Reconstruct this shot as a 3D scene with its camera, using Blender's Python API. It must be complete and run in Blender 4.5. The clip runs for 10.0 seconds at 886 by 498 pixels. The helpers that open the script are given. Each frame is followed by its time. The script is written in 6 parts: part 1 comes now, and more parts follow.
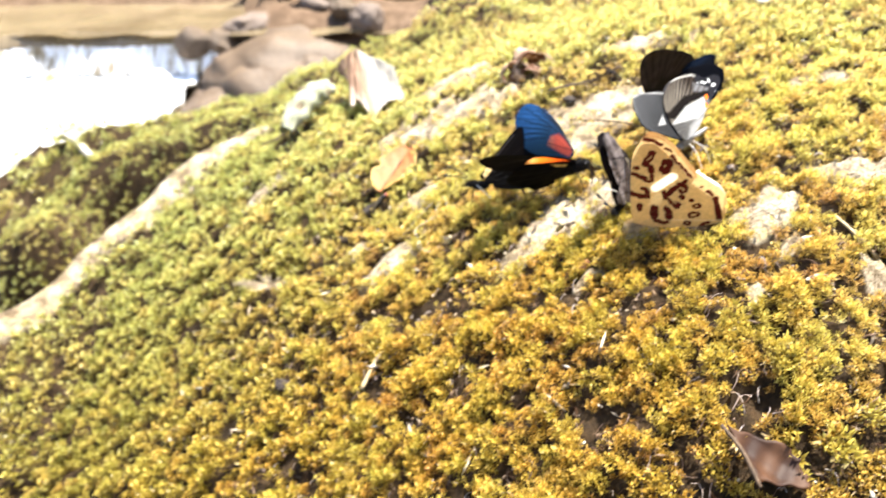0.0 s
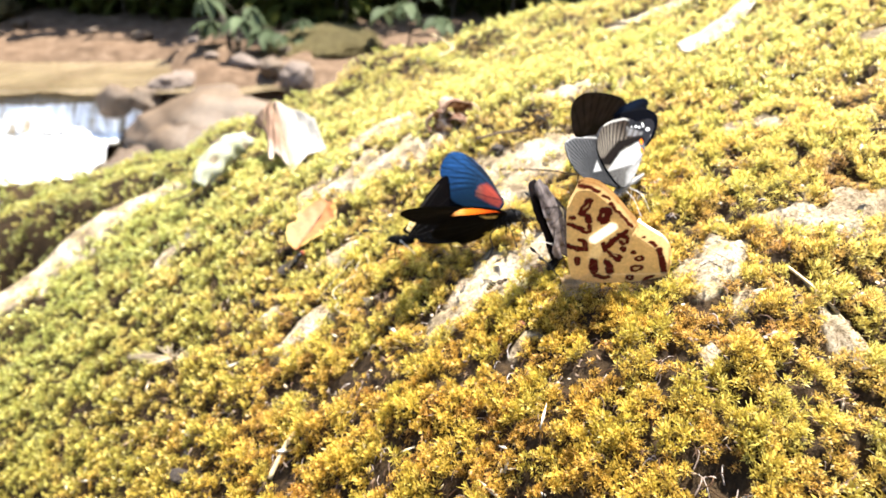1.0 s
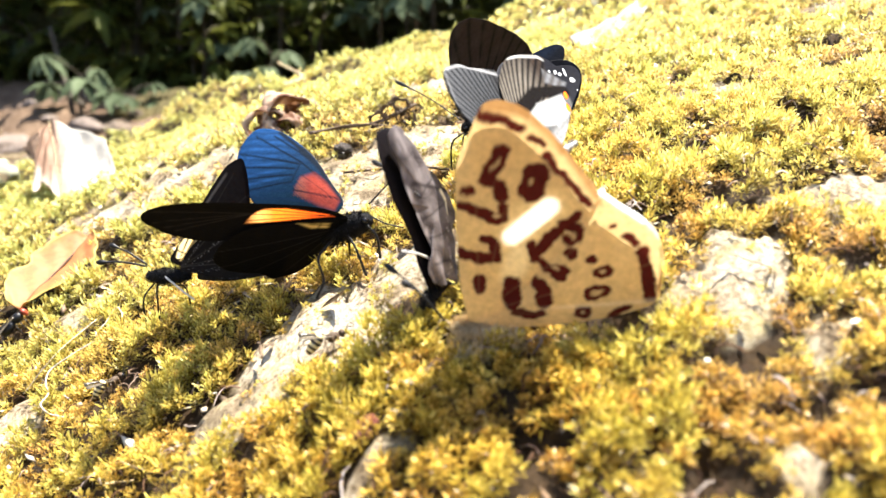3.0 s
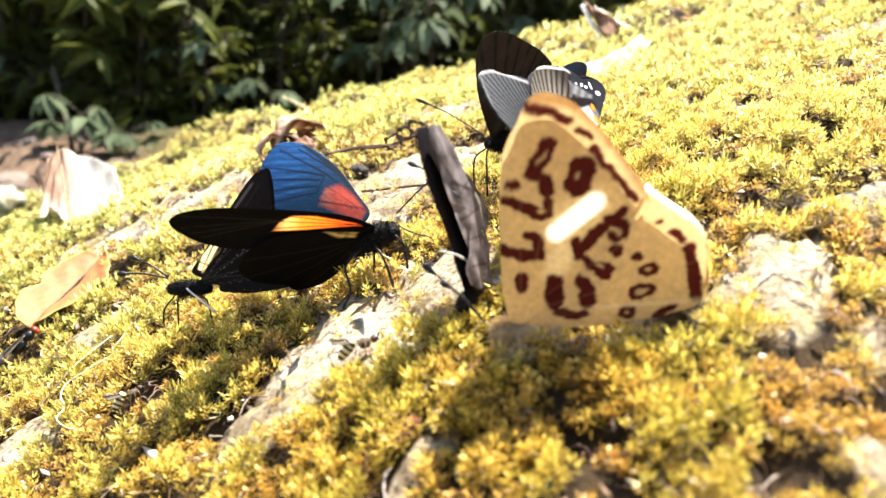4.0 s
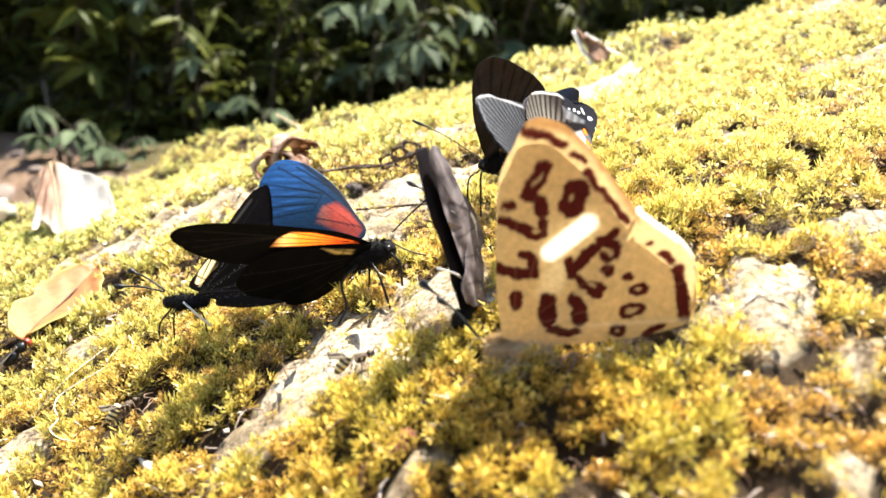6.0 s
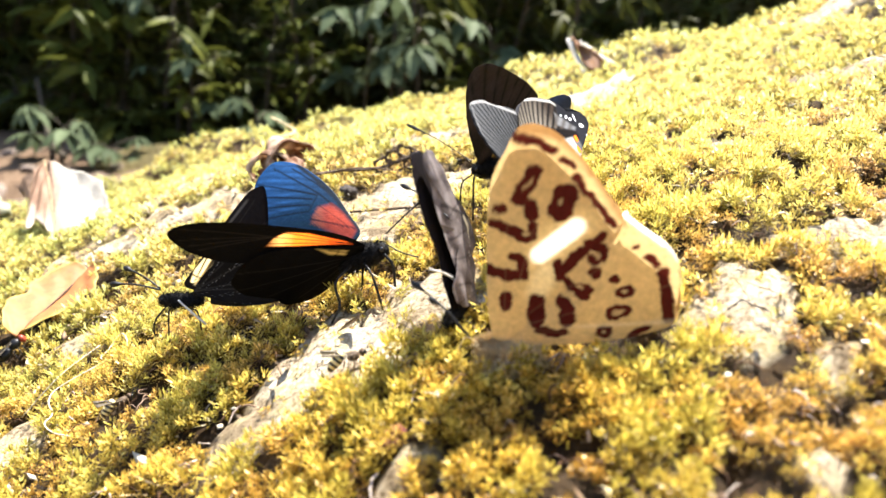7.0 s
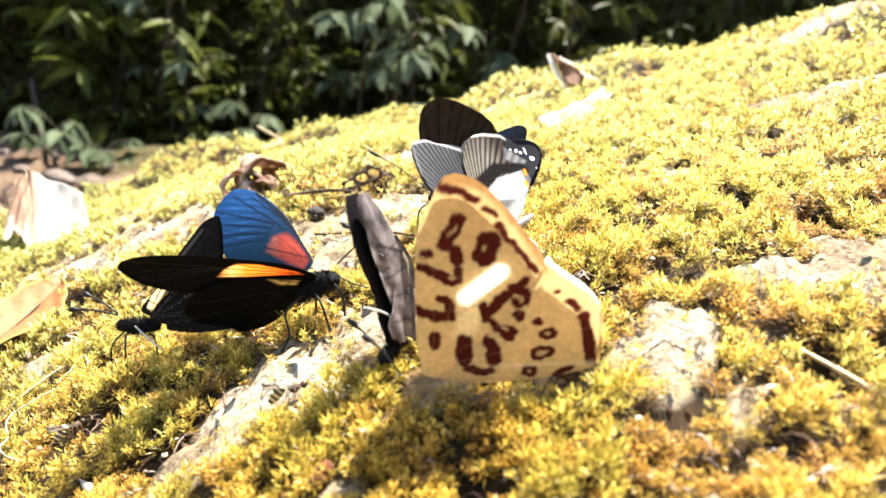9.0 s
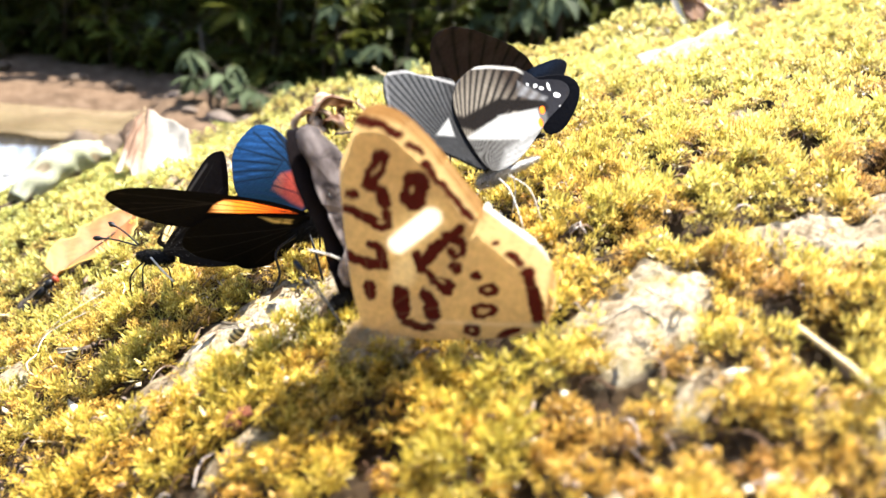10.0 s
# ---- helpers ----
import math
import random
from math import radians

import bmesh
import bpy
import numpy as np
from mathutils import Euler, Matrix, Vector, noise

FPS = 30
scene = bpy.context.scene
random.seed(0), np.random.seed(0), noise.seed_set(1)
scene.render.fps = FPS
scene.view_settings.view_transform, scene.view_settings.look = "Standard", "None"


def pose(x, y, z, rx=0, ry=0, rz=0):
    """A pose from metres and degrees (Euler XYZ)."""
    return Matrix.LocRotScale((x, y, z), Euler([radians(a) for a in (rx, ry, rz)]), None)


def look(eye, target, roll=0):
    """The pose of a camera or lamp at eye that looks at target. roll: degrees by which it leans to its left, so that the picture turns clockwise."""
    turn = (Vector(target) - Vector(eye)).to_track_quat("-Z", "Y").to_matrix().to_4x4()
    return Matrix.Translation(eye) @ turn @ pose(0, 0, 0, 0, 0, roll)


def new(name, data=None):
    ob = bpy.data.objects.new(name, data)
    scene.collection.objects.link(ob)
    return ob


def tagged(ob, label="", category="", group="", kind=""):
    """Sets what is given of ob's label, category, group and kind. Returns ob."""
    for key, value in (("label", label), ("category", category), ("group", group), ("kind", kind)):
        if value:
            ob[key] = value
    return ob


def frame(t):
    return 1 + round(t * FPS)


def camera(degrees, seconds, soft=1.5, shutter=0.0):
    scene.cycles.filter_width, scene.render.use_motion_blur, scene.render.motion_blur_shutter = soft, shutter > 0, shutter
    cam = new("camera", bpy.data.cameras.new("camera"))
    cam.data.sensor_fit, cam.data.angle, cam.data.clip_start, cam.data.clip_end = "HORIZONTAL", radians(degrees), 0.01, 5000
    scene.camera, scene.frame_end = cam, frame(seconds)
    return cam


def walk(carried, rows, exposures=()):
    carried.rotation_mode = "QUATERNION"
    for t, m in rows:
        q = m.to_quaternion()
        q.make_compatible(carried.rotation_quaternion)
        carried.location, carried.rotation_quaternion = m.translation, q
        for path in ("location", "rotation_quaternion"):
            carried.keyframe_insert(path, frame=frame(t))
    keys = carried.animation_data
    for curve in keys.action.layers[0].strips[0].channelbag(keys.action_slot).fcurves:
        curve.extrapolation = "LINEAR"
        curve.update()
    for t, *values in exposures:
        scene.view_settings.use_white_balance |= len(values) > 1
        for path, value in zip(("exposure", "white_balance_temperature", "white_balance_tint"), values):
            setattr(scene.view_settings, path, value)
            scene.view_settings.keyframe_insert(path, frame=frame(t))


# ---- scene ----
# ---------------- camera ----------------
cam = camera(64.6, 10.0, soft=1.5, shutter=0.28)
cam.data.dof.use_dof = True
cam.data.dof.focus_distance = 0.178
cam.data.dof.aperture_fstop = 19.0
PATH = [
    (0, (0.03872, 0.02037, 1.03898), (0.0102, 1.7662, 0.0636), -0.64),
    (0.5, (0.04622, 0.03454, 1.03285), (0.1680, 1.8291, 0.1584), 1.40),
    (1, (0.04470, 0.04783, 1.02632), (0.2015, 1.8590, 0.1926), 0.68),
    (1.5, (0.05308, 0.08721, 1.00868), (0.3124, 1.8982, 0.2007), 1.27),
    (2, (0.05456, 0.11832, 0.98844), (0.4169, 1.9467, 0.2634), 1.21),
    (2.5, (0.06876, 0.13863, 0.97634), (0.5538, 1.9542, 0.2920), 1.63),
    (2.7, (0.07135, 0.14533, 0.97367), (0.5772, 1.9598, 0.3016), 2.34),
    (3.8, (0.06677, 0.15123, 0.96225), (0.5939, 2.0056, 0.4297), 2.80),
    (4, (0.06454, 0.15057, 0.96226), (0.5976, 2.0047, 0.4349), 2.99),
    (4.5, (0.06290, 0.14968, 0.96142), (0.6043, 2.0067, 0.4531), 3.25),
    (5, (0.06242, 0.14920, 0.96174), (0.6118, 2.0081, 0.4689), 3.51),
    (6.5, (0.06211, 0.14646, 0.96274), (0.6392, 2.0053, 0.5024), 4.59),
    (7, (0.06139, 0.14479, 0.96273), (0.6478, 2.0021, 0.5081), 5.09),
    (7.5, (0.05946, 0.14331, 0.96293), (0.6478, 2.0008, 0.5117), 5.60),
    (8, (0.05995, 0.14288, 0.96375), (0.6526, 1.9998, 0.5161), 5.72),
    (8.5, (0.06271, 0.14201, 0.96646), (0.6603, 1.9977, 0.5201), 5.78),
    (9, (0.07034, 0.13911, 0.97108), (0.6700, 1.9949, 0.5277), 5.75),
    (9.3, (0.07620, 0.13673, 0.96898), (0.6810, 1.9899, 0.5218), 5.02),
    (9.4, (0.07984, 0.13543, 0.96618), (0.6275, 1.9988, 0.4886), 3.22),
    (9.5, (0.08399, 0.14054, 0.96258), (0.5594, 1.9974, 0.3916), 2.46),
    (9.6, (0.08892, 0.14270, 0.96669), (0.5173, 2.0071, 0.3830), 3.48),
    (9.8, (0.09782, 0.14444, 0.96659), (0.3898, 2.0257, 0.3538), 4.07),
    (10, (0.10514, 0.14430, 0.97057), (0.3161, 2.0323, 0.3453), 5.24),
]
walk(cam, [(t, look(eye, target, roll)) for t, eye, target, roll in PATH], exposures=[(0.0, 2.22), (1.0, 2.22), (2.5, 2.33), (4.0, 2.29), (6.5, 2.31), (8.0, 2.33), (9.2, 2.36), (9.5, 2.24), (10.0, 2.22)])

# ---------------- light ----------------
TO_SUN = Vector((0.27, 0.27, 0.92)).normalized()
world = bpy.data.worlds.new("sky")
scene.world = world
world.use_nodes = True
wn = world.node_tree
wn.nodes.clear()
sky = wn.nodes.new("ShaderNodeTexSky")
sky.sky_type, sky.sun_disc = "NISHITA", False
sky.sun_elevation = math.asin(TO_SUN.z)
sky.sun_rotation = math.atan2(TO_SUN.x, TO_SUN.y)
sky_bg = wn.nodes.new("ShaderNodeBackground")
sky_bg.inputs["Strength"].default_value = 0.10
sky_out = wn.nodes.new("ShaderNodeOutputWorld")
wn.links.new(sky.outputs["Color"], sky_bg.inputs["Color"])
wn.links.new(sky_bg.outputs["Background"], sky_out.inputs["Surface"])
sun = new("sun", bpy.data.lights.new("sun", "SUN"))
sun.data.energy, sun.data.angle, sun.data.color = 4.6, radians(0.53), (1.0, 0.95, 0.865)
sun.matrix_world = look(TO_SUN * 20, (0, 0, 0))


# ---------------- materials ----------------
class Mat:
    """A node material, built node by node."""

    def __init__(self, name):
        self.mat = bpy.data.materials.new(name)
        self.mat.use_nodes = True
        self.tree = self.mat.node_tree
        self.tree.nodes.clear()
        self.out = self.add("ShaderNodeOutputMaterial")

    def add(self, kind, **values):
        node = self.tree.nodes.new(kind)
        for key, value in values.items():
            node.inputs[key.replace("_", " ")].default_value = value
        return node

    def link(self, a, b):
        self.tree.links.new(a, b)

    def noise(self, scale, detail=4.0, rough=0.55, distort=0.0, coord=None):
        node = self.add("ShaderNodeTexNoise", Scale=scale, Detail=detail, Roughness=rough, Distortion=distort)
        if coord is None:
            coord = self.add("ShaderNodeTexCoord").outputs["Object"]
        self.link(coord, node.inputs["Vector"])
        return node.outputs["Fac"]

    def ramp(self, fac, stops):
        node = self.add("ShaderNodeValToRGB")
        el = node.color_ramp.elements
        while len(el) < len(stops):
            el.new(0.5)
        for e, (pos, col) in zip(el, stops):
            e.position, e.color = pos, (*col, 1) if len(col) == 3 else col
        self.link(fac, node.inputs["Fac"])
        return node.outputs["Color"]

    def mix(self, fac, a, b, blend="MIX"):
        node = self.tree.nodes.new("ShaderNodeMix")
        node.data_type, node.blend_type = "RGBA", blend
        for socket, value in ((node.inputs[0], fac), (node.inputs[6], a), (node.inputs[7], b)):
            if isinstance(value, (int, float)):
                socket.default_value = value
            elif isinstance(value, tuple):
                socket.default_value = (*value, 1)
            else:
                self.link(value, socket)
        return node.outputs[2]

    def bump(self, height, strength, distance):
        node = self.add("ShaderNodeBump", Strength=strength, Distance=distance)
        self.link(height, node.inputs["Height"])
        return node.outputs["Normal"]

    def surface(self, color, rough=0.6, normal=None, metal=0.0, spec=0.5, through_light=0.0, sheen=0.0, coat=0.0):
        bsdf = self.add("ShaderNodeBsdfPrincipled", Metallic=metal)
        bsdf.inputs["Specular IOR Level"].default_value = spec
        bsdf.inputs["Sheen Weight"].default_value = sheen
        bsdf.inputs["Coat Weight"].default_value = coat
        if isinstance(color, tuple):
            bsdf.inputs["Base Color"].default_value = (*color, 1)
        else:
            self.link(color, bsdf.inputs["Base Color"])
        if isinstance(rough, float):
            bsdf.inputs["Roughness"].default_value = rough
        else:
            self.link(rough, bsdf.inputs["Roughness"])
        if normal is not None:
            self.link(normal, bsdf.inputs["Normal"])
        shader = bsdf.outputs["BSDF"]
        if through_light:
            tr = self.add("ShaderNodeBsdfTranslucent")
            if isinstance(color, tuple):
                tr.inputs["Color"].default_value = (*color, 1)
            else:
                self.link(color, tr.inputs["Color"])
            mixer = self.add("ShaderNodeMixShader", Fac=through_light)
            self.link(shader, mixer.inputs[1])
            self.link(tr.outputs["BSDF"], mixer.inputs[2])
            shader = mixer.outputs["Shader"]
        self.link(shader, self.out.inputs["Surface"])
        return self.mat


def island(m):
    return m.add("ShaderNodeNewGeometry").outputs["Random Per Island"]


def moss_material():
    """Golden to olive leaves: hue by tuft and patch, aged brown leaves low down; gap shade, pale lit tips and far glare
    in the colour.
    """
    m = Mat("moss")
    clump = m.add("ShaderNodeAttribute")
    clump.attribute_name = "clump"
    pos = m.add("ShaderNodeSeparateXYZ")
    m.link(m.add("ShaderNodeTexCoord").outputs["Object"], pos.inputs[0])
    damp = m.add("ShaderNodeMapRange")
    for key, value in (("From Min", 0.03), ("From Max", -0.16), ("To Min", -0.15), ("To Max", 0.12)):
        damp.inputs[key].default_value = value
    m.link(pos.outputs["X"], damp.inputs["Value"])
    total = damp.outputs["Result"]
    for part_of, weight in ((clump.outputs["Fac"], 0.56), (m.noise(24.0, 4.0, 0.6), 0.62)):
        node = m.add("ShaderNodeMath")
        node.operation = "MULTIPLY_ADD"
        m.link(part_of, node.inputs[0])
        node.inputs[1].default_value = weight
        m.link(total, node.inputs[2])
        total = node.outputs[0]
    col = m.ramp(total, [(0.08, (0.45, 0.235, 0.038)), (0.30, (0.57, 0.362, 0.052)), (0.50, (0.60, 0.434, 0.061)), (0.72, (0.50, 0.405, 0.057)), (0.96, (0.34, 0.285, 0.036))])
    # Haze and stronger light on far and right-hand moss are put into the colour.
    far_glare = m.add("ShaderNodeMapRange")
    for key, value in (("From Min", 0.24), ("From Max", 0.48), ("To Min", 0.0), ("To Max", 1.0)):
        far_glare.inputs[key].default_value = value
    m.link(pos.outputs["Y"], far_glare.inputs["Value"])
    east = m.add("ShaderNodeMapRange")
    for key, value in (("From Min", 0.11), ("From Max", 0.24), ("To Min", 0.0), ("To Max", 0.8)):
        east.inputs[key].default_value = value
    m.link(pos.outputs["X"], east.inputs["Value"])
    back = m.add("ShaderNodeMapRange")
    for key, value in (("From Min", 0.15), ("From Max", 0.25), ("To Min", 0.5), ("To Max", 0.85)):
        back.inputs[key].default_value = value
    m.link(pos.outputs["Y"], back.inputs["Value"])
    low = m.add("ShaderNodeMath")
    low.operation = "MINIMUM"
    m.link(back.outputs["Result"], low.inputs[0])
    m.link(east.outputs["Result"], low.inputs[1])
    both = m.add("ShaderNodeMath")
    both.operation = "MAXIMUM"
    m.link(far_glare.outputs["Result"], both.inputs[0])
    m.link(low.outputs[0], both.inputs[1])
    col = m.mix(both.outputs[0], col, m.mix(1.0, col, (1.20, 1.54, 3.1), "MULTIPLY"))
    # Random leaf tones; the near-white end paints sun glints into the colour.
    leaf = m.ramp(island(m), [(0.0, (0.60, 0.54, 0.46)), (0.45, (0.97, 0.97, 0.97)), (0.80, (1.25, 1.25, 1.32)), (1.0, (1.8, 1.85, 2.8))])
    col = m.mix(1.0, col, leaf, "MULTIPLY")
    dry = m.ramp(m.noise(85.0, 4.0, 0.6), [(0.56, (0, 0, 0)), (0.72, (0.30, 0.30, 0.30))])
    col = m.mix(dry, col, (0.36, 0.19, 0.05))
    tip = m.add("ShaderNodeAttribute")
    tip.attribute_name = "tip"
    # Brown low leaves, plus gap shade and bright tips put into the colour.
    age_shade = m.ramp(tip.outputs["Fac"], [(0.15, (0.08, 0.045, 0.03)), (0.6, (0.50, 0.43, 0.32)), (1.0, (1.50, 1.53, 1.80))])
    col = m.mix(1.0, col, age_shade, "MULTIPLY")
    return m.surface(col, 0.36, spec=0.30, through_light=0.50)


def boulder_material():
    """Rock where the attribute "bare" is one, dark humus between the moss where it is nought."""
    m = Mat("boulder_rock")
    base = m.ramp(m.noise(60.0, 7.0, 0.7), [(0.34, (0.12, 0.082, 0.044)), (0.46, (0.31, 0.24, 0.15)), (0.60, (0.70, 0.62, 0.48))])
    fine = m.ramp(m.noise(820.0, 7.0, 0.78), [(0.38, (0.24, 0.18, 0.12)), (0.55, (1, 1, 1))])
    col = m.mix(1.0, base, fine, "MULTIPLY")
    algae = m.ramp(m.noise(120.0, 5.0, 0.65), [(0.50, (0, 0, 0)), (0.66, (0.75, 0.75, 0.75))])
    col = m.mix(algae, col, (0.27, 0.205, 0.062))
    soil = m.ramp(m.noise(330.0, 6.0, 0.7), [(0.3, (0.012, 0.007, 0.003)), (0.55, (0.042, 0.024, 0.009)), (0.8, (0.13, 0.080, 0.030))])
    bare = m.add("ShaderNodeAttribute")
    bare.attribute_name = "bare"
    worn = m.ramp(bare.outputs["Fac"], [(0.10, (0, 0, 0)), (0.45, (1, 1, 1))])
    col = m.mix(worn, soil, col)
    return m.surface(col, 0.88, m.bump(m.noise(560.0, 7.0, 0.75), 0.9, 0.0016), spec=0.2)


def tinted(name, rough=0.5, spec=0.4, through_light=0.25, metal=0.0, grain=900.0, sheen=0.0, coat=0.0, sheer=False):
    """A thin scaly or leafy skin that takes its pattern from the attribute "tint"."""
    m = Mat(name)
    tint = m.add("ShaderNodeAttribute")
    tint.attribute_name = "tint"
    fine = m.ramp(m.noise(grain, 3.0, 0.6), [(0.3, (0.82, 0.82, 0.82)), (0.7, (1.12, 1.12, 1.12))])
    col = m.mix(1.0, tint.outputs["Color"], fine, "MULTIPLY")
    mat = m.surface(col, rough, m.bump(m.noise(grain * 1.6, 3.0), 0.25, 0.0004), metal, spec, through_light, sheen, coat)
    if sheer:
        mixer = [n for n in m.tree.nodes if n.type == "MIX_SHADER"][0]
        m.link(tint.outputs["Alpha"], mixer.inputs[0])
    return mat


def plain(name, color, rough=0.6, scale=300.0, spread=0.35, bump=0.3, dist=0.0006, spec=0.4, through_light=0.0, metal=0.0, coat=0.0):
    m = Mat(name)
    dark = tuple(c * (1 - spread) for c in color)
    light = tuple(min(1.0, c * (1 + spread)) for c in color)
    col = m.ramp(m.noise(scale, 5.0, 0.6), [(0.3, dark), (0.5, color), (0.72, light)])
    stain = m.ramp(m.noise(scale * 0.13, 3.0), [(0.35, (0.75, 0.75, 0.75)), (0.65, (1, 1, 1))])
    col = m.mix(1.0, col, stain, "MULTIPLY")
    return m.surface(col, rough, m.bump(m.noise(scale * 1.7, 4.0), bump, dist), metal, spec, through_light, coat=coat)


def leaf_material(name, low, high, rough=0.45, through_light=0.3):
    m = Mat(name)
    col = m.ramp(island(m), [(0.0, low), (1.0, high)])
    blot = m.ramp(m.noise(9.0, 3.0), [(0.3, (0.7, 0.7, 0.7)), (0.7, (1.1, 1.1, 1.1))])
    col = m.mix(1.0, col, blot, "MULTIPLY")
    return m.surface(col, rough, spec=0.05, through_light=through_light)


def water_material():
    m = Mat("stream_water")
    n = m.noise(7.0, 4.0, 0.6, 0.6)
    col = m.ramp(m.noise(2.2, 3.0), [(0.3, (0.12, 0.088, 0.048)), (0.7, (0.23, 0.178, 0.105))])
    return m.surface(col, 0.12, m.bump(n, 0.35, 0.05), spec=0.6)


def foam_material(name, stretched, scale, gap):
    m = Mat(name)
    stretch = m.add("ShaderNodeMapping")
    stretch.inputs["Scale"].default_value = stretched
    m.link(m.add("ShaderNodeTexCoord").outputs["Object"], stretch.inputs["Vector"])
    n = m.noise(scale, 6.0, 0.65, 0.4, stretch.outputs["Vector"])
    col = m.ramp(n, [(gap - 0.10, (0.20, 0.145, 0.075)), (gap, (0.42, 0.38, 0.31)), (gap + 0.06, (0.66, 0.68, 0.70)), (gap + 0.14, (0.90, 0.91, 0.93))])
    return m.surface(col, 0.75, m.bump(n, 0.5, 0.04), spec=0.2)


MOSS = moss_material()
BOULDER = boulder_material()
WING_PALE = tinted("pale_wing_scales", 0.65, 0.05, 0.55, sheer=True)
WING_STRIPE = tinted("banded_wing_scales", 0.65, 0.02, 0.04)
WING_DARK = tinted("dark_wing_scales", 0.6, 0.03, 0.03)
WING_SHINE = tinted("iridescent_wing_scales", 0.5, 0.10, 0.04, 0.15)
WING_FLAME = tinted("black_and_flame_wing_scales", 0.6, 0.03, 0.3, sheer=True)
FUR_BLACK = plain("black_body_fur", (0.009, 0.008, 0.008), 0.75, 900, 0.5, 0.8, 0.0006, 0.15)
FUR_GREY = plain("grey_body_fur", (0.40, 0.385, 0.365), 0.7, 900, 0.3, 0.6, 0.0006)
FUR_CREAM = plain("cream_body_fur", (0.62, 0.47, 0.27), 0.8, 900, 0.3, 0.6, 0.0006)
CHITIN = plain("black_chitin", (0.008, 0.007, 0.007), 0.42, 600, 0.4, 0.2, 0.0003, 0.28)
CHITIN_WHITE = plain("white_leg_scales", (0.72, 0.70, 0.66), 0.5, 600, 0.2)
EYE = plain("glossy_eye", (0.012, 0.010, 0.009), 0.22, 600, 0.3, 0.05, 0.0002, 0.5)
LEAF_DRY = tinted("dry_leaf", 0.6, 0.3, 0.35, grain=260.0)
TWIG = plain("dark_dry_twig", (0.09, 0.055, 0.03), 0.8, 400, 0.5, 0.6, 0.001)
ROOTLET = plain("pale_rootlet", (0.60, 0.54, 0.43), 0.7, 500, 0.3)
STRAW = plain("straw_stalk", (0.52, 0.40, 0.22), 0.7, 500, 0.4)
DEBRIS = plain("dark_debris", (0.05, 0.035, 0.025), 0.7, 500, 0.6, 0.7, 0.001)
REDBIT = plain("red_brown_husk", (0.12, 0.025, 0.012), 0.5, 500, 0.5, 0.5, 0.001)
PAPPUS = plain("fawn_seed_hairs", (0.62, 0.50, 0.34), 0.7, 500, 0.3, through_light=0.3)


# ---------------- mesh helpers ----------------
def link_mesh(name, verts, faces, mat, parent=None, label="", smooth=True, colors=None, values=None):
    """One mesh object; verts are in the space of the parent. colors: per-vertex "tint"; values: (name, per-vertex numbers) pairs."""
    me = bpy.data.meshes.new(name)
    verts = np.asarray(verts, np.float32)
    if isinstance(faces, np.ndarray):
        k, n = faces.shape[1], len(faces)
        me.vertices.add(len(verts))
        me.vertices.foreach_set("co", verts.ravel())
        me.loops.add(n * k)
        me.loops.foreach_set("vertex_index", faces.astype(np.int32).ravel())
        me.polygons.add(n)
        me.polygons.foreach_set("loop_start", np.arange(0, n * k, k, dtype=np.int32))
        me.update(calc_edges=True)
    else:
        me.from_pydata(verts.tolist(), [], faces)
    if smooth:
        me.polygons.foreach_set("use_smooth", np.ones(len(me.polygons), bool))
    if colors is not None:
        at = me.attributes.new("tint", "FLOAT_COLOR", "POINT")
        colors = np.asarray(colors, np.float32)
        if colors.shape[1] == 3:
            colors = np.concatenate([colors, np.ones((len(verts), 1), np.float32)], 1)
        at.data.foreach_set("color", colors.ravel())
    for key, numbers in values or ():
        at = me.attributes.new(key, "FLOAT", "POINT")
        at.data.foreach_set("value", np.asarray(numbers, np.float32))
    me.materials.append(mat)
    ob = new(name, me)
    if parent is not None:
        ob.parent = parent
    if label:
        tagged(ob, label)
    return ob


def thing(name, at, label, category, group="", kind=""):
    ob = new(name)
    ob.empty_display_size = 0.01
    ob.location = at
    return tagged(ob, label, category, group, kind)


def join(*pieces):
    verts, faces, n = [], [], 0
    for v, f in pieces:
        v = np.asarray(v, float)
        verts.append(v)
        faces += [tuple(i + n for i in face) for face in f]
        n += len(v)
    return np.concatenate(verts), faces


def frame_of(direction, up=(0, 0, 1)):
    d = np.array(direction, float)
    d /= np.linalg.norm(d)
    s = np.cross(d, np.array(up, float))
    if np.linalg.norm(s) < 1e-6:
        s = np.cross(d, (1.0, 0, 0))
    s /= np.linalg.norm(s)
    return d, s, np.cross(s, d)


def tube(points, radii, k=7):
    """A round tapering rod along points."""
    p = np.array(points, float)
    radii = np.broadcast_to(np.array(radii, float), (len(p),))
    verts, faces = [], []
    for i in range(len(p)):
        d, s, u = frame_of(p[min(i + 1, len(p) - 1)] - p[max(i - 1, 0)])
        for j in range(k):
            a = 2 * math.pi * j / k
            verts.append(p[i] + radii[i] * (math.cos(a) * s + math.sin(a) * u))
    for i in range(len(p) - 1):
        for j in range(k):
            faces.append((i * k + j, i * k + (j + 1) % k, (i + 1) * k + (j + 1) % k, (i + 1) * k + j))
    faces += [tuple(range(k - 1, -1, -1)), tuple((len(p) - 1) * k + j for j in range(k))]
    return np.array(verts), faces


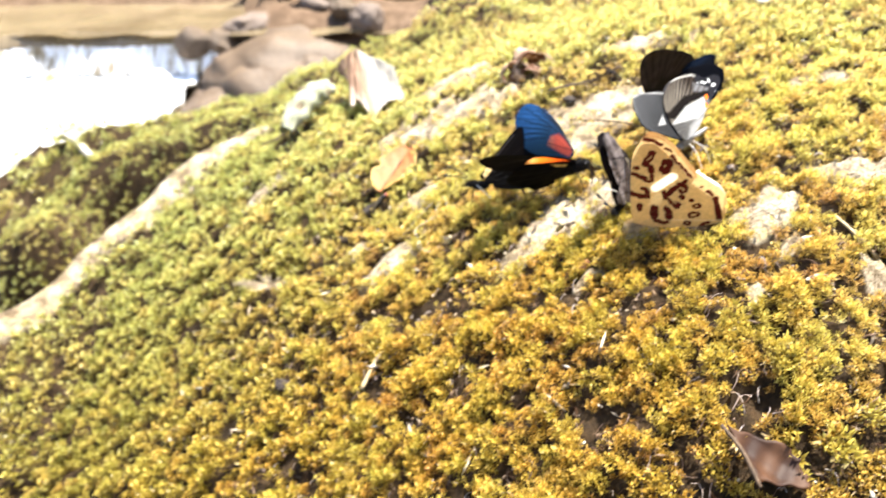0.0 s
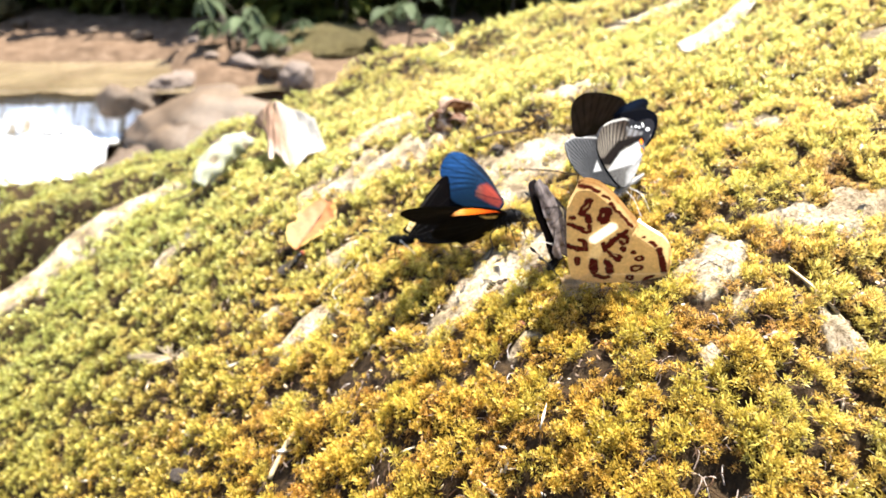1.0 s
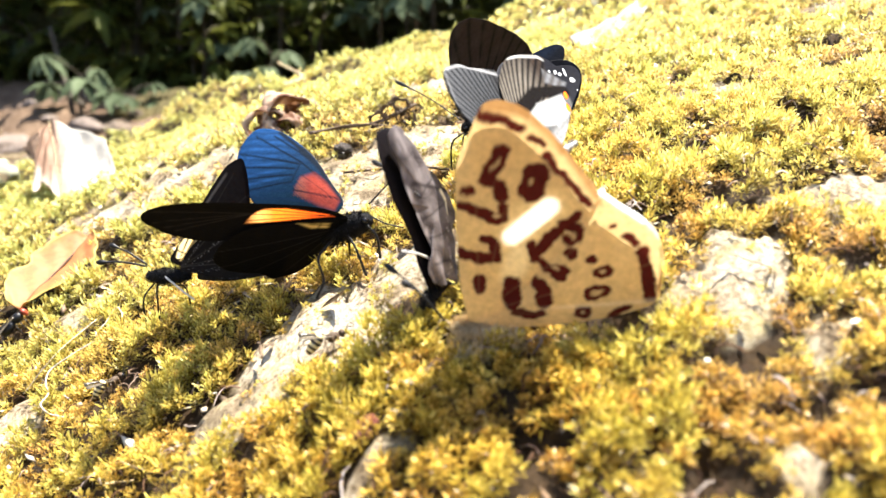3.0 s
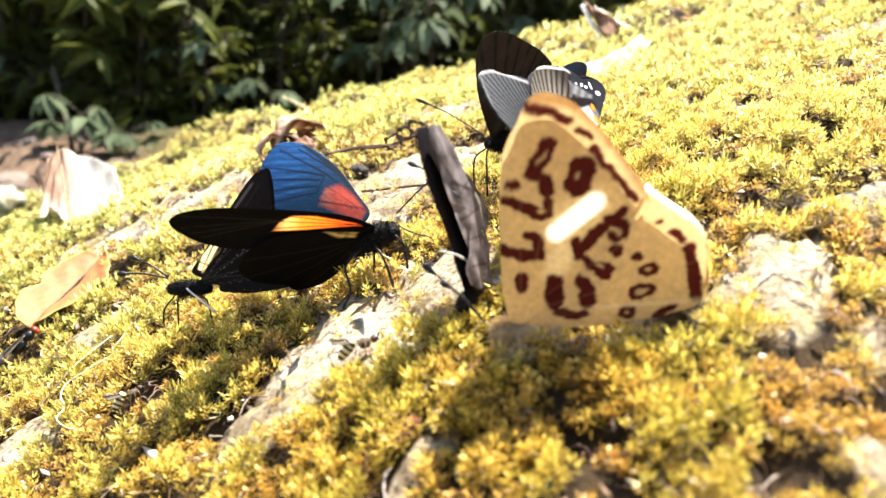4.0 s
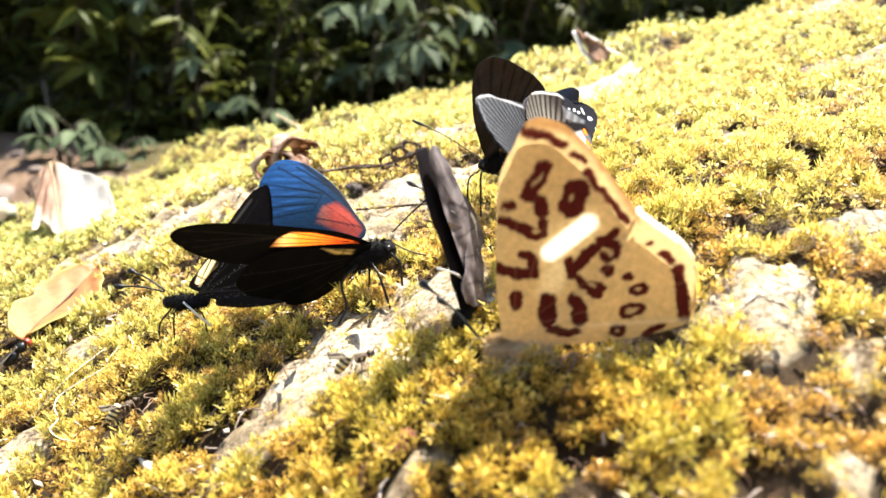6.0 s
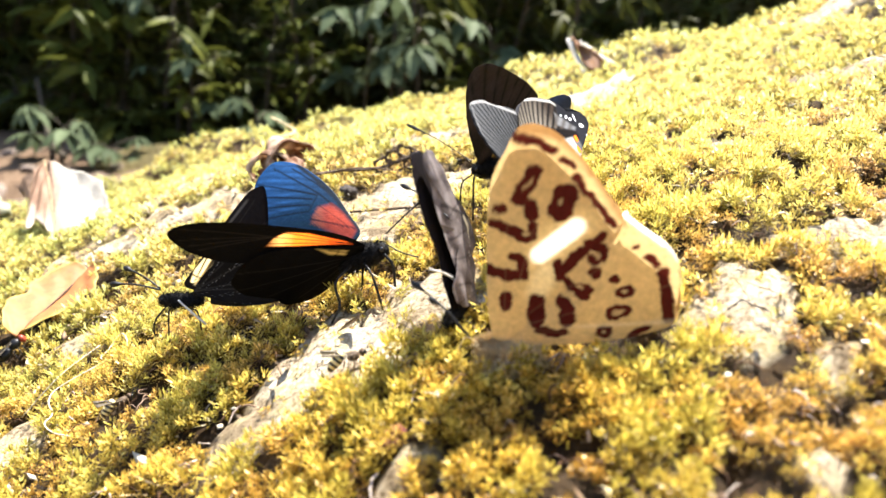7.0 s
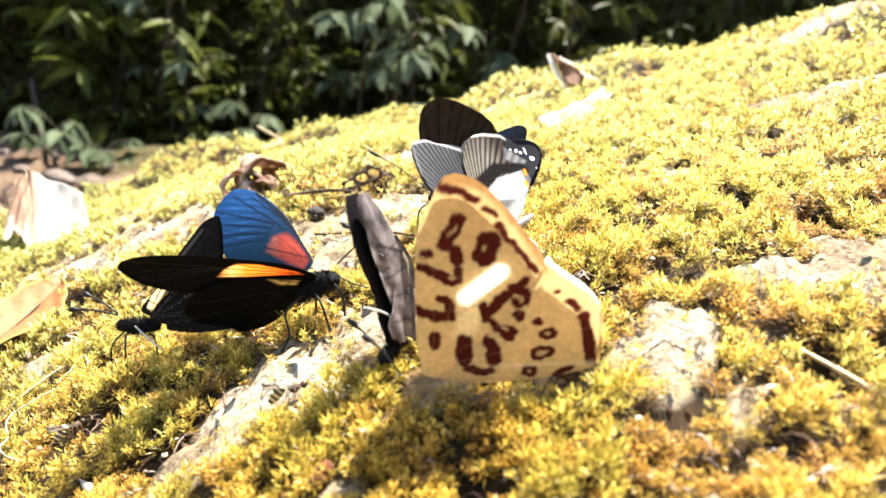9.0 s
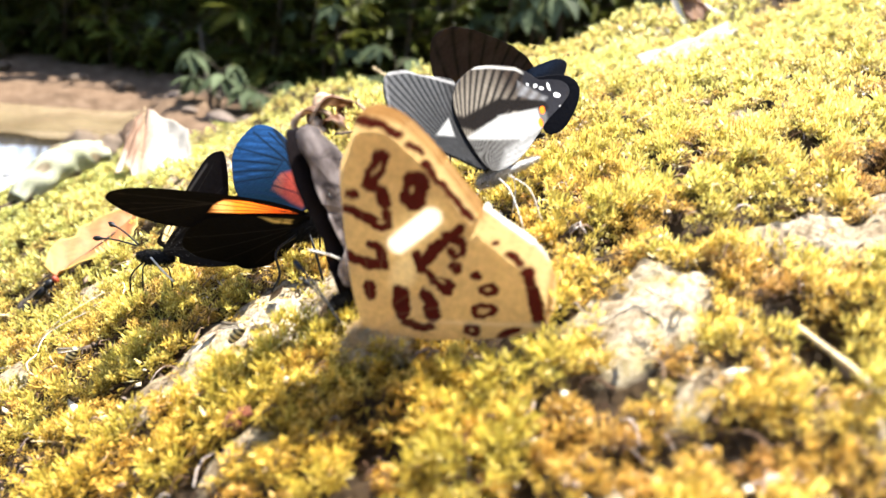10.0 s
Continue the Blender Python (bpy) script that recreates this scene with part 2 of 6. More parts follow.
def curve(points, n=14):
    """Points of a smooth line through the given ones."""
    p = [np.array(q, float) for q in points]
    p = [2 * p[0] - p[1], *p, 2 * p[-1] - p[-2]]
    out = []
    for i in range(1, len(p) - 2):
        for t in np.linspace(0, 1, n, endpoint=False):
            a, b, c, d = p[i - 1:i + 3]
            out.append(0.5 * (2 * b + (c - a) * t + (2 * a - 5 * b + 4 * c - d) * t * t + (3 * b - a - 3 * c + d) * t ** 3))
    out.append(p[-2])
    return np.array(out)


def egg(center, axis, length, width, taper=0.0, k=12, rings=9, up=(0, 0, 1), flat=1.0, full=1.0):
    """An egg along an axis; taper thins its far end."""
    d, s, u = frame_of(axis, up)
    verts, faces = [], []
    for i in range(rings + 1):
        a = math.pi * i / rings
        x, r = -math.cos(a) * length / 2, math.sin(a) ** full * width / 2 * (1 - taper * (0.5 - 0.5 * math.cos(a)))
        for j in range(k):
            b = 2 * math.pi * j / k
            verts.append(np.array(center) + d * x + r * (math.cos(b) * s + flat * math.sin(b) * u))
    for i in range(rings):
        for j in range(k):
            faces.append((i * k + j, i * k + (j + 1) % k, (i + 1) * k + (j + 1) % k, (i + 1) * k + j))
    return np.array(verts), faces


def hairs(center, axis, length, width, n, hair, rng, up=(0, 0, 1)):
    """Thin hairs that stand out of an egg."""
    d, s, u = frame_of(axis, up)
    verts, faces = [], []
    for _ in range(n):
        a, b = math.acos(rng.uniform(-0.95, 0.95)), rng.uniform(0, 2 * math.pi)
        radial = math.cos(b) * s + math.sin(b) * u
        p = np.array(center) + d * (-math.cos(a) * length / 2) + radial * math.sin(a) * width / 2
        out = radial * math.sin(a) - d * math.cos(a) + np.array([rng.gauss(0, 0.35) for _ in range(3)])
        out /= np.linalg.norm(out)
        side = np.cross(out, (rng.random(), rng.random(), rng.random() + 0.2))
        side *= 0.05 * hair / np.linalg.norm(side)
        i = len(verts)
        verts += [p - side, p + side, p + out * hair * rng.uniform(0.5, 1.1)]
        faces.append((i, i + 1, i + 2))
    return np.array(verts), faces


def sheet(fn, nu, nv, thick, color=None):
    """A closed thin sheet over the unit square: fn(u, v) gives places, color(u, v) the tints."""
    u, v = np.meshgrid(np.linspace(0, 1, nu), np.linspace(0, 1, nv), indexing="ij")
    p = fn(u, v)
    du = np.gradient(p, axis=0)
    dv = np.gradient(p, axis=1)
    n = np.cross(du, dv)
    n /= np.maximum(np.linalg.norm(n, axis=-1, keepdims=True), 1e-12)
    top, bot = (p + n * thick / 2).reshape(-1, 3), (p - n * thick / 2).reshape(-1, 3)
    idx = np.arange(nu * nv).reshape(nu, nv)
    q = np.stack([idx[:-1, :-1], idx[1:, :-1], idx[1:, 1:], idx[:-1, 1:]], -1).reshape(-1, 4)
    m = nu * nv
    rim = np.concatenate([idx[:, 0], idx[-1, 1:], idx[-2::-1, -1], idx[0, -2:0:-1]])
    nxt = np.roll(rim, -1)
    side = np.stack([rim, rim + m, nxt + m, nxt], -1)
    faces = np.concatenate([q, q[:, ::-1] + m, side])
    cols = None
    if color is not None:
        c = color(u, v).reshape(-1, 3)
        cols = np.concatenate([c, c])
    return np.concatenate([top, bot]), faces, cols


def smooth_outline(points, n):
    """A closed smooth line through points, sampled n times at even steps."""
    p = np.array(points, float)
    m = len(p)
    out = []
    for i in range(m):
        a, b, c, d = p[(i - 1) % m], p[i], p[(i + 1) % m], p[(i + 2) % m]
        for t in np.linspace(0, 1, 16, endpoint=False):
            out.append(0.5 * (2 * b + (c - a) * t + (2 * a - 5 * b + 4 * c - d) * t * t + (3 * b - a - 3 * c + d) * t ** 3))
    out = np.array(out)
    seg = np.linalg.norm(np.roll(out, -1, 0) - out, axis=1)
    s = np.concatenate([[0], np.cumsum(seg)])
    closed = np.concatenate([out, out[:1]])
    at = np.linspace(0, s[-1], n, endpoint=False)
    return np.stack([np.interp(at, s, closed[:, k]) for k in (0, 1)], -1)


def wing(name, parent, at, e1, e2, outline, color, mat, back=None, cup=0.0, thick=0.12, n=150, rings=34, label="", ripple=0.0, single=False, ragged=0.0):
    """A thin wing in the plane of e1 and e2 (millimetres round at). color(x, y): tints of the face to e1 x e2, back: of the other."""
    e1 = np.array(e1, float) / np.linalg.norm(e1)
    e2 = np.array(e2, float) - e1 * np.dot(e1, e2)
    e2 /= np.linalg.norm(e2)
    nrm = np.cross(e1, e2)
    edge = smooth_outline(outline, n)
    c = edge.mean(0)
    turn = np.arange(n) * math.tau / n
    edge = c + (edge - c) * (1 + ragged * (np.sin(turn * 17) + 0.6 * np.sin(turn * 31 + 1) + 0.4 * np.sin(turn * 53 + 2)))[:, None]
    r = np.linspace(0, 1, rings + 1)[1:] ** 0.9
    flat = np.concatenate([c[None], (c + r[:, None, None] * (edge - c)[None]).reshape(-1, 2)])
    far = np.concatenate([[0], np.repeat(r, n)])
    z = cup * (1 - far ** 2) + ripple * np.sin(flat[:, 0] * 1.1 + flat[:, 1] * 0.5) * far
    place = lambda h: (flat[:, :1] * e1 + flat[:, 1:] * e2 + (z + h)[:, None] * nrm) / 1000
    m = len(flat)
    ring = lambda i: 1 + i * n + np.arange(n)
    tris, quads = [], []
    for j in range(n):
        tris.append((0, 1 + j, 1 + (j + 1) % n))
    for i in range(rings - 1):
        a, b = ring(i), ring(i + 1)
        quads += list(zip(a, b, np.roll(b, -1), np.roll(a, -1)))
    faces = [tuple(int(i) for i in f) for f in tris + quads]
    x, y = flat[:, 0], flat[:, 1]
    if single:
        ob = link_mesh(name, place(0.0 * far), faces, mat, parent, label, colors=color(x, y))
        ob.location = Vector(at) - parent.location
        return ob
    faces += [tuple(i + m for i in reversed(f)) for f in faces]
    last = ring(rings - 1)
    faces += [(int(a), int(a + m), int(b + m), int(b)) for a, b in zip(last, np.roll(last, -1))]
    half = thick / 2 * (1 - 0.6 * far)
    cols = np.concatenate([color(x, y), (back or color)(x, y)])
    ob = link_mesh(name, np.concatenate([place(half), place(-half)]), faces, mat, parent, label, colors=cols)
    ob.location = Vector(at) - parent.location
    return ob


def blob(x, y, cx, cy, rx, ry, turn=0.0, soft=0.18):
    """One inside an ellipse, nought outside, with a soft edge."""
    a = radians(turn)
    u, v = (x - cx) * math.cos(a) + (y - cy) * math.sin(a), -(x - cx) * math.sin(a) + (y - cy) * math.cos(a)
    return np.clip((1 - np.hypot(u / rx, v / ry)) / soft + 0.5, 0, 1)


def stroke(x, y, x0, y0, x1, y1, w, soft=0.35):
    """One inside a rounded bar."""
    dx, dy = x1 - x0, y1 - y0
    t = np.clip(((x - x0) * dx + (y - y0) * dy) / (dx * dx + dy * dy), 0, 1)
    return np.clip((w - np.hypot(x - x0 - t * dx, y - y0 - t * dy)) / soft + 0.5, 0, 1)


def inside(x, y, corners, soft=0.5):
    """One inside a convex polygon (corners in turn), nought outside, with a soft edge."""
    out = np.full(len(x), 9.0)
    p = np.array(corners, float)
    c = p.mean(0)
    for a, b in zip(p, np.roll(p, -1, 0)):
        n = np.array((b[1] - a[1], a[0] - b[0])) / np.linalg.norm(b - a)
        if np.dot(n, c - a) < 0:
            n = -n
        out = np.minimum(out, (x - a[0]) * n[0] + (y - a[1]) * n[1])
    return np.clip(out / soft + 0.5, 0, 1)


def lay(base, mask, color):
    return base * (1 - mask[:, None]) + np.array(color)[None] * mask[:, None]


def flat_tint(x, color):
    return np.repeat(np.array([color], float), len(x), 0)


# ---------------- the boulder ----------------
HUMPS = [
    (-0.20, 0.45, 0.09, -0.0378), (-0.14, 0.56, 0.09, 0.0015), (-0.10, 0.40, 0.09, 0.0176), (-0.15, 0.30, 0.10, -0.0540),
    (-0.28, 0.75, 0.12, -0.0095), (-0.10, 0.80, 0.12, -0.0164), (-0.03, 0.30, 0.06, 0.0080), (0.00, 0.40, 0.07, -0.0123),
    (0.00, 0.65, 0.12, -0.0274), (0.09, 0.24, 0.05, 0.0168), (0.10, 0.40, 0.08, 0.0042), (0.10, 0.53, 0.09, 0.0082),
    (0.20, 0.75, 0.14, -0.0298), (0.20, 0.27, 0.06, 0.0148), (0.30, 0.50, 0.13, -0.0307), (0.40, 0.90, 0.20, -0.0375),
    (0.13, 0.17, 0.05, 0.0192), (0.60, 1.20, 0.25, 0.0062), (0.117, 0.240, 0.013, -0.0030), (0.048, 0.318, 0.020, 0.0030), (-0.66, 1.00, 0.17, 0.092), (-0.008, 0.548, 0.024, -0.017),
    (0.33, 0.80, 0.10, 0.0218), (0.48, 0.80, 0.12, -0.0133), (0.25, 0.92, 0.16, 0.0145), (0.40, 0.95, 0.18, -0.0392), (0.55, 0.90, 0.20, 0.0209), (0.75, 0.90, 0.25, -0.0035),
    (0.50, 1.25, 0.25, -0.0306), (0.90, 1.20, 0.30, -0.0454), (-0.10, 0.85, 0.12, -0.0109), (1.00, 0.80, 0.25, -0.0683), (-0.22, 0.88, 0.10, -0.014), (0.52, 0.86, 0.20, -0.012), (0.60, 0.92, 0.22, -0.018),
    (0.20, 0.80, 0.06, -0.0131), (0.27, 0.77, 0.06, 0.0102), (0.31, 0.74, 0.06, -0.0055), (0.345, 0.71, 0.06, 0.0124), (0.40, 0.72, 0.06, 0.0052), (0.46, 0.72, 0.07, 0.0015), (0.55, 0.75, 0.08, -0.0086), (0.65, 0.78, 0.10, -0.0113),
]
# bare patches: x, y, half length, half width, turn
BARE = [
    (0.148, 0.2425, 0.0125, 0.0095, 32), (0.196, 0.2515, 0.026, 0.0105, -14), (0.215, 0.241, 0.018, 0.010, -20), (0.101, 0.287, 0.018, 0.016, 30), (0.088, 0.282, 0.015, 0.0135, 33), (0.077, 0.276, 0.014, 0.0125, 33), (0.067, 0.271, 0.011, 0.0095, 33),
    (0.115, 0.381, 0.034, 0.022, 0), (0.111, 0.358, 0.020, 0.014, 10), (0.040, 0.449, 0.050, 0.021, -6), (0.030, 0.520, 0.044, 0.026, -18),
    (0.024, 0.367, 0.014, 0.008, 0), (0.088, 0.237, 0.005, 0.0028, 20), (0.010, 0.316, 0.013, 0.009, 20), (0.480, 0.560, 0.070, 0.026, 10),
    (-0.200, 0.592, 0.088, 0.042, 48), (-0.285, 0.498, 0.07, 0.013, 55), (-0.012, 0.345, 0.011, 0.007, 20), (0.33, 0.41, 0.04, 0.011, -15),
    (0.168, 0.205, 0.010, 0.003, 100), (0.205, 0.335, 0.016, 0.006, -10),
    (0.27, 0.66, 0.04, 0.012, -10), (0.07, 0.60, 0.03, 0.008, -20), (0.16, 0.46, 0.028, 0.011, -15), (0.150, 0.222, 0.007, 0.0032, 30), (0.133, 0.206, 0.005, 0.0026, 60), (-0.10, 0.47, 0.02, 0.008, 20),
]


def smoothstep(a, b, t):
    t = np.clip((t - a) / (b - a), 0, 1)
    return t * t * (3 - 2 * t)


def lumps(x, y, size, seed):
    """Cheap smooth noise, about -1 to 1."""
    r = random.Random(seed)
    out = np.zeros_like(x)
    for i in range(7):
        a, k, p = r.uniform(0, math.tau), r.uniform(0.7, 1.7) / size, r.uniform(0, math.tau)
        out = out + np.sin((x * math.cos(a) + y * math.sin(a)) * k * math.tau + p + 1.3 * np.sin((y * math.cos(a) - x * math.sin(a)) * k * 3.1 + p))
    return out / 3.2


def past_ledge(x, y):
    """How far beyond the boulder's broken edge a place lies, and how far along it."""
    return -0.82 * (x + 0.25) + 0.57 * (y - 0.525) + 0.018 * lumps(x, y, 0.22, 61), 0.57 * (x + 0.25) + 0.82 * (y - 0.525)


def boulder_top(x, y):
    """The height of the mossy skin."""
    u, v = x - 0.1, y - 0.35
    z = 0.9173 + 0.3799 * u + 0.2048 * v - 0.0858 * u * u + 0.0285 * u * v - 0.3162 * v * v
    for hx, hy, s, a in HUMPS:
        z = z + a * np.exp(-((x - hx) ** 2 + (y - hy) ** 2) / (2 * s * s))
    z = z - 2.6 * np.maximum(0, -0.70 - x) ** 2 - 1.6 * np.maximum(0, x - 1.1) ** 2 - 1.2 * np.maximum(0, y - 1.3) ** 2 - 1.4 * np.maximum(0, 0.0 - y) ** 2
    out, along = past_ledge(x, y)
    z = z - (0.17 * smoothstep(0.0, 0.05, out) - 0.14 * smoothstep(0.12, 0.24, out + 0.03 * np.sin(along * 40))) * (1 - smoothstep(0.10, 0.22, along)) * smoothstep(-0.75, -0.35, along)
    z = z - 0.25 * (1 - np.exp(-9.0 * np.maximum(0, y - 0.86) ** 2)) * (1 - smoothstep(0.02, 0.26, x))
    near = np.hypot(x - 0.1, y - 0.27)
    return z + lumps(x, y, 0.16, 5) * 0.010 * smoothstep(0.25, 0.6, near)


def bareness(x, y):
    out = np.zeros_like(x)
    wob = lumps(x, y, 0.016, 9) * 0.30 + lumps(x, y, 0.05, 11) * 0.18 + lumps(x, y, 0.006, 12) * 0.20 + 0.06
    for bx, by, rl, rw, turn in BARE:
        a = radians(turn)
        u, v = (x - bx) * math.cos(a) + (y - by) * math.sin(a), -(x - bx) * math.sin(a) + (y - by) * math.cos(a)
        out = np.maximum(out, np.clip((1.08 + wob - np.hypot(u / rl, v / rw)) / 0.55, 0, 1))
    ledge, along = past_ledge(x, y)
    hollow = smoothstep(0.010, 0.025, ledge) * (1 - smoothstep(0.10, 0.17, ledge)) * (1 - smoothstep(0.10, 0.20, along)) * smoothstep(-0.75, -0.35, along)
    rim = smoothstep(-0.045, -0.012, ledge + 0.012 * wob) * (1 - smoothstep(0.0, 0.02, ledge)) * (1 - smoothstep(0.13, 0.20, along)) * smoothstep(-0.45, -0.15, along)
    return np.maximum(np.maximum(out, 0.8 * hollow), 0.95 * rim)


def boulder_ground(x, y):
    bare = bareness(x, y)
    rise = 0.0018 + 0.0018 * smoothstep(0.08, 0.25, np.hypot(x - 0.1, y - 0.27))
    z = boulder_top(x, y) - 0.0012 * (1 - bare) - 0.0010 + rise * smoothstep(0.3, 0.9, bare)
    hum = 1 + 0.6 * smoothstep(0.05, 0.20, np.hypot(x - 0.08, y - 0.27))
    return z + bare * lumps(x, y, 0.012, 3) * 0.0007 + lumps(x, y, 0.03, 4) * 0.0006 + (1 - bare) * hum * (0.0021 * lumps(x, y, 0.021, 6) + 0.0009 * lumps(x, y, 0.010, 7))


def grid_mesh(xs, ys, height):
    x, y = np.meshgrid(xs, ys, indexing="ij")
    z = height(x, y)
    idx = np.arange(x.size).reshape(x.shape)
    faces = np.stack([idx[:-1, :-1], idx[1:, :-1], idx[1:, 1:], idx[:-1, 1:]], -1).reshape(-1, 4)
    return np.stack([x, y, z], -1).reshape(-1, 3), faces


def build_boulder():
    xs = np.concatenate([np.arange(-1.15, -0.5, 0.03), np.arange(-0.5, 0.02, 0.008), np.arange(0.02, 0.24, 0.0022), np.arange(0.24, 0.6, 0.009), np.arange(0.6, 2.0, 0.04)])
    ys = np.concatenate([np.arange(-1.1, 0.1, 0.04), np.arange(0.1, 0.16, 0.006), np.arange(0.16, 0.42, 0.0022), np.arange(0.42, 1.0, 0.009), np.arange(1.0, 2.2, 0.03)])
    v, f = grid_mesh(xs, ys, lambda x, y: np.maximum(boulder_ground(x, y), -0.3))
    ob = link_mesh("boulder", v, f, BOULDER, values=[("bare", bareness(v[:, 0], v[:, 1]))])
    return tagged(ob, "large pale stream boulder with bare worn patches between the moss", "boulder", kind="structure")


def moss_shoots(rng, whorls, variants):
    """Little leafy stars, one unit high: per variant three corners to a leaf, and each corner's tone, dark low down and
    bright at the tips.
    """
    out, fresh = [], []
    for _ in range(variants):
        verts, tips = [], []
        for count, height, lift, length, width in whorls:
            turn = rng.uniform(0, math.tau)
            for i in range(count):
                a = turn + math.tau * i / count + rng.gauss(0, 0.25)
                e = radians(lift + rng.gauss(0, 12))
                le, w = length * rng.uniform(0.7, 1.35), width * rng.uniform(0.8, 1.2)
                h = np.array([math.cos(a), math.sin(a), 0.0])
                s = np.array([-math.sin(a), math.cos(a), 0.0])
                up = np.array([0, 0, 1.0])
                root = h * 0.05 + up * height * rng.uniform(0.85, 1.1)
                way = h * math.cos(e) + up * math.sin(e)
                mid = root + way * le * 0.3
                verts += [mid - s * w / 2, mid + s * w / 2 + up * 0.03, root + way * le]
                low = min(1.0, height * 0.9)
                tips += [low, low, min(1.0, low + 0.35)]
        out.append(verts)
        fresh.append(tips)
    return np.array(out), np.array(fresh)


def tufts(x, y, cell):
    """For each place: how far the middle of the nearest tuft is, in cells, and that tuft's own random number."""
    i, j = np.floor(x / cell), np.floor(y / cell)
    near, own = np.full(x.shape, 9.0), np.zeros(x.shape)
    chance = lambda a, b, k: np.modf(np.abs(np.sin(a * 127.1 + b * 311.7 + k * 74.7) * 43758.5453))[0]
    for di in (-1, 0, 1):
        for dj in (-1, 0, 1):
            a, b = i + di, j + dj
            d = np.hypot(x / cell - a - chance(a, b, 1), y / cell - b - chance(a, b, 2))
            own = np.where(d < near, chance(a, b, 3), own)
            near = np.minimum(near, d)
    return near, own


def spread_moss(name, seed, region, spacing, cell, height, whorls, keep, label):
    rng = random.Random(seed)
    nr = np.random.RandomState(seed)
    x0, x1, y0, y1 = region
    gx, gy = np.meshgrid(np.arange(x0, x1, spacing), np.arange(y0, y1, spacing), indexing="ij")
    x = gx.ravel() + nr.uniform(-0.5, 0.5, gx.size) * spacing
    y = gy.ravel() + nr.uniform(-0.5, 0.5, gx.size) * spacing
    ok = keep(x, y)
    x, y = x[ok], y[ok]
    bare = bareness(x, y)
    near, own = tufts(x, y, cell)
    thin = lumps(x, y, 0.030, 21) + 0.8 * lumps(x, y, 0.011, 22)
    ok = nr.uniform(0, 1, x.size) > smoothstep(0.10, 0.60, bare) * 0.972
    ok &= near + nr.normal(0, 0.10, x.size) < 0.64 - 0.06 * smoothstep(0.27, 0.18, y) + 0.20 * thin + 0.12 * (own - 0.5)
    ok &= thin + nr.normal(0, 0.2, x.size) > -0.95 + 0.55 * np.exp(-((x - 0.03) / 0.035) ** 2 - ((y - 0.285) / 0.05) ** 2)
    ok &= lumps(x, y, 0.021, 6) + 0.5 * lumps(x, y, 0.010, 7) + nr.normal(0, 0.12, x.size) > -0.95 + 0.22 * smoothstep(0.10, 0.22, np.hypot(x - 0.08, y - 0.27))
    ledge, along = past_ledge(x, y)
    ok &= ~((ledge > 0.004) & (ledge < 0.125 + 0.03 * thin) & (along < 0.16) & (along > -0.45 + 0.1 * thin))
    for cx, cy, rx, ry in ((0.004, 0.404, 0.020, 0.020), (-0.018, 0.536, 0.030, 0.026), (-0.085, 0.545, 0.022, 0.024), (0.128, 0.241, 0.012, 0.005), (0.117, 0.150, 0.014, 0.012), (0.019, 0.326, 0.014, 0.008), (0.034, 0.292, 0.010, 0.007), (0.044, 0.305, 0.006, 0.006), (0.047, 0.262, 0.013, 0.007), (0.034, 0.268, 0.010, 0.006), (-0.001, 0.371, 0.006, 0.005), (0.038, 0.302, 0.005, 0.005), (0.243, 0.494, 0.016, 0.012), (0.265, 0.510, 0.018, 0.013), (0.287, 0.534, 0.018, 0.014), (0.308, 0.560, 0.016, 0.014), (-0.064, 0.349, 0.014, 0.009)):
        ok &= ~((np.hypot((x - cx) / rx, (y - cy) / ry) < 1) & (nr.uniform(0, 1, x.size) < 0.75))
    x, y, thin, near, own = x[ok], y[ok], thin[ok], near[ok], own[ok]
    n = len(x)
    e = 0.004
    z = boulder_ground(x, y)
    nx, ny = -(boulder_top(x + e, y) - boulder_top(x - e, y)) / (2 * e), -(boulder_top(x, y + e) - boulder_top(x, y - e)) / (2 * e)
    dome = (1.15 - 1.25 * near ** 2) * (0.62 + 0.80 * own) + 0.20 * thin
    h = height * np.clip(dome, 0.3, 1.7) * nr.uniform(0.75, 1.25, n) * (1 - 0.5 * bareness(x, y))
    shoots, fresh = moss_shoots(rng, whorls, 14)
    pick = nr.randint(0, 14, n)
    a = nr.uniform(0, math.tau, n)
    up = np.stack([nx * 0.7 + nr.normal(0, 0.28, n), ny * 0.7 + nr.normal(0, 0.28, n), np.ones(n)], -1)
    up /= np.linalg.norm(up, axis=1, keepdims=True)
    sx = np.stack([np.cos(a), np.sin(a), np.zeros(n)], -1)
    sx -= up * (sx * up).sum(1, keepdims=True)
    sx /= np.linalg.norm(sx, axis=1, keepdims=True)
    sy = np.cross(up, sx)
    t = shoots[pick]
    wide = height * (0.6 + 0.4 * h / height) * nr.uniform(0.85, 1.15, n)
    v = np.stack([x, y, z], -1)[:, None] + (t[..., 0:1] * sx[:, None] + t[..., 1:2] * sy[:, None]) * wide[:, None, None] + t[..., 2:3] * up[:, None] * h[:, None, None]
    k = t.shape[1]
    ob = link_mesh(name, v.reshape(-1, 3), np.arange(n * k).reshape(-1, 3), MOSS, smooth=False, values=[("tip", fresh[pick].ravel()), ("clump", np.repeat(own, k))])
    return tagged(ob, label, "moss", kind="stuff")


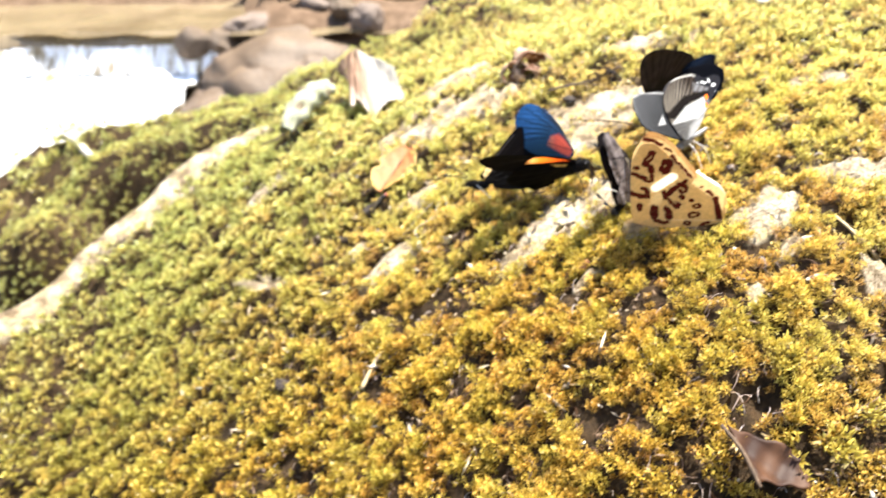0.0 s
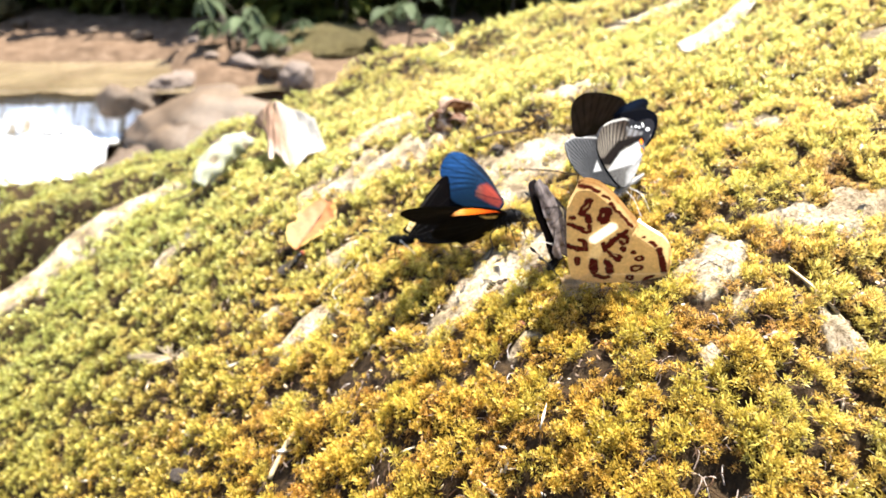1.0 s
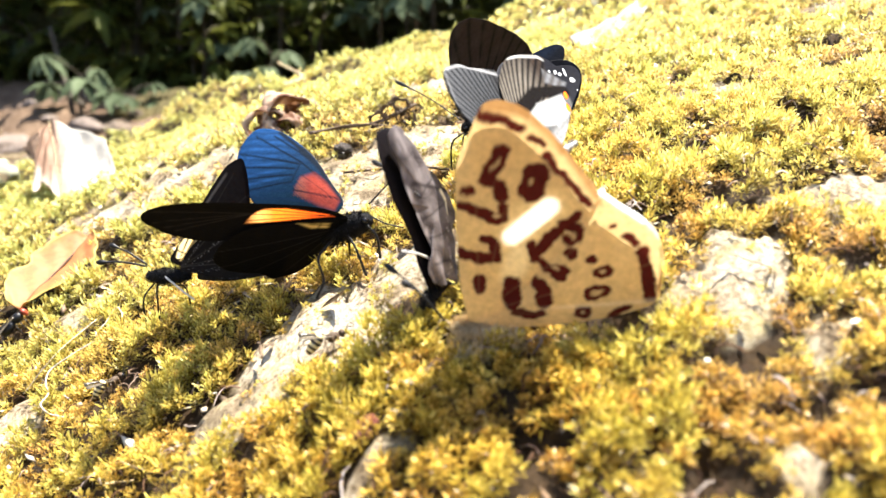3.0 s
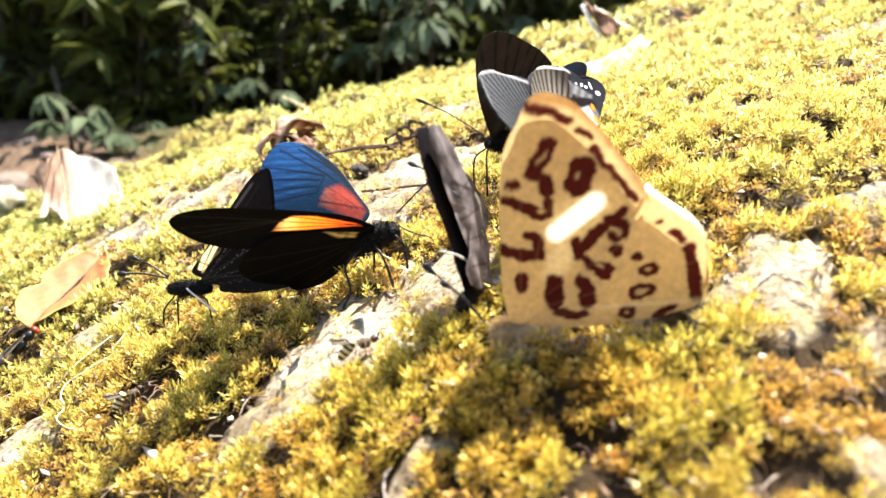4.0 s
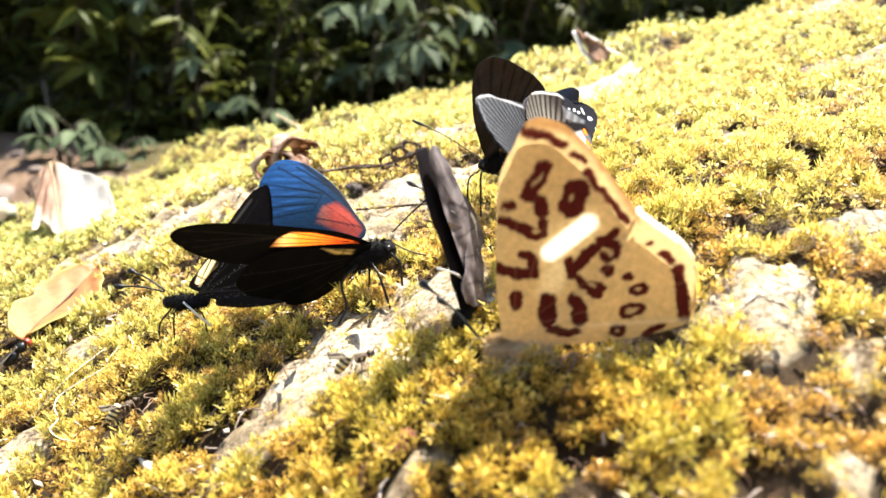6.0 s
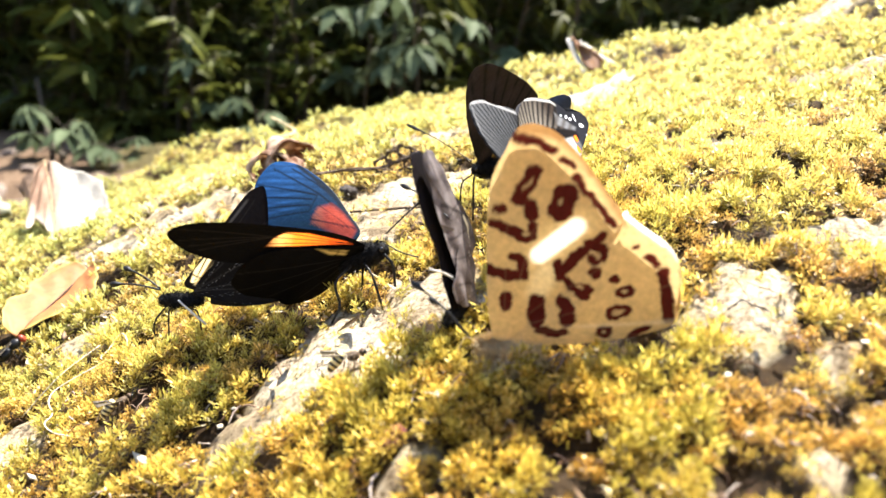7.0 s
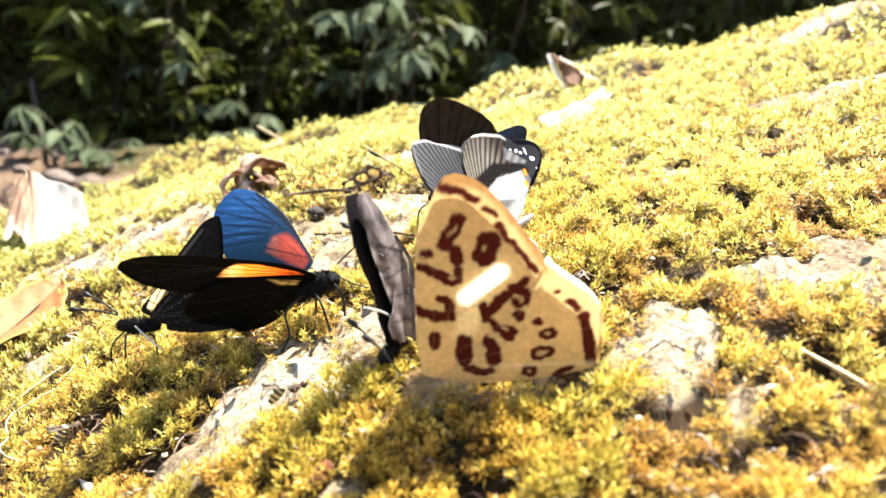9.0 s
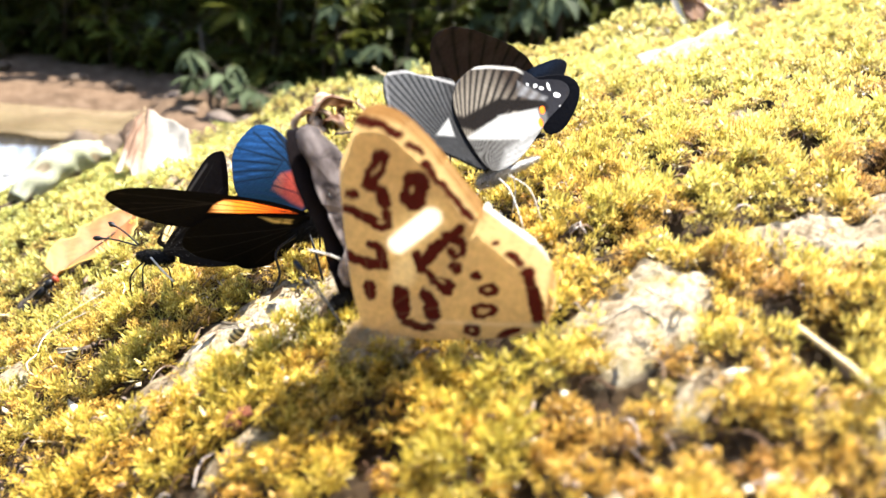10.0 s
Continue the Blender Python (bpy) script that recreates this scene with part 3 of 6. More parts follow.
def build_moss():
    zones = [(-0.01, 0.235, 0.165, 0.36), (-0.20, 0.42, 0.10, 0.60), (-0.45, 1.0, 0.0, 1.22), (-0.95, 1.8, -0.75, 1.8)]
    within = lambda k, x, y: (x > zones[k][0]) & (x < zones[k][1]) & (y > zones[k][2]) & (y < zones[k][3])
    near = [(6, 0.84, 62, 0.32, 0.10), (8, 0.72, 38, 0.38, 0.105), (8, 0.50, 18, 0.40, 0.11)]
    mid = [(6, 0.76, 56, 0.44, 0.17), (7, 0.56, 30, 0.48, 0.18), (4, 0.30, 14, 0.46, 0.18)]
    far = [(5, 0.70, 52, 0.48, 0.23), (5, 0.42, 22, 0.52, 0.25)]
    label = "sunlit yellow-green moss cushions of tiny star-shaped shoots on the boulder"
    for k, (spacing, cell, height, whorls) in enumerate(((0.00126, 0.0056, 0.0042, near), (0.0021, 0.0072, 0.0049, mid), (0.0041, 0.0125, 0.0068, far), (0.016, 0.045, 0.018, far))):
        keep = lambda x, y, k=k: within(k, x, y) & ~(within(k - 1, x, y) if k else np.zeros(len(x), bool))
        spread_moss("moss", k + 1, zones[k], spacing, cell, height, whorls, keep, label)


# ---------------- stream, banks and forest ----------------
def bank_line(x):
    return 3.42 + np.clip((-0.92 - x) * 2.6, 0, 0.72)


def slope_foot(x):
    """Where the flat bank ends and the wooded slope begins."""
    return 5.05 + 0.22 * np.sin(x * 0.9) + 0.12 * np.sin(x * 2.3 + 1) + 0.75 * smoothstep(-0.5, -1.3, np.asarray(x, float))


def land(x, y):
    """Stream bed, sandy bank and the steep wooded slope behind it."""
    bed = np.where(y > 3.32, 0.20, -0.12)
    bank = bank_line(x)
    z = bed + smoothstep(-0.12, 0.22, y - bank) * (0.37 - bed) + np.maximum(0, y - bank - 0.2) * 0.085
    foot = slope_foot(x)
    z = z + np.minimum(np.maximum(0, y - foot) * 3.6, 5.0 + 0.25 * np.maximum(0, y - foot))
    z = z + np.maximum(0, x - 2.6) * 0.5 * (y < 3.4) + np.minimum(np.maximum(0, -2.2 - y) * 0.8, 3.0) + np.minimum(np.maximum(0, -7 - x) * 0.4, 3.0)
    z = z + np.where(y > bank + 0.1, 1, 0) * (lumps(x, y, 0.5, 31) * 0.025 + lumps(x, y, 0.13, 32) * 0.008)
    return z


def bank_material():
    """Sandy mud by the water, dark leaf mould on the slope above it."""
    m = Mat("sandy_brown_bank")
    sand = m.ramp(m.noise(14.0, 6.0, 0.65), [(0.3, (0.062, 0.037, 0.020)), (0.5, (0.110, 0.069, 0.041)), (0.7, (0.165, 0.112, 0.072))])
    mould = m.ramp(m.noise(25.0, 6.0, 0.7), [(0.3, (0.030, 0.028, 0.011)), (0.7, (0.085, 0.078, 0.030))])
    pos = m.add("ShaderNodeSeparateXYZ")
    m.link(m.add("ShaderNodeTexCoord").outputs["Object"], pos.inputs[0])
    rise = m.ramp(pos.outputs["Z"], [(0.60, (0, 0, 0)), (0.74, (1, 1, 1))])
    return m.surface(m.mix(rise, sand, mould), 0.9, m.bump(m.noise(30.0, 6.0), 0.6, 0.02), spec=0.2)


EARTH = bank_material()
STONE_WET = plain("wet_brown_stone", (0.130, 0.086, 0.051), 0.55, 22.0, 0.5, 0.6, 0.01, 0.5)
STONE_PALE = plain("pinkish_grey_stone", (0.19, 0.145, 0.115), 0.8, 30.0, 0.35, 0.5, 0.008, 0.3)
STONE_MOSS = plain("mossy_green_stone", (0.21, 0.17, 0.075), 0.95, 42.0, 0.85, 1.0, 0.05, 0.1)
WATER = water_material()
FOAM = foam_material("white_foam", (0.5, 0.5, 0.8), 9.0, 0.40)
FALL = foam_material("falling_water", (2.6, 0.8, 0.6), 9.0, 0.43)
BARK = plain("brown_stem_bark", (0.060, 0.045, 0.026), 0.85, 60.0, 0.4, 0.6, 0.004)
LEAF_BLUE = leaf_material("blue_green_leaf", (0.060, 0.082, 0.042), (0.120, 0.150, 0.080), 0.6)
LEAF_GREEN = leaf_material("fresh_green_leaf", (0.055, 0.068, 0.012), (0.125, 0.135, 0.026))
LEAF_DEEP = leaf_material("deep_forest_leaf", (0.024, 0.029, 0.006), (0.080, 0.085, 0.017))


def build_land():
    xs = np.concatenate([np.arange(-60, -6, 3.0), np.arange(-6, 8, 0.12), np.arange(8, 63, 3.0)])
    ys = np.concatenate([np.arange(-60, -3, 3.0), np.arange(-3, 2.6, 0.3), np.arange(2.6, 7.4, 0.09), np.arange(7.4, 63, 3.0)])
    v, f = grid_mesh(xs, ys, land)
    tagged(link_mesh("ground", v, f, EARTH), "sandy brown stream bank rising into a steep wooded slope", "ground", kind="structure")
    wave = lambda x, y, z: z + 0.008 * lumps(x, y, 0.5, 41) + 0.003 * lumps(x, y, 0.17, 42)
    v, f = grid_mesh(np.arange(-9, 1.0, 0.07), np.arange(3.40, 4.6, 0.06), lambda x, y: wave(x, y, 0.315))
    tagged(link_mesh("water", v, f, WATER), "calm brown stream water above the small cascade", "water", kind="structure")
    v, f = grid_mesh(np.arange(-9, 3.4, 0.1), np.arange(-2.6, 3.3, 0.1), lambda x, y: wave(x, y, 0.05))
    tagged(link_mesh("water", v, f, WATER), "stream water in the pool below the cascade", "water", kind="structure")

    def fall(u, w, low=0.0, high=1.0):
        w = low + (high - low) * w
        x = -6.5 + 5.42 * u
        crest = 3.40 + 0.06 * np.sin(x * 3.1) + 0.03 * np.sin(x * 9.0)
        strand = 0.5 + 0.5 * np.sin(x * 150 + 3 * np.sin(x * 23))
        y = crest + 0.02 - w * (0.06 + 0.02 * strand) - 0.05 * w ** 2
        z = 0.314 - 0.17 * w ** 1.6 + 0.010 * strand * np.sin(math.pi * w)
        return np.stack([x, y, z], -1)

    def froth(u, w):
        x = -6.5 + (5.32 - 0.05 * w) * u
        crest = 3.40 + 0.06 * np.sin(x * 3.1) + 0.03 * np.sin(x * 9.0)
        y = crest - 0.03 - 1.15 * w
        z = 0.145 - 0.085 * w ** 0.6 + (0.030 * lumps(x, y, 0.22, 51) + 0.018 * lumps(x, y, 0.07, 52)) * np.sin(math.pi * np.clip(w + 0.1, 0, 1))
        return np.stack([x, y, z], -1)
    v, f, _ = sheet(lambda u, w: fall(u, w, 0.0, 0.52) + np.array((0, -0.004, 0.003)), 520, 14, 0.008)
    tagged(link_mesh("water", v, f, WATER), "brown water sliding smoothly over the lip of the cascade", "water", kind="structure")
    v, f, _ = sheet(lambda u, w: fall(u, w, 0.40, 1.0), 520, 20, 0.012)
    tagged(link_mesh("waterfall", v, f, FALL), "thin white strands of water falling over a brown rock ledge", "waterfall", kind="structure")
    v, f, _ = sheet(froth, 320, 50, 0.02)
    tagged(link_mesh("foam", v, f, FOAM), "white foam churning at the foot of the small cascade", "foam", kind="structure")


def stone(name, at, size, mat, seed, label, category="stone", flat=1.0):
    r = random.Random(seed)
    bm = bmesh.new()
    bmesh.ops.create_icosphere(bm, subdivisions=4, radius=1.0)
    off = Vector((r.uniform(0, 50), r.uniform(0, 50), r.uniform(0, 50)))
    for v in bm.verts:
        d = 1 + 0.30 * noise.noise(v.co * 1.1 + off) + 0.15 * noise.noise(v.co * 2.7 + off) + 0.06 * noise.noise(v.co * 7 + off) + 0.03 * noise.noise(v.co * 15 + off)
        v.co = v.co * d
        v.co.z *= flat
    me = bpy.data.meshes.new(name)
    bm.to_mesh(me)
    bm.free()
    me.polygons.foreach_set("use_smooth", np.ones(len(me.polygons), bool))
    me.materials.append(mat)
    ob = new(name, me)
    ob.location, ob.scale, ob.rotation_euler = at, (size[0], size[1], size[2]), (0, 0, r.uniform(0, 6))
    return tagged(ob, label, category)


def build_stones():
    g = lambda x, y: float(land(np.array([x]), np.array([y]))[0])
    wet = "wet brown ledge rock beside the cascade"
    for k, (x, y, z, sx, sy, sz) in enumerate(((-0.72, 3.36, 0.12, 0.44, 0.34, 0.17), (-0.56, 3.22, 0.12, 0.30, 0.26, 0.18), (-1.02, 3.14, 0.02, 0.22, 0.20, 0.14), (-0.98, 3.02, 0.06, 0.16, 0.18, 0.10), (-0.72, 2.92, 0.06, 0.22, 0.20, 0.11), (-0.42, 2.95, 0.06, 0.20, 0.24, 0.13), (-0.74, 3.42, 0.27, 0.14, 0.12, 0.08))):
        stone("ledge_rock", (x, y, z), (sx, sy, sz), STONE_WET, 60 + k, wet, "rock")
    stone("ledge_rock", (-0.74, 3.27, 0.15), (0.34, 0.30, 0.17), STONE_WET, 71, "broad wet brown rock beside the cascade", "rock")
    stone("ledge_rock", (-1.20, 3.42, 0.27), (0.085, 0.08, 0.075), STONE_WET, 3, "dark wet rock breaking the cascade's crest", "rock")
    stone("ledge_rock", (-1.08, 3.44, 0.27), (0.09, 0.08, 0.06), STONE_WET, 13, "dark wet rock breaking the cascade's crest", "rock")
    stone("ledge_rock", (-2.35, 3.42, 0.26), (0.20, 0.12, 0.09), STONE_WET, 4, "dark wet rock breaking the cascade's crest", "rock")
    stone("ledge_rock", (-0.98, 3.58, 0.31), (0.12, 0.10, 0.07), STONE_PALE, 12, "brownish rock at the edge of the upper pool", "rock")
    stone("stone", (-0.37, 3.50, g(-0.37, 3.50) + 0.05), (0.085, 0.08, 0.08), STONE_PALE, 5, "rounded pinkish-grey stone on the muddy bank")
    stone("stone", (-0.50, 3.62, g(-0.50, 3.62) + 0.03), (0.08, 0.06, 0.05), STONE_WET, 6, "dark wet stone on the muddy bank")
    stone("stone", (-0.66, 3.75, g(-0.66, 3.75) + 0.02), (0.09, 0.06, 0.04), STONE_PALE, 14, "flat brownish stone on the muddy bank")
    stone("stone", (-1.42, 4.62, g(-1.42, 4.62) + 0.02), (0.06, 0.04, 0.03), STONE_WET, 7, "small dark stone on the sandy bank")
    stone("stone", (-1.75, 4.75, g(-1.75, 4.75) + 0.02), (0.08, 0.04, 0.025), STONE_WET, 8, "small dark stone on the sandy bank")
    stone("stone", (-2.3, 5.0, g(-2.3, 5.0) + 0.01), (0.12, 0.05, 0.03), STONE_WET, 9, "flat dark stone on the sandy bank")
    stone("bank_boulder", (-0.26, 4.25, g(-0.26, 4.25) - 0.01), (0.40, 0.30, 0.095), STONE_MOSS, 10, "low boulder with brownish-green moss on the far bank", "boulder")
    stone("bank_boulder", (-2.9, 5.3, g(-2.9, 5.3) + 0.02), (0.5, 0.3, 0.16), STONE_MOSS, 11, "low boulder with brownish-green moss on the far bank", "boulder")
    rr = random.Random(91)
    for _ in range(16):
        x, y = rr.uniform(-1.15, -0.45), rr.uniform(3.55, 4.5)
        s = rr.uniform(0.018, 0.05)
        stone("stone", (x, y, g(x, y) + s * 0.25), (s * 1.3, s, s * 0.6), rr.choice((STONE_WET, STONE_PALE, STONE_WET)), rr.randint(20, 900), "small brown stone in the muddy bank")
    ob = thing("branch", (-0.95, 4.5, g(-0.95, 4.5)), "thin bare branch leaning over the muddy bank", "branch")
    link_mesh("stick", *tube(curve([(-0.06, 0.3, 0.35), (0.08, -0.1, 0.06), (0.24, -0.55, 0.02)], 8), [0.012] * 8 + [0.016] * 9, 7), BARK, ob)


def leaflet(length, width, droop):
    """A folded, pointed leaf along +x: corners and quads."""
    v, f = [], []
    for i, t in enumerate((0.0, 0.2, 0.45, 0.72, 1.0)):
        w = width / 2 * math.sin(math.pi * (0.08 + 0.92 * t) ** 0.85) if t < 1 else 0.0
        x, z = length * t, -droop * length * t * t
        v += [(x, -w, z + w * 0.35), (x, 0, z), (x, w, z + w * 0.35)]
        if i:
            b = 3 * (i - 1)
            f += [(b, b + 3, b + 4, b + 1), (b + 1, b + 4, b + 5, b + 2)]
    return np.array(v), f


def leaf_crowd(places, length, width, droop, r):
    """Many leaflets: places are (point, heading, pitch, roll, scale)."""
    verts, faces, n = [], [], 0
    lv, lf = leaflet(length, width, droop)
    for p, yaw, pitch, roll, s in places:
        m = np.array(Euler((roll, -pitch, yaw)).to_matrix())
        verts.append(lv * s @ m.T + np.array(p))
        faces += [tuple(i + n for i in q) for q in lf]
        n += len(lv)
    return np.concatenate(verts), faces


def shrub(at, height, mat, r, label, leaf=0.2, width=0.06, whorls=6, palmate=True):
    ob = thing("shrub", at, label, "shrub", "understory shrubs")
    lean = np.array([r.gauss(0, 0.12), -abs(r.gauss(0.12, 0.1)), 1.0]) * height
    stem = curve([(0, 0, -0.05), lean * 0.5 + np.array([r.gauss(0, 0.02), 0, 0]), lean], 6)
    pieces = [tube(stem, np.linspace(0.011, 0.005, len(stem)) * (height + 0.4), 6)]
    places = []
    for k in range(whorls):
        root = stem[min(len(stem) - 1, int(len(stem) * (0.35 + 0.65 * k / max(1, whorls - 1))))]
        yaw = k * 2.4 + r.uniform(-0.4, 0.4)
        reach = leaf * r.uniform(0.7, 1.5)
        tip = root + np.array([math.cos(yaw), math.sin(yaw), r.uniform(0.1, 0.6)]) * reach
        pieces.append(tube(curve([root, (root + tip) / 2 + np.array([0, 0, 0.02]), tip], 4), 0.0035, 5))
        if palmate:
            for j in range(r.randint(6, 8)):
                places.append((tip, yaw + (j - 3.5) * 0.75, r.uniform(-0.75, -0.05), r.gauss(0, 0.3), r.uniform(0.75, 1.15)))
        else:
            for j in range(r.randint(5, 9)):
                q = root + (tip - root) * (j + 1) / 8
                places.append((q, yaw + r.choice((-1, 1)) * r.uniform(0.4, 1.3), r.uniform(-0.7, 0.4), r.gauss(0, 0.5), r.uniform(0.6, 1.1)))
    link_mesh("stem", *join(*pieces), BARK, ob)
    link_mesh("crown", *leaf_crowd(places, leaf, width, 0.28, r), mat, ob)
    return ob


def build_forest():
    g = lambda x, y: float(land(np.array([x]), np.array([y]))[0])
    r = random.Random(77)
    blue, green, deep = "understory shrub with drooping blue-green palmate leaves", "leafy bush with fresh green leaves at the forest edge", "dark bush with long narrow leaves in forest shade"
    for x, y, h, leaf in ((-0.74, 4.05, 0.20, 0.14), (-0.50, 4.05, 0.08, 0.10), (0.17, 4.0, 0.34, 0.14), (0.95, 4.55, 0.95, 0.22), (0.85, 4.6, 0.75, 0.2), (1.10, 4.7, 0.85, 0.22), (1.9, 4.8, 0.9, 0.22), (-1.25, 5.4, 0.3, 0.14), (-0.25, 4.8, 0.7, 0.17)):
        shrub((x, y, g(x, y)), h, LEAF_BLUE, r, blue, leaf, leaf * 0.42, 5)
    for x, y, h, leaf in ((-1.50, 5.15, 0.22, 0.13), (-1.72, 5.25, 0.34, 0.14), (-1.25, 5.2, 0.3, 0.13), (-0.2, 4.7, 0.5, 0.14), (0.5, 4.9, 0.6, 0.16), (-2.6, 4.9, 0.6, 0.14), (-0.6, 4.95, 1.0, 0.2), (-1.05, 5.45, 0.55, 0.15), (-1.35, 5.6, 0.75, 0.16), (-1.75, 5.6, 0.85, 0.17), (-2.1, 5.6, 0.7, 0.16), (-0.85, 5.3, 0.8, 0.16)):
        shrub((x, y, g(x, y)), h, LEAF_GREEN, r, green, leaf, leaf * 0.42, 7, False)
    for i in range(30):
        x, y = -4.2 + i * 0.32 + r.uniform(-0.15, 0.15), r.uniform(-0.25, 0.15)
        y += float(slope_foot(x))
        mat, text, pal = r.choice(((LEAF_DEEP, deep, False), (LEAF_GREEN, green, False), (LEAF_DEEP, deep, True), (LEAF_DEEP, deep, False)))
        le = r.uniform(0.16, 0.32)
        shrub((x, y, g(x, y)), r.uniform(0.6, 1.6), mat, r, text, le, le * r.uniform(0.16, 0.34), r.randint(8, 13), pal)
    places = []
    for _ in range(11000):
        x = r.uniform(-5.5, 8.0)
        y = float(slope_foot(x)) + r.uniform(-0.15, 0.75)
        places.append(((x, y - 0.1, g(x, y) + r.uniform(0.0, 0.2)), r.uniform(0, math.tau), r.uniform(-1.0, 0.5), r.gauss(0, 0.5), r.uniform(0.5, 1.5)))
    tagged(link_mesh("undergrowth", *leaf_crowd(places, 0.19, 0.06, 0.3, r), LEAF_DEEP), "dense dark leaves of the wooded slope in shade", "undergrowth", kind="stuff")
    # Unseen leaves added overhead only to keep sun off the wooded far bank.
    places = []
    for _ in range(5200):
        x = r.uniform(-6.0, 10.0)
        y = float(slope_foot(x)) + r.uniform(1.5, 5.4)
        places.append(((x, y, r.uniform(3.0, 4.6)), r.uniform(0, math.tau), r.uniform(-0.6, 0.4), r.gauss(0, 0.4), r.uniform(0.8, 1.5)))
    tagged(link_mesh("canopy", *leaf_crowd(places, 0.42, 0.19, 0.2, r), LEAF_DEEP), "unseen leaf canopy added above the far bank to shade it", "canopy", kind="stuff")


# ---------------- butterflies ----------------
CREAM, MAROON = (0.69, 0.51, 0.24), (0.085, 0.012, 0.008)


SPOTTED_FORE_BARS = ((-0.7, 25.5, 0.9, 30.0, 1.01), (6.1, 24.7, 6.4, 27.1, 1.65), (-3.7, 23.1, -2.9, 23.5, 0.64), (-4.1, 20.7, -1.1, 20.2, 0.64), (-1.1, 20.0, 1.9, 19.1, 0.73), (2.4, 21.4, 2.3, 19.4, 0.64),
                     (1.3, 24.8, 1.8, 23.1, 0.82), (-3.6, 12.7, -0.5, 12.1, 0.73), (-0.5, 12.1, 2.0, 12.6, 0.82), (2.3, 12.6, 1.9, 14.7, 0.73), (1.4, 15.4, 0.1, 15.6, 0.55))
SPOTTED_MID_BARS = ((5.5, 8.1, 5.9, 5.0, 1.19), (6.7, 3.2, 10.0, 2.9, 0.64), (10.0, 2.9, 10.8, 3.5, 0.55), (9.5, 9.0, 10.8, 7.9, 0.91), (10.7, 6.8, 11.1, 5.6, 1.01), (7.4, 15.6, 8.2, 13.0, 0.46),
                    (8.4, 14.1, 10.9, 18.2, 0.82), (10.9, 18.2, 13.6, 21.4, 0.55), (11.8, 19.6, 13.9, 19.2, 0.73), (8.6, 13.1, 10.4, 12.1, 0.46), (10.5, 11.9, 13.3, 11.9, 0.64), (11.7, 10.9, 13.1, 10.7, 0.55),
                    (14.0, 19.0, 14.2, 17.8, 0.73), (12.5, 17.3, 13.3, 16.8, 0.46))
SPOTTED_EDGE_BARS = ((21.9, 4.5, 24.3, 6.6, 0.41), (24.4, 16.7, 25.9, 13.1, 0.73), (26.3, 12.1, 27.3, 8.9, 0.82), (21.3, 19.2, 23.0, 18.0, 0.41), (-2.9, 34.7, -0.1, 34.9, 0.55), (0.5, 34.7, 3.2, 33.7, 0.41),
                     (4.6, 32.8, 6.6, 31.8, 0.27), (7.4, 30.4, 9.4, 28.0, 0.41), (10.3, 27.6, 14.8, 23.3, 0.41))
SPOTTED_DOTS = ((0.4, 7.4, 1.10, 1.65, 5), (13.7, 14.9, 1.01, 0.91, -20), (16.9, 14.4, 0.73, 0.64, 0), (19.1, 12.5, 1.46, 1.01, 25), (18.9, 8.7, 2.10, 1.28, 30), (17.5, 4.6, 1.37, 1.19, 0), (19.0, 20.4, 0.37, 0.37, 0))
SPOTTED_CORES = ((0.3, 27.9, 0.37, 1.55, -30), (5.8, 25.9, 0.46, 0.82, -20), (-3.8, 22.5, 0.46, 0.55, 0), (1.5, 19.9, 0.73, 0.46, 20), (13.6, 18.0, 0.55, 0.64, 0), (11.8, 12.1, 0.91, 0.37, -20), (19.1, 12.5, 0.55, 0.46, 0),
                 (18.9, 8.7, 1.19, 0.73, 30), (17.5, 4.6, 0.46, 0.46, 0))


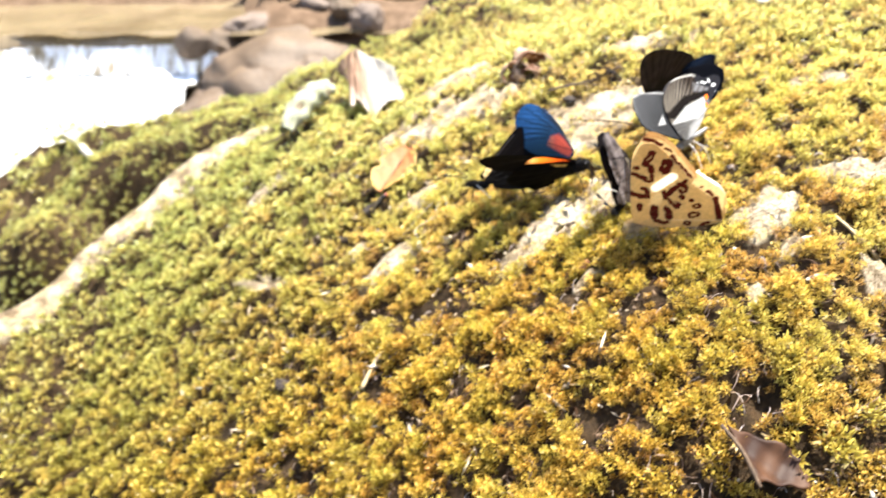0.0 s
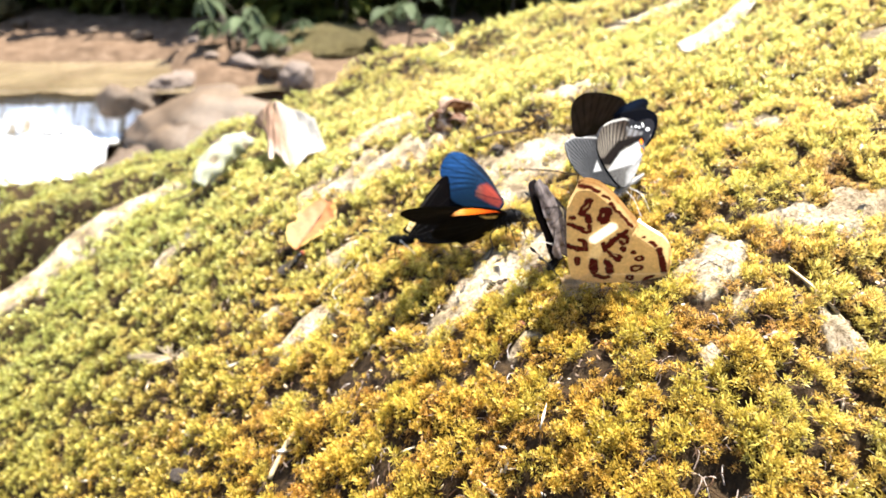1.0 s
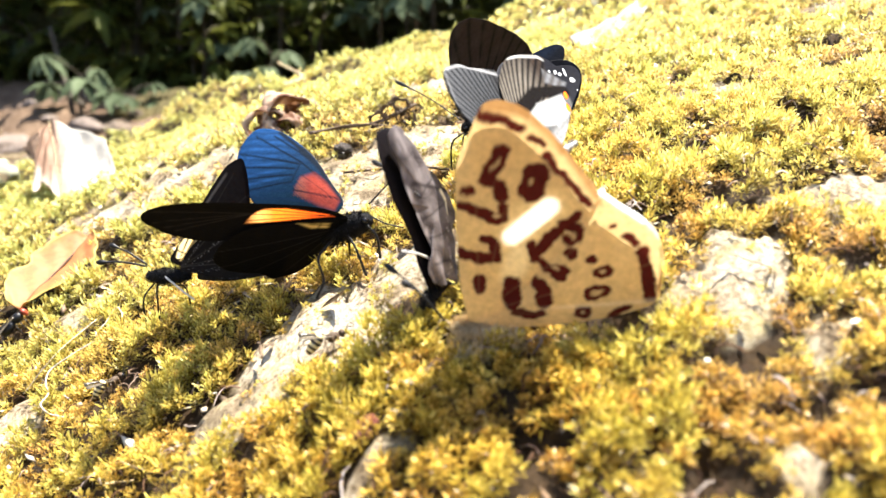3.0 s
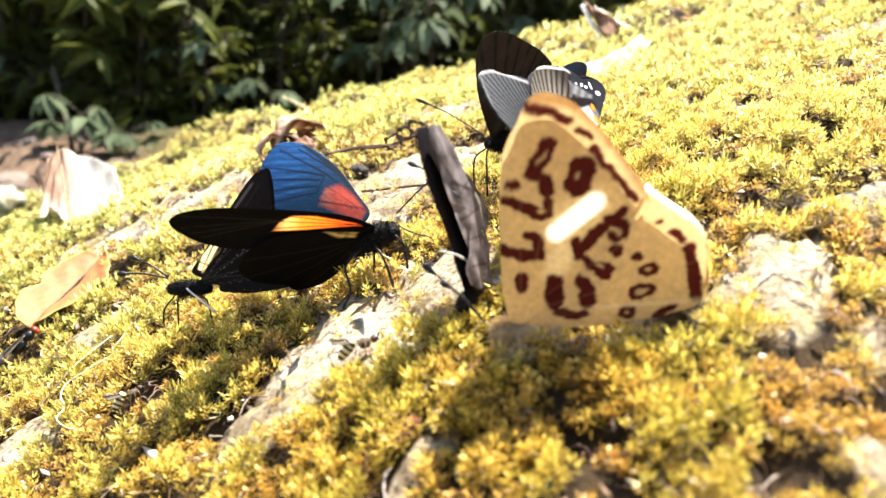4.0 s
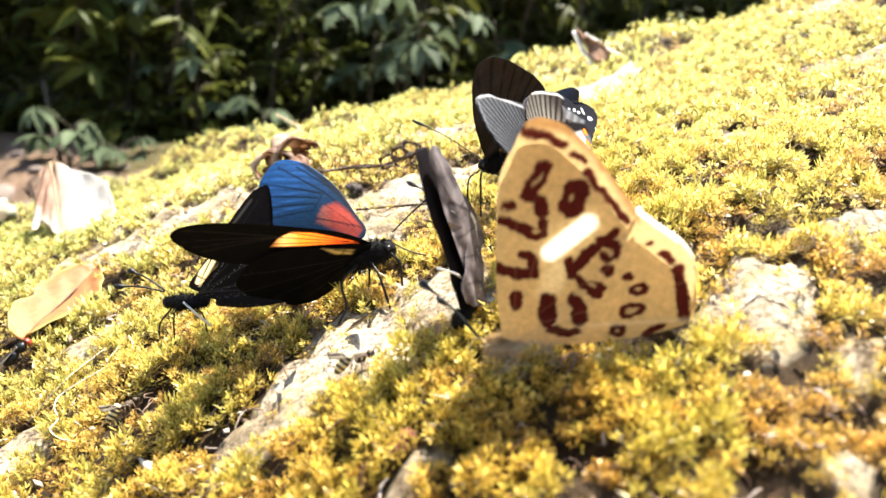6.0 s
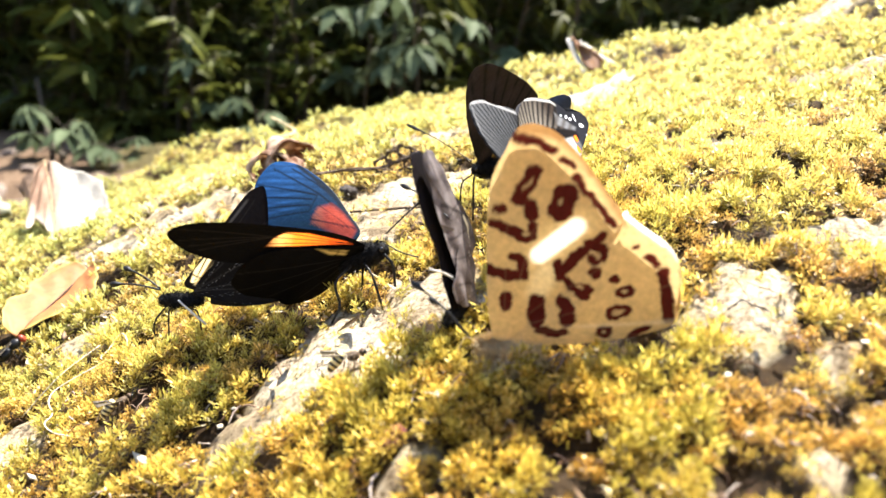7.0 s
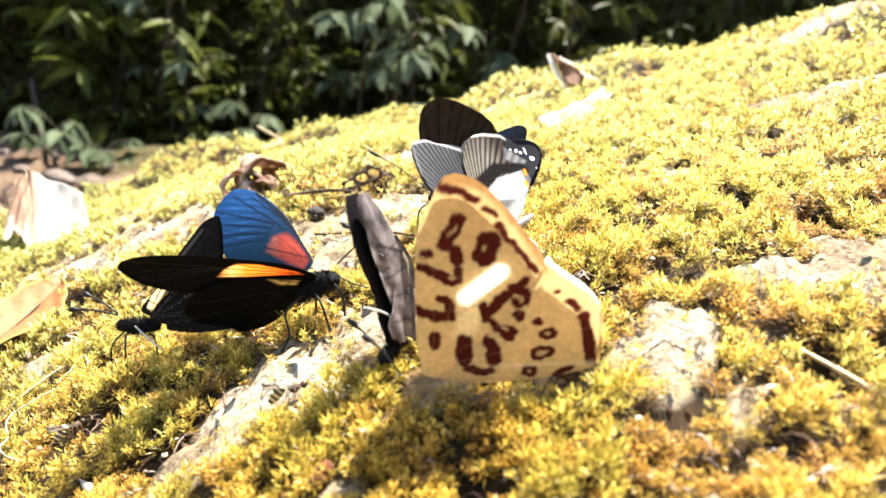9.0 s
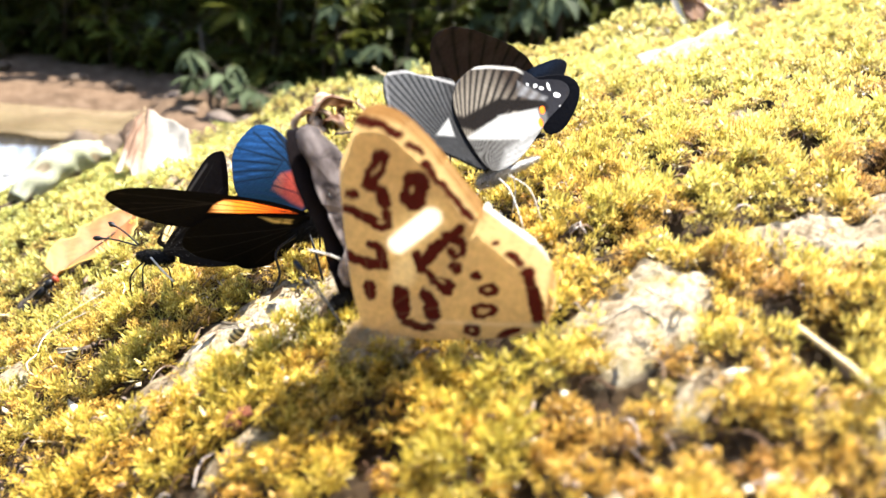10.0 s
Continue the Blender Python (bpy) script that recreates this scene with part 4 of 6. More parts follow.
def spotted_tint(x, y):
    """Cream wing with dark red rings, dashes and blots, a tan rim, and sunlight shining through painted as a white bar.
    """
    c = flat_tint(x, CREAM)
    c = lay(c, np.clip((y - 20) / 17, 0, 1) * 0.5, (0.62, 0.40, 0.16))
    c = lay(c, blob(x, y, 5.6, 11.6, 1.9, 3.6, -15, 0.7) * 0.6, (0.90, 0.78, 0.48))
    rim = stroke(x, y, -3.0, 36.4, 3.4, 36.6, 0.9, 1.4) + stroke(x, y, 3.4, 36.6, 9.8, 31.6, 0.7, 1.3) + stroke(x, y, 9.8, 31.6, 16.4, 24.2, 0.6, 1.2) + stroke(x, y, 27.8, 16.4, 28.8, 8.0, 0.35, 0.8)
    c = lay(c, np.clip(rim, 0, 1) * 0.85, (0.36, 0.17, 0.05))
    dark = np.zeros_like(x)
    full_x, full_y = x, y
    x, y = x + 0.14 * np.sin(y * 1.7 + x) + 0.07 * np.sin(y * 5.1), y + 0.14 * np.sin(x * 1.9 - y) + 0.07 * np.sin(x * 4.7)
    for bar in SPOTTED_FORE_BARS + SPOTTED_MID_BARS + SPOTTED_EDGE_BARS:
        dark = np.maximum(dark, stroke(x, y, *bar[:4], bar[4] * 1.12 + 0.16, 0.28))
    for spot in SPOTTED_DOTS:
        dark = np.maximum(dark, blob(x, y, spot[0], spot[1], spot[2] + 0.15, spot[3] + 0.15, spot[4]))
    for hole in SPOTTED_CORES:
        dark = dark * (1 - blob(x, y, hole[0], hole[1], hole[2] * 0.8, hole[3] * 0.8, hole[4], 0.6) * 0.75)
    c = lay(c, dark, MAROON)
    x, y = full_x, full_y
    veins = sum(stroke(x, y, 1.0, 2.0, a, b, 0.08, 0.3) for a, b in ((28.0, 8.0), (26.5, 15.0), (20.0, 22.0), (12.0, 27.5), (4.0, 34.5), (-3.0, 30.0), (23.0, 5.0)))
    c = lay(c, np.clip(veins, 0, 1) * 0.16, (0.48, 0.36, 0.18))
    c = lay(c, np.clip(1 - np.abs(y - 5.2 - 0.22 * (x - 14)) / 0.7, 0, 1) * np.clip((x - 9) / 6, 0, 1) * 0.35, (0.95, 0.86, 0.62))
    # Sunlight through the wing, painted as a near-white and clearer bar.
    pale_patch = stroke(x, y, 4.3, 16.6, 9.2, 22.3, 1.55, 0.7)
    c = lay(c, pale_patch, (1.0, 0.97, 0.88))
    return np.concatenate([c, (0.40 + 0.58 * pale_patch - 0.20 * dark)[:, None]], 1)


def legs(parent, spots, radius, mat, label=""):
    """Thin jointed legs: each a list of places from the body to the ground."""
    for pts in spots:
        p = np.array(pts) - np.array(parent.location)
        link_mesh("leg", *tube(curve(p, 5), radius, 6), mat, parent, label)


def antenna(parent, a, b, mat, radius=0.00016, club=0.00055, sag=0.0008):
    a, b = np.array(a) - np.array(parent.location), np.array(b) - np.array(parent.location)
    line = curve([a, (a + b) / 2 + np.array([0, 0, sag]), b], 8)
    r = np.full(len(line), radius)
    r[-4:] = [club * 0.6, club, club, club * 0.5]
    link_mesh("antenna", *tube(line, r, 6), mat, parent)


def body(parent, head, tail, width, fur, eye_at=None, seed=1, hair=0.0016, thorax=0.42):
    """Head, thorax and abdomen on one line from head to tail, with hair."""
    rng = random.Random(seed)
    o = np.array(parent.location)
    h, t = np.array(head) - o, np.array(tail) - o
    d = (t - h) / np.linalg.norm(t - h)
    le = np.linalg.norm(t - h)
    hc, tc = h + d * width * 0.32, h + d * (width * 0.12 + le * thorax / 2)
    hd = link_mesh("head", *join(egg(hc, d, width * 0.7, width * 0.66), hairs(hc, d, width * 0.7, width * 0.66, 420, hair * 0.6, rng)), fur, parent)
    _, s, _ = frame_of(d)
    for k in (-1, 1):
        link_mesh("eye", *egg(hc + s * k * width * 0.27 - d * width * 0.10 + np.array([0, 0, width * 0.06]), s, width * 0.16, width * 0.24, k=12), EYE, hd)
    link_mesh("thorax", *join(egg(tc, d, le * thorax, width, 0.1, full=0.7), hairs(tc, d, le * thorax, width, 2600, hair, rng)), fur, parent)
    rings = [h + d * le * f for f in np.linspace(0.46, 1.0, 13)]
    rad = [width * 0.36 * math.sin(math.pi * (0.22 + 0.74 * k / 12)) * (1.0 if k % 2 else 0.93) for k in range(13)]
    link_mesh("abdomen", *join(tube(rings, rad, 12), hairs(h + d * le * 0.72, d, le * 0.5, width * 0.66, 900, hair * 0.6, rng)), fur, parent)


def spotted_butterfly():
    at = np.array((0.1053, 0.2494, 0.9214))
    e1, e2 = (0.949, -0.309, -0.057), (0.0, -0.180, 0.984)
    nrm = np.array((0.314, 0.934, 0.171))
    ob = thing("butterfly", (0.1075, 0.2485, 0.9175), "cream butterfly with maroon rings, wings closed upright on moss", "butterfly", "butterflies on the boulder")
    fore = [(0.1, 0.0), (-0.8, 0.8), (-2.5, 6.2), (-3.8, 13.5), (-4.8, 20.4), (-5.3, 25.7), (-4.9, 29.2), (-3.9, 32.0), (-3.1, 35.1), (-2.0, 36.5), (0.1, 37.0), (3.4, 36.2), (7.0, 33.7), (9.8, 31.3), (13.3, 27.8), (16.2, 24.2), (13.6, 17.5), (8.0, 8.0), (2.6, 0.6)]
    hind = [(2.2, 0.2), (2.5, 0.9), (7.8, 8.1), (13.4, 17.6), (16.0, 24.2), (17.1, 23.6), (20.2, 22.0), (23.2, 20.5), (25.8, 18.5), (27.8, 14.9), (28.6, 11.2), (28.4, 8.0), (25.5, 5.9), (21.1, 3.9), (15.6, 2.1), (10.0, 0.7), (4.2, -0.1)]
    def other_tint(x, y):
        c = spotted_tint(x, y)
        # Sun on the far hindwing's upper rim is painted near white.
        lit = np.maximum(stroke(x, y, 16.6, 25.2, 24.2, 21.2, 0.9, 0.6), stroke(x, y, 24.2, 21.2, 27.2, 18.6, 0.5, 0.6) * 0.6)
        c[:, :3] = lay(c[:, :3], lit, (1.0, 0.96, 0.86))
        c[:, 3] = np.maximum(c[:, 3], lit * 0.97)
        return c
    for k, side in ((0.0, 1), (0.0022, 0)):
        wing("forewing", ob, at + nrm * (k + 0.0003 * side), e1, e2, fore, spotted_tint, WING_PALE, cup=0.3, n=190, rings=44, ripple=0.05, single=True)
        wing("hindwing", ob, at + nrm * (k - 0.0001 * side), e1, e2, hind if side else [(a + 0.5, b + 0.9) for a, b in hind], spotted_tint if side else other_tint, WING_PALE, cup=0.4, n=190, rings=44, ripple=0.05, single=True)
    link_mesh("fur", *hairs((-0.0005, -0.0026, 0.0016), (0.94, -0.30, 0.1), 0.011, 0.0034, 900, 0.0026, random.Random(12)), FUR_CREAM, ob, "cream fur at the root of the wings")
    body(ob, (0.1030, 0.2530, 0.9190), (0.1165, 0.2487, 0.9215), 0.0026, FUR_CREAM, seed=3, hair=0.0016)
    legs(ob, [[(0.1045, 0.2495, 0.9195), (0.1050, 0.2465, 0.9205), (0.1045, 0.2445, 0.9160)], [(0.1070, 0.2490, 0.9195), (0.1090, 0.2460, 0.9205), (0.1105, 0.2440, 0.9180)],
              [(0.1035, 0.2515, 0.9195), (0.1010, 0.2530, 0.9205), (0.1000, 0.2545, 0.9155)], [(0.1085, 0.2500, 0.9200), (0.1110, 0.2520, 0.9210), (0.1120, 0.2540, 0.9185)]], 0.00010, FUR_CREAM, "pale scaly leg")
    antenna(ob, (0.1010, 0.2520, 0.9212), (0.0925, 0.2600, 0.9285), CHITIN)
    antenna(ob, (0.1012, 0.2512, 0.9212), (0.0945, 0.2555, 0.9270), CHITIN)


def grey_tint(x, y):
    """Mauve-grey with the light and dark of soft wavy folds painted on, a dark seam between fore and hind wing, pale
    beads and a cream spot.
    """
    c = flat_tint(x, (0.105, 0.088, 0.086))
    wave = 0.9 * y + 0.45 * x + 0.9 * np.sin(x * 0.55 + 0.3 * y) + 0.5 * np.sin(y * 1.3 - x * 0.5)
    # Light and shade of the folds and crests is put into the colour.
    fold_shading = 0.5 + 0.5 * np.sin(wave * 1.25)
    c = lay(c, fold_shading ** 2 * 0.7, (0.175, 0.150, 0.147))
    c = lay(c, (1 - fold_shading) ** 3 * 0.6, (0.046, 0.037, 0.037))
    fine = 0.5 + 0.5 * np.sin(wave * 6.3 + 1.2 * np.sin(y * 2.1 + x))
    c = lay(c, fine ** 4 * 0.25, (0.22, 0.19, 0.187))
    for a, b, d, e, w in ((-9.4, 20.6, 5.4, 16.2, 0.35), (-8.6, 18.0, 4.0, 21.0, 0.18), (-8.0, 14.0, 3.0, 14.4, 0.16), (-6.0, 24.6, 1.0, 22.6, 0.15), (-8.0, 10.4, 3.4, 9.0, 0.14), (-7.6, 5.6, 2.8, 3.8, 0.14)):
        c = lay(c, stroke(x, y, a, b, d, e, w, 0.5) * 0.85, (0.016, 0.013, 0.014))
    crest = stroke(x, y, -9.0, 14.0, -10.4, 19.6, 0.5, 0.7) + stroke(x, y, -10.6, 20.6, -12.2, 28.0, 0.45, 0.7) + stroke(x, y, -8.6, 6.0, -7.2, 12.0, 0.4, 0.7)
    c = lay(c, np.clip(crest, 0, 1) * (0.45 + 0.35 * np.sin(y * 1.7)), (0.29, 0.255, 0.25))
    bead = stroke(x, y, 2.6, 12.6, -1.0, 2.0, 0.55, 0.6) * np.clip(np.sin(y * 5.1 + x) * np.sin(y * 2.3 - 2 * x) * 2 - 0.5, 0, 1)
    c = lay(c, bead, (0.42, 0.39, 0.38))
    return lay(c, np.maximum(stroke(x, y, 3.2, 16.6, 4.2, 14.8, 0.42, 0.5), stroke(x, y, 4.3, 14.0, 3.4, 12.2, 0.36, 0.5)), (0.86, 0.78, 0.55))


def grey_butterfly():
    at = np.array((0.1067, 0.2662, 0.9222))
    e1, e2 = (0.555, 0.832, 0.0), (-0.221, 0.148, 0.964)
    nrm = np.array((0.802, -0.535, 0.266))
    ob = thing("butterfly", (0.1050, 0.2660, 0.9165), "slate-grey butterfly with ribbed wings folded together", "butterfly", "butterflies on the boulder")
    out = [(-3.0, 0.4), (-6.8, 1.4), (-9.4, 4.4), (-8.8, 6.8), (-7.2, 8.8), (-8.2, 11.4), (-9.4, 14.4), (-9.2, 16.2), (-10.8, 18.0), (-11.4, 21.4), (-11.9, 24.6), (-13.4, 27.2), (-13.6, 29.6), (-11.0, 30.9), (-8.4, 30.1), (-6.1, 27.8), (-1.8, 24.0), (1.9, 20.4), (5.1, 16.8), (7.6, 13.6), (7.8, 10.6), (5.8, 7.8), (4.2, 4.7), (3.8, 1.4), (1.5, -0.9)]
    black = lambda x, y: flat_tint(x, (0.010, 0.008, 0.009))
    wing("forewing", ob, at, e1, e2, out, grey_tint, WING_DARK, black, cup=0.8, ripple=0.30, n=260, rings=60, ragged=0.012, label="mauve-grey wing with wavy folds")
    wide = [(-5.3, -0.7), (-8.4, 0.8), (-9.2, 3.5), (-10.2, 6.5), (-10.2, 11.0), (-11.6, 14.8), (-13.4, 18.8), (-14.2, 23.0), (-14.4, 26.7), (-13.9, 29.4), (-12.0, 30.6), (-6.8, 29.6), (0.0, 22.0), (3.0, 12.0), (1.0, 0.0)]
    wing("forewing", ob, at - nrm * 0.0014, e1, tuple(np.array(e2) - nrm * 0.028), wide, black, WING_DARK, cup=0.5, n=160, ragged=0.008, label="black inner face of the other wing")
    body(ob, (0.0990, 0.2575, 0.9215), (0.1075, 0.2700, 0.9215), 0.0024, FUR_BLACK, seed=5, hair=0.0010)
    legs(ob, [[(0.1000, 0.2590, 0.9212), (0.0990, 0.2570, 0.9235), (0.0962, 0.2582, 0.9165)], [(0.1030, 0.2610, 0.9205), (0.1045, 0.2600, 0.9205), (0.1050, 0.2595, 0.9175)]], 0.00012, CHITIN)
    legs(ob, [[(0.1014, 0.2620, 0.9281), (0.0985, 0.2600, 0.9300), (0.0950, 0.2580, 0.9314)]], 0.00022, CHITIN_WHITE, "pale raised foreleg")
    antenna(ob, (0.0985, 0.2600, 0.9400), (0.0920, 0.2715, 0.9440), CHITIN, 0.00016, 0.0005)


BLACK = (0.0045, 0.004, 0.004)


def veins_from(x, y, root, tips, w=0.12):
    return np.clip(sum(stroke(x, y, *root, *t, w, 0.3) for t in tips), 0, 1)


def near_fore_tint(x, y):
    """Black with a flame from orange at the root to pale yellow, split by black veins."""
    c = flat_tint(x, BLACK)
    flame = inside(x, y, ((22.6, 4.6), (20.6, 7.8), (18.1, 9.6), (13.3, 8.9), (4.4, 5.5), (2.6, 4.2), (7.5, 4.1), (15.3, 4.6)), 0.5)
    dust = 0.5 + 0.5 * np.sin(x * 9.1 + y * 3.3) * np.sin(y * 11.7 - x * 2.1)
    fade = np.clip((23.4 - x) / 5, 0, 1) * np.clip((10.6 - y) / 2.2, 0, 1)
    flame = flame * np.clip(fade * 1.5 - 0.45 * dust * np.clip((x - 15) / 5, 0, 1), 0, 1)
    c = lay(c, flame, (0.78, 0.10, 0.008))
    c = lay(c, np.clip((x - 8) / 9, 0, 1) * flame, (0.80, 0.22, 0.018))
    c = lay(c, np.clip((x - 16) / 5, 0, 1) * flame, (0.74, 0.44, 0.14))
    c = lay(c, veins_from(x, y, (4.0, 4.9), ((23.5, 8.4), (24.0, 6.0), (21.0, 10.2)), 0.13), BLACK)
    c = lay(c, veins_from(x, y, (20, 8), ((40, 12.5), (40, 9.0), (36, 5.5), (38, 7.0)), 0.1) * 0.6, (0.035, 0.028, 0.024))
    return np.concatenate([c, (0.02 + 0.5 * flame)[:, None]], 1)


def near_hind_tint(x, y):
    c = flat_tint(x, BLACK)
    c = lay(c, inside(x, y, ((11.0, 4.2), (4.1, 3.3), (4.4, 1.9), (8.1, 2.4)), 0.5), (0.66, 0.46, 0.15))
    c = lay(c, stroke(x, y, 4.0, 2.6, 8.6, 3.7, 0.14, 0.3), BLACK)
    c = lay(c, stroke(x, y, 6.0, 4.0, 6.6, 2.0, 0.14, 0.3), BLACK)
    return lay(c, veins_from(x, y, (2, 1), ((31, -3), (28, -9), (21, -12), (14, -14), (8, -11))) * 0.6, (0.03, 0.026, 0.026))


def blue_tint(x, y):
    """Iridescent blue, teal towards the root, with dark veins that fork from the cell, pale ribs at the margin and a coral wedge."""
    c = flat_tint(x, (0.002, 0.012, 0.022))
    c = lay(c, np.clip((y - 8 + 0.25 * x) / 24, 0, 1) ** 1.7, (0.009, 0.047, 0.135))
    along = (y - 8.0) * 0.86 - (x - 12.0) * 0.42
    sheen = np.clip(sum(stroke(x, y, 11.5 + 0.2 * k, 15.2 + 2.3 * k, 25.6 - 0.9 * k, 18.6 + 2.6 * k, 0.25, 0.9) for k in range(7)), 0, 1)
    c = lay(c, sheen * 0.45 * np.clip((x - 11) / 7, 0, 1), (0.030, 0.12, 0.33))
    c = lay(c, (0.5 + 0.5 * np.sin(along * 3.1 + 0.4 * np.sin(x * 0.8))) ** 3 * 0.55, (0.003, 0.014, 0.040))
    vein = np.zeros_like(x)
    for a, b, d, e, w in ((-2.0, 2.9, 8.4, 18.6, 0.16), (8.4, 18.6, 20.5, 32.7, 0.16), (9.1, 18.3, 25.3, 28.8, 0.18), (10.2, 17.2, 25.7, 24.5, 0.16), (10.9, 15.5, 24.8, 20.2, 0.16), (11.6, 13.6, 23.3, 16.2, 0.14), (4.9, 17.2, 15.2, 30.4, 0.14), (8.4, 18.6, 11.3, 13.4, 0.12)):
        vein = np.maximum(vein, stroke(x, y, a, b, d, e, 1.5 * w, 0.35))
    c = lay(c, vein * 0.95, (0.0012, 0.005, 0.012))
    red = inside(x, y, ((11.8, 9.6), (11.0, 12.1), (8.9, 14.4), (5.6, 13.8), (2.9, 10.0), (0.0, 4.0), (1.5, 2.0), (5.9, 5.2)), 1.8)
    dust = 0.5 + 0.5 * np.sin(x * 7.3 + y * 2.9) * np.sin(y * 8.9 - x * 3.1)
    red = np.clip(red * (1.5 - 0.085 * np.maximum(0, x - 1)) - (0.25 + 0.5 * dust) * np.clip((x - 5.0) / 5, 0, 1), 0, 1)
    c = lay(c, red, (0.25, 0.036, 0.020))
    c = lay(c, red * np.clip((x - 7.0) / 3.5, 0, 1) * 0.75, (0.42, 0.15, 0.055))
    c = lay(c, inside(x, y, ((11.0, 10.6), (0.1, 4.0), (1.5, 2.0), (5.9, 5.2), (12.0, 9.4)), 0.8) * red * 0.45, (0.10, 0.018, 0.014))
    c = lay(c, np.maximum(stroke(x, y, 0.1, 4.2, 11.0, 11.0, 0.20, 0.3), stroke(x, y, 1.0, 4.6, 8.6, 14.6, 0.10, 0.3) * 0.6), (0.010, 0.004, 0.008))
    edge = stroke(x, y, -1.8, 2.9, 2.6, 13.4, 1.1, 0.8) + stroke(x, y, 2.6, 13.4, 8.0, 22.6, 0.8, 0.8) + stroke(x, y, 8.0, 22.6, 13.6, 31.0, 0.5, 0.6)
    return lay(c, np.clip(edge, 0, 1), (0.004, 0.008, 0.014))


def blue_butterfly():
    at = np.array((0.0915, 0.3025, 0.9220))
    e1, e2 = (-0.995, -0.081, -0.058), (0.0, -0.582, 0.813)
    ob = thing("butterfly", (0.0915, 0.3025, 0.9130), "black butterfly with blue iridescent wings and orange flashes, half open", "butterfly", "butterflies on the boulder")
    fore = [(0.5, 4.6), (8.2, 9.0), (21.0, 12.2), (32.6, 14.1), (39.2, 13.7), (42.0, 11.7), (41.3, 8.8), (37.1, 4.4), (30.0, 0.8), (20.1, 0.2), (9.0, 1.5), (1.0, 2.4)]
    hind = [(0.5, 4.4), (10.0, 4.5), (20.0, 4.6), (26.5, 1.2), (29.5, -5.0), (28.0, -9.2), (24.5, -11.8), (19.7, -13.4), (16.0, -16.2), (10.7, -14.6), (5.8, -9.5), (1.6, -0.6)]
    nrm = np.array((-0.0997, 0.809, 0.579))
    wing("forewing", ob, at, e1, e2, fore, near_fore_tint, WING_FLAME, cup=0.5, n=150, single=True, label="black underwing with an orange flash at its root")
    wing("hindwing", ob, at - nrm * 0.0005, e1, e2, hind, near_hind_tint, WING_DARK, cup=-0.6, n=150, ripple=0.08)
    far = [(-1.0, 2.9), (1.2, 9.2), (4.6, 18.1), (8.8, 25.4), (13.4, 31.2), (18.2, 34.6), (21.6, 34.8), (25.0, 31.4), (26.3, 27.4), (25.4, 21.4), (22.4, 12.6), (17.0, 7.0), (9.0, 3.6), (2.0, 0.4)]
    black = lambda x, y: flat_tint(x, BLACK)
    wing("forewing", ob, (0.0905, 0.304, 0.925), (-0.865, 0.308, -0.396), (0.0, 0.789, 0.615), far, black, WING_SHINE, blue_tint, cup=-0.8, n=170, rings=40, label="iridescent blue upper wing with a coral-red patch")
    low = [(0.0, 0.0), (10.0, 8.0), (22.0, 13.0), (27.0, 8.0), (24.0, 0.0), (15.0, -5.0), (4.0, -3.0)]
    wing("hindwing", ob, (0.0905, 0.305, 0.924), (-0.865, 0.308, -0.396), (0.0, 0.789, 0.615), low, black, WING_DARK, cup=-0.6, n=110)
    body(ob, (0.0970, 0.3000, 0.9248), (0.0705, 0.3125, 0.9105), 0.0060, FUR_BLACK, seed=7, hair=0.0014, thorax=0.40)
    legs(ob, [[(0.0886, 0.3000, 0.9204), (0.0846, 0.2960, 0.9174), (0.0856, 0.2945, 0.9125), (0.0839, 0.2940, 0.9085)], [(0.0914, 0.2990, 0.9214), (0.0930, 0.2960, 0.9188), (0.0954, 0.2935, 0.9118)],
              [(0.0957, 0.2980, 0.9238), (0.0976, 0.2965, 0.9215), (0.0984, 0.2960, 0.9165)], [(0.0925, 0.3050, 0.9200), (0.0930, 0.3085, 0.9190), (0.0935, 0.3100, 0.9110)]], 0.00030, CHITIN)
    legs(ob, [[(0.0966, 0.2985, 0.9258), (0.0995, 0.2965, 0.9246), (0.1034, 0.2950, 0.9239)]], 0.00016, CHITIN, "slender black proboscis")
    antenna(ob, (0.0962, 0.2995, 0.9283), (0.1045, 0.2980, 0.9373), CHITIN, 0.00020, 0.0005, sag=0.0003)


def mate_tint(x, y):
    c = flat_tint(x, (0.016, 0.013, 0.012))
    pale_patch = inside(x, y, ((0.0, 2.9), (1.0, 6.0), (3.6, 9.4), (6.2, 9.7), (5.3, 6.5), (3.5, 2.9), (1.5, 2.0)), 0.4)
    c = lay(c, pale_patch, (0.92, 0.74, 0.40))
    for k in (-0.9, 0.9):
        c = lay(c, stroke(x, y, 1.6 + k, 2.0, 5.4 + k, 10.0, 0.2, 0.25), BLACK)
    c = lay(c, stroke(x, y, 0.6, 4.8, 3.6, 4.0, 0.2, 0.3), BLACK)
    c = lay(c, veins_from(x, y, (3, 4), ((10, 19), (16, 25), (25, 26), (28, 20), (24, 9), (15, 3))) * 0.6, (0.04, 0.034, 0.03))
    c = lay(c, stroke(x, y, 5.8, 13.0, 14.0, 24.5, 0.28, 0.4) * 0.7, (0.16, 0.14, 0.12))
    return np.concatenate([c, (0.02 + 0.85 * pale_patch)[:, None]], 1)


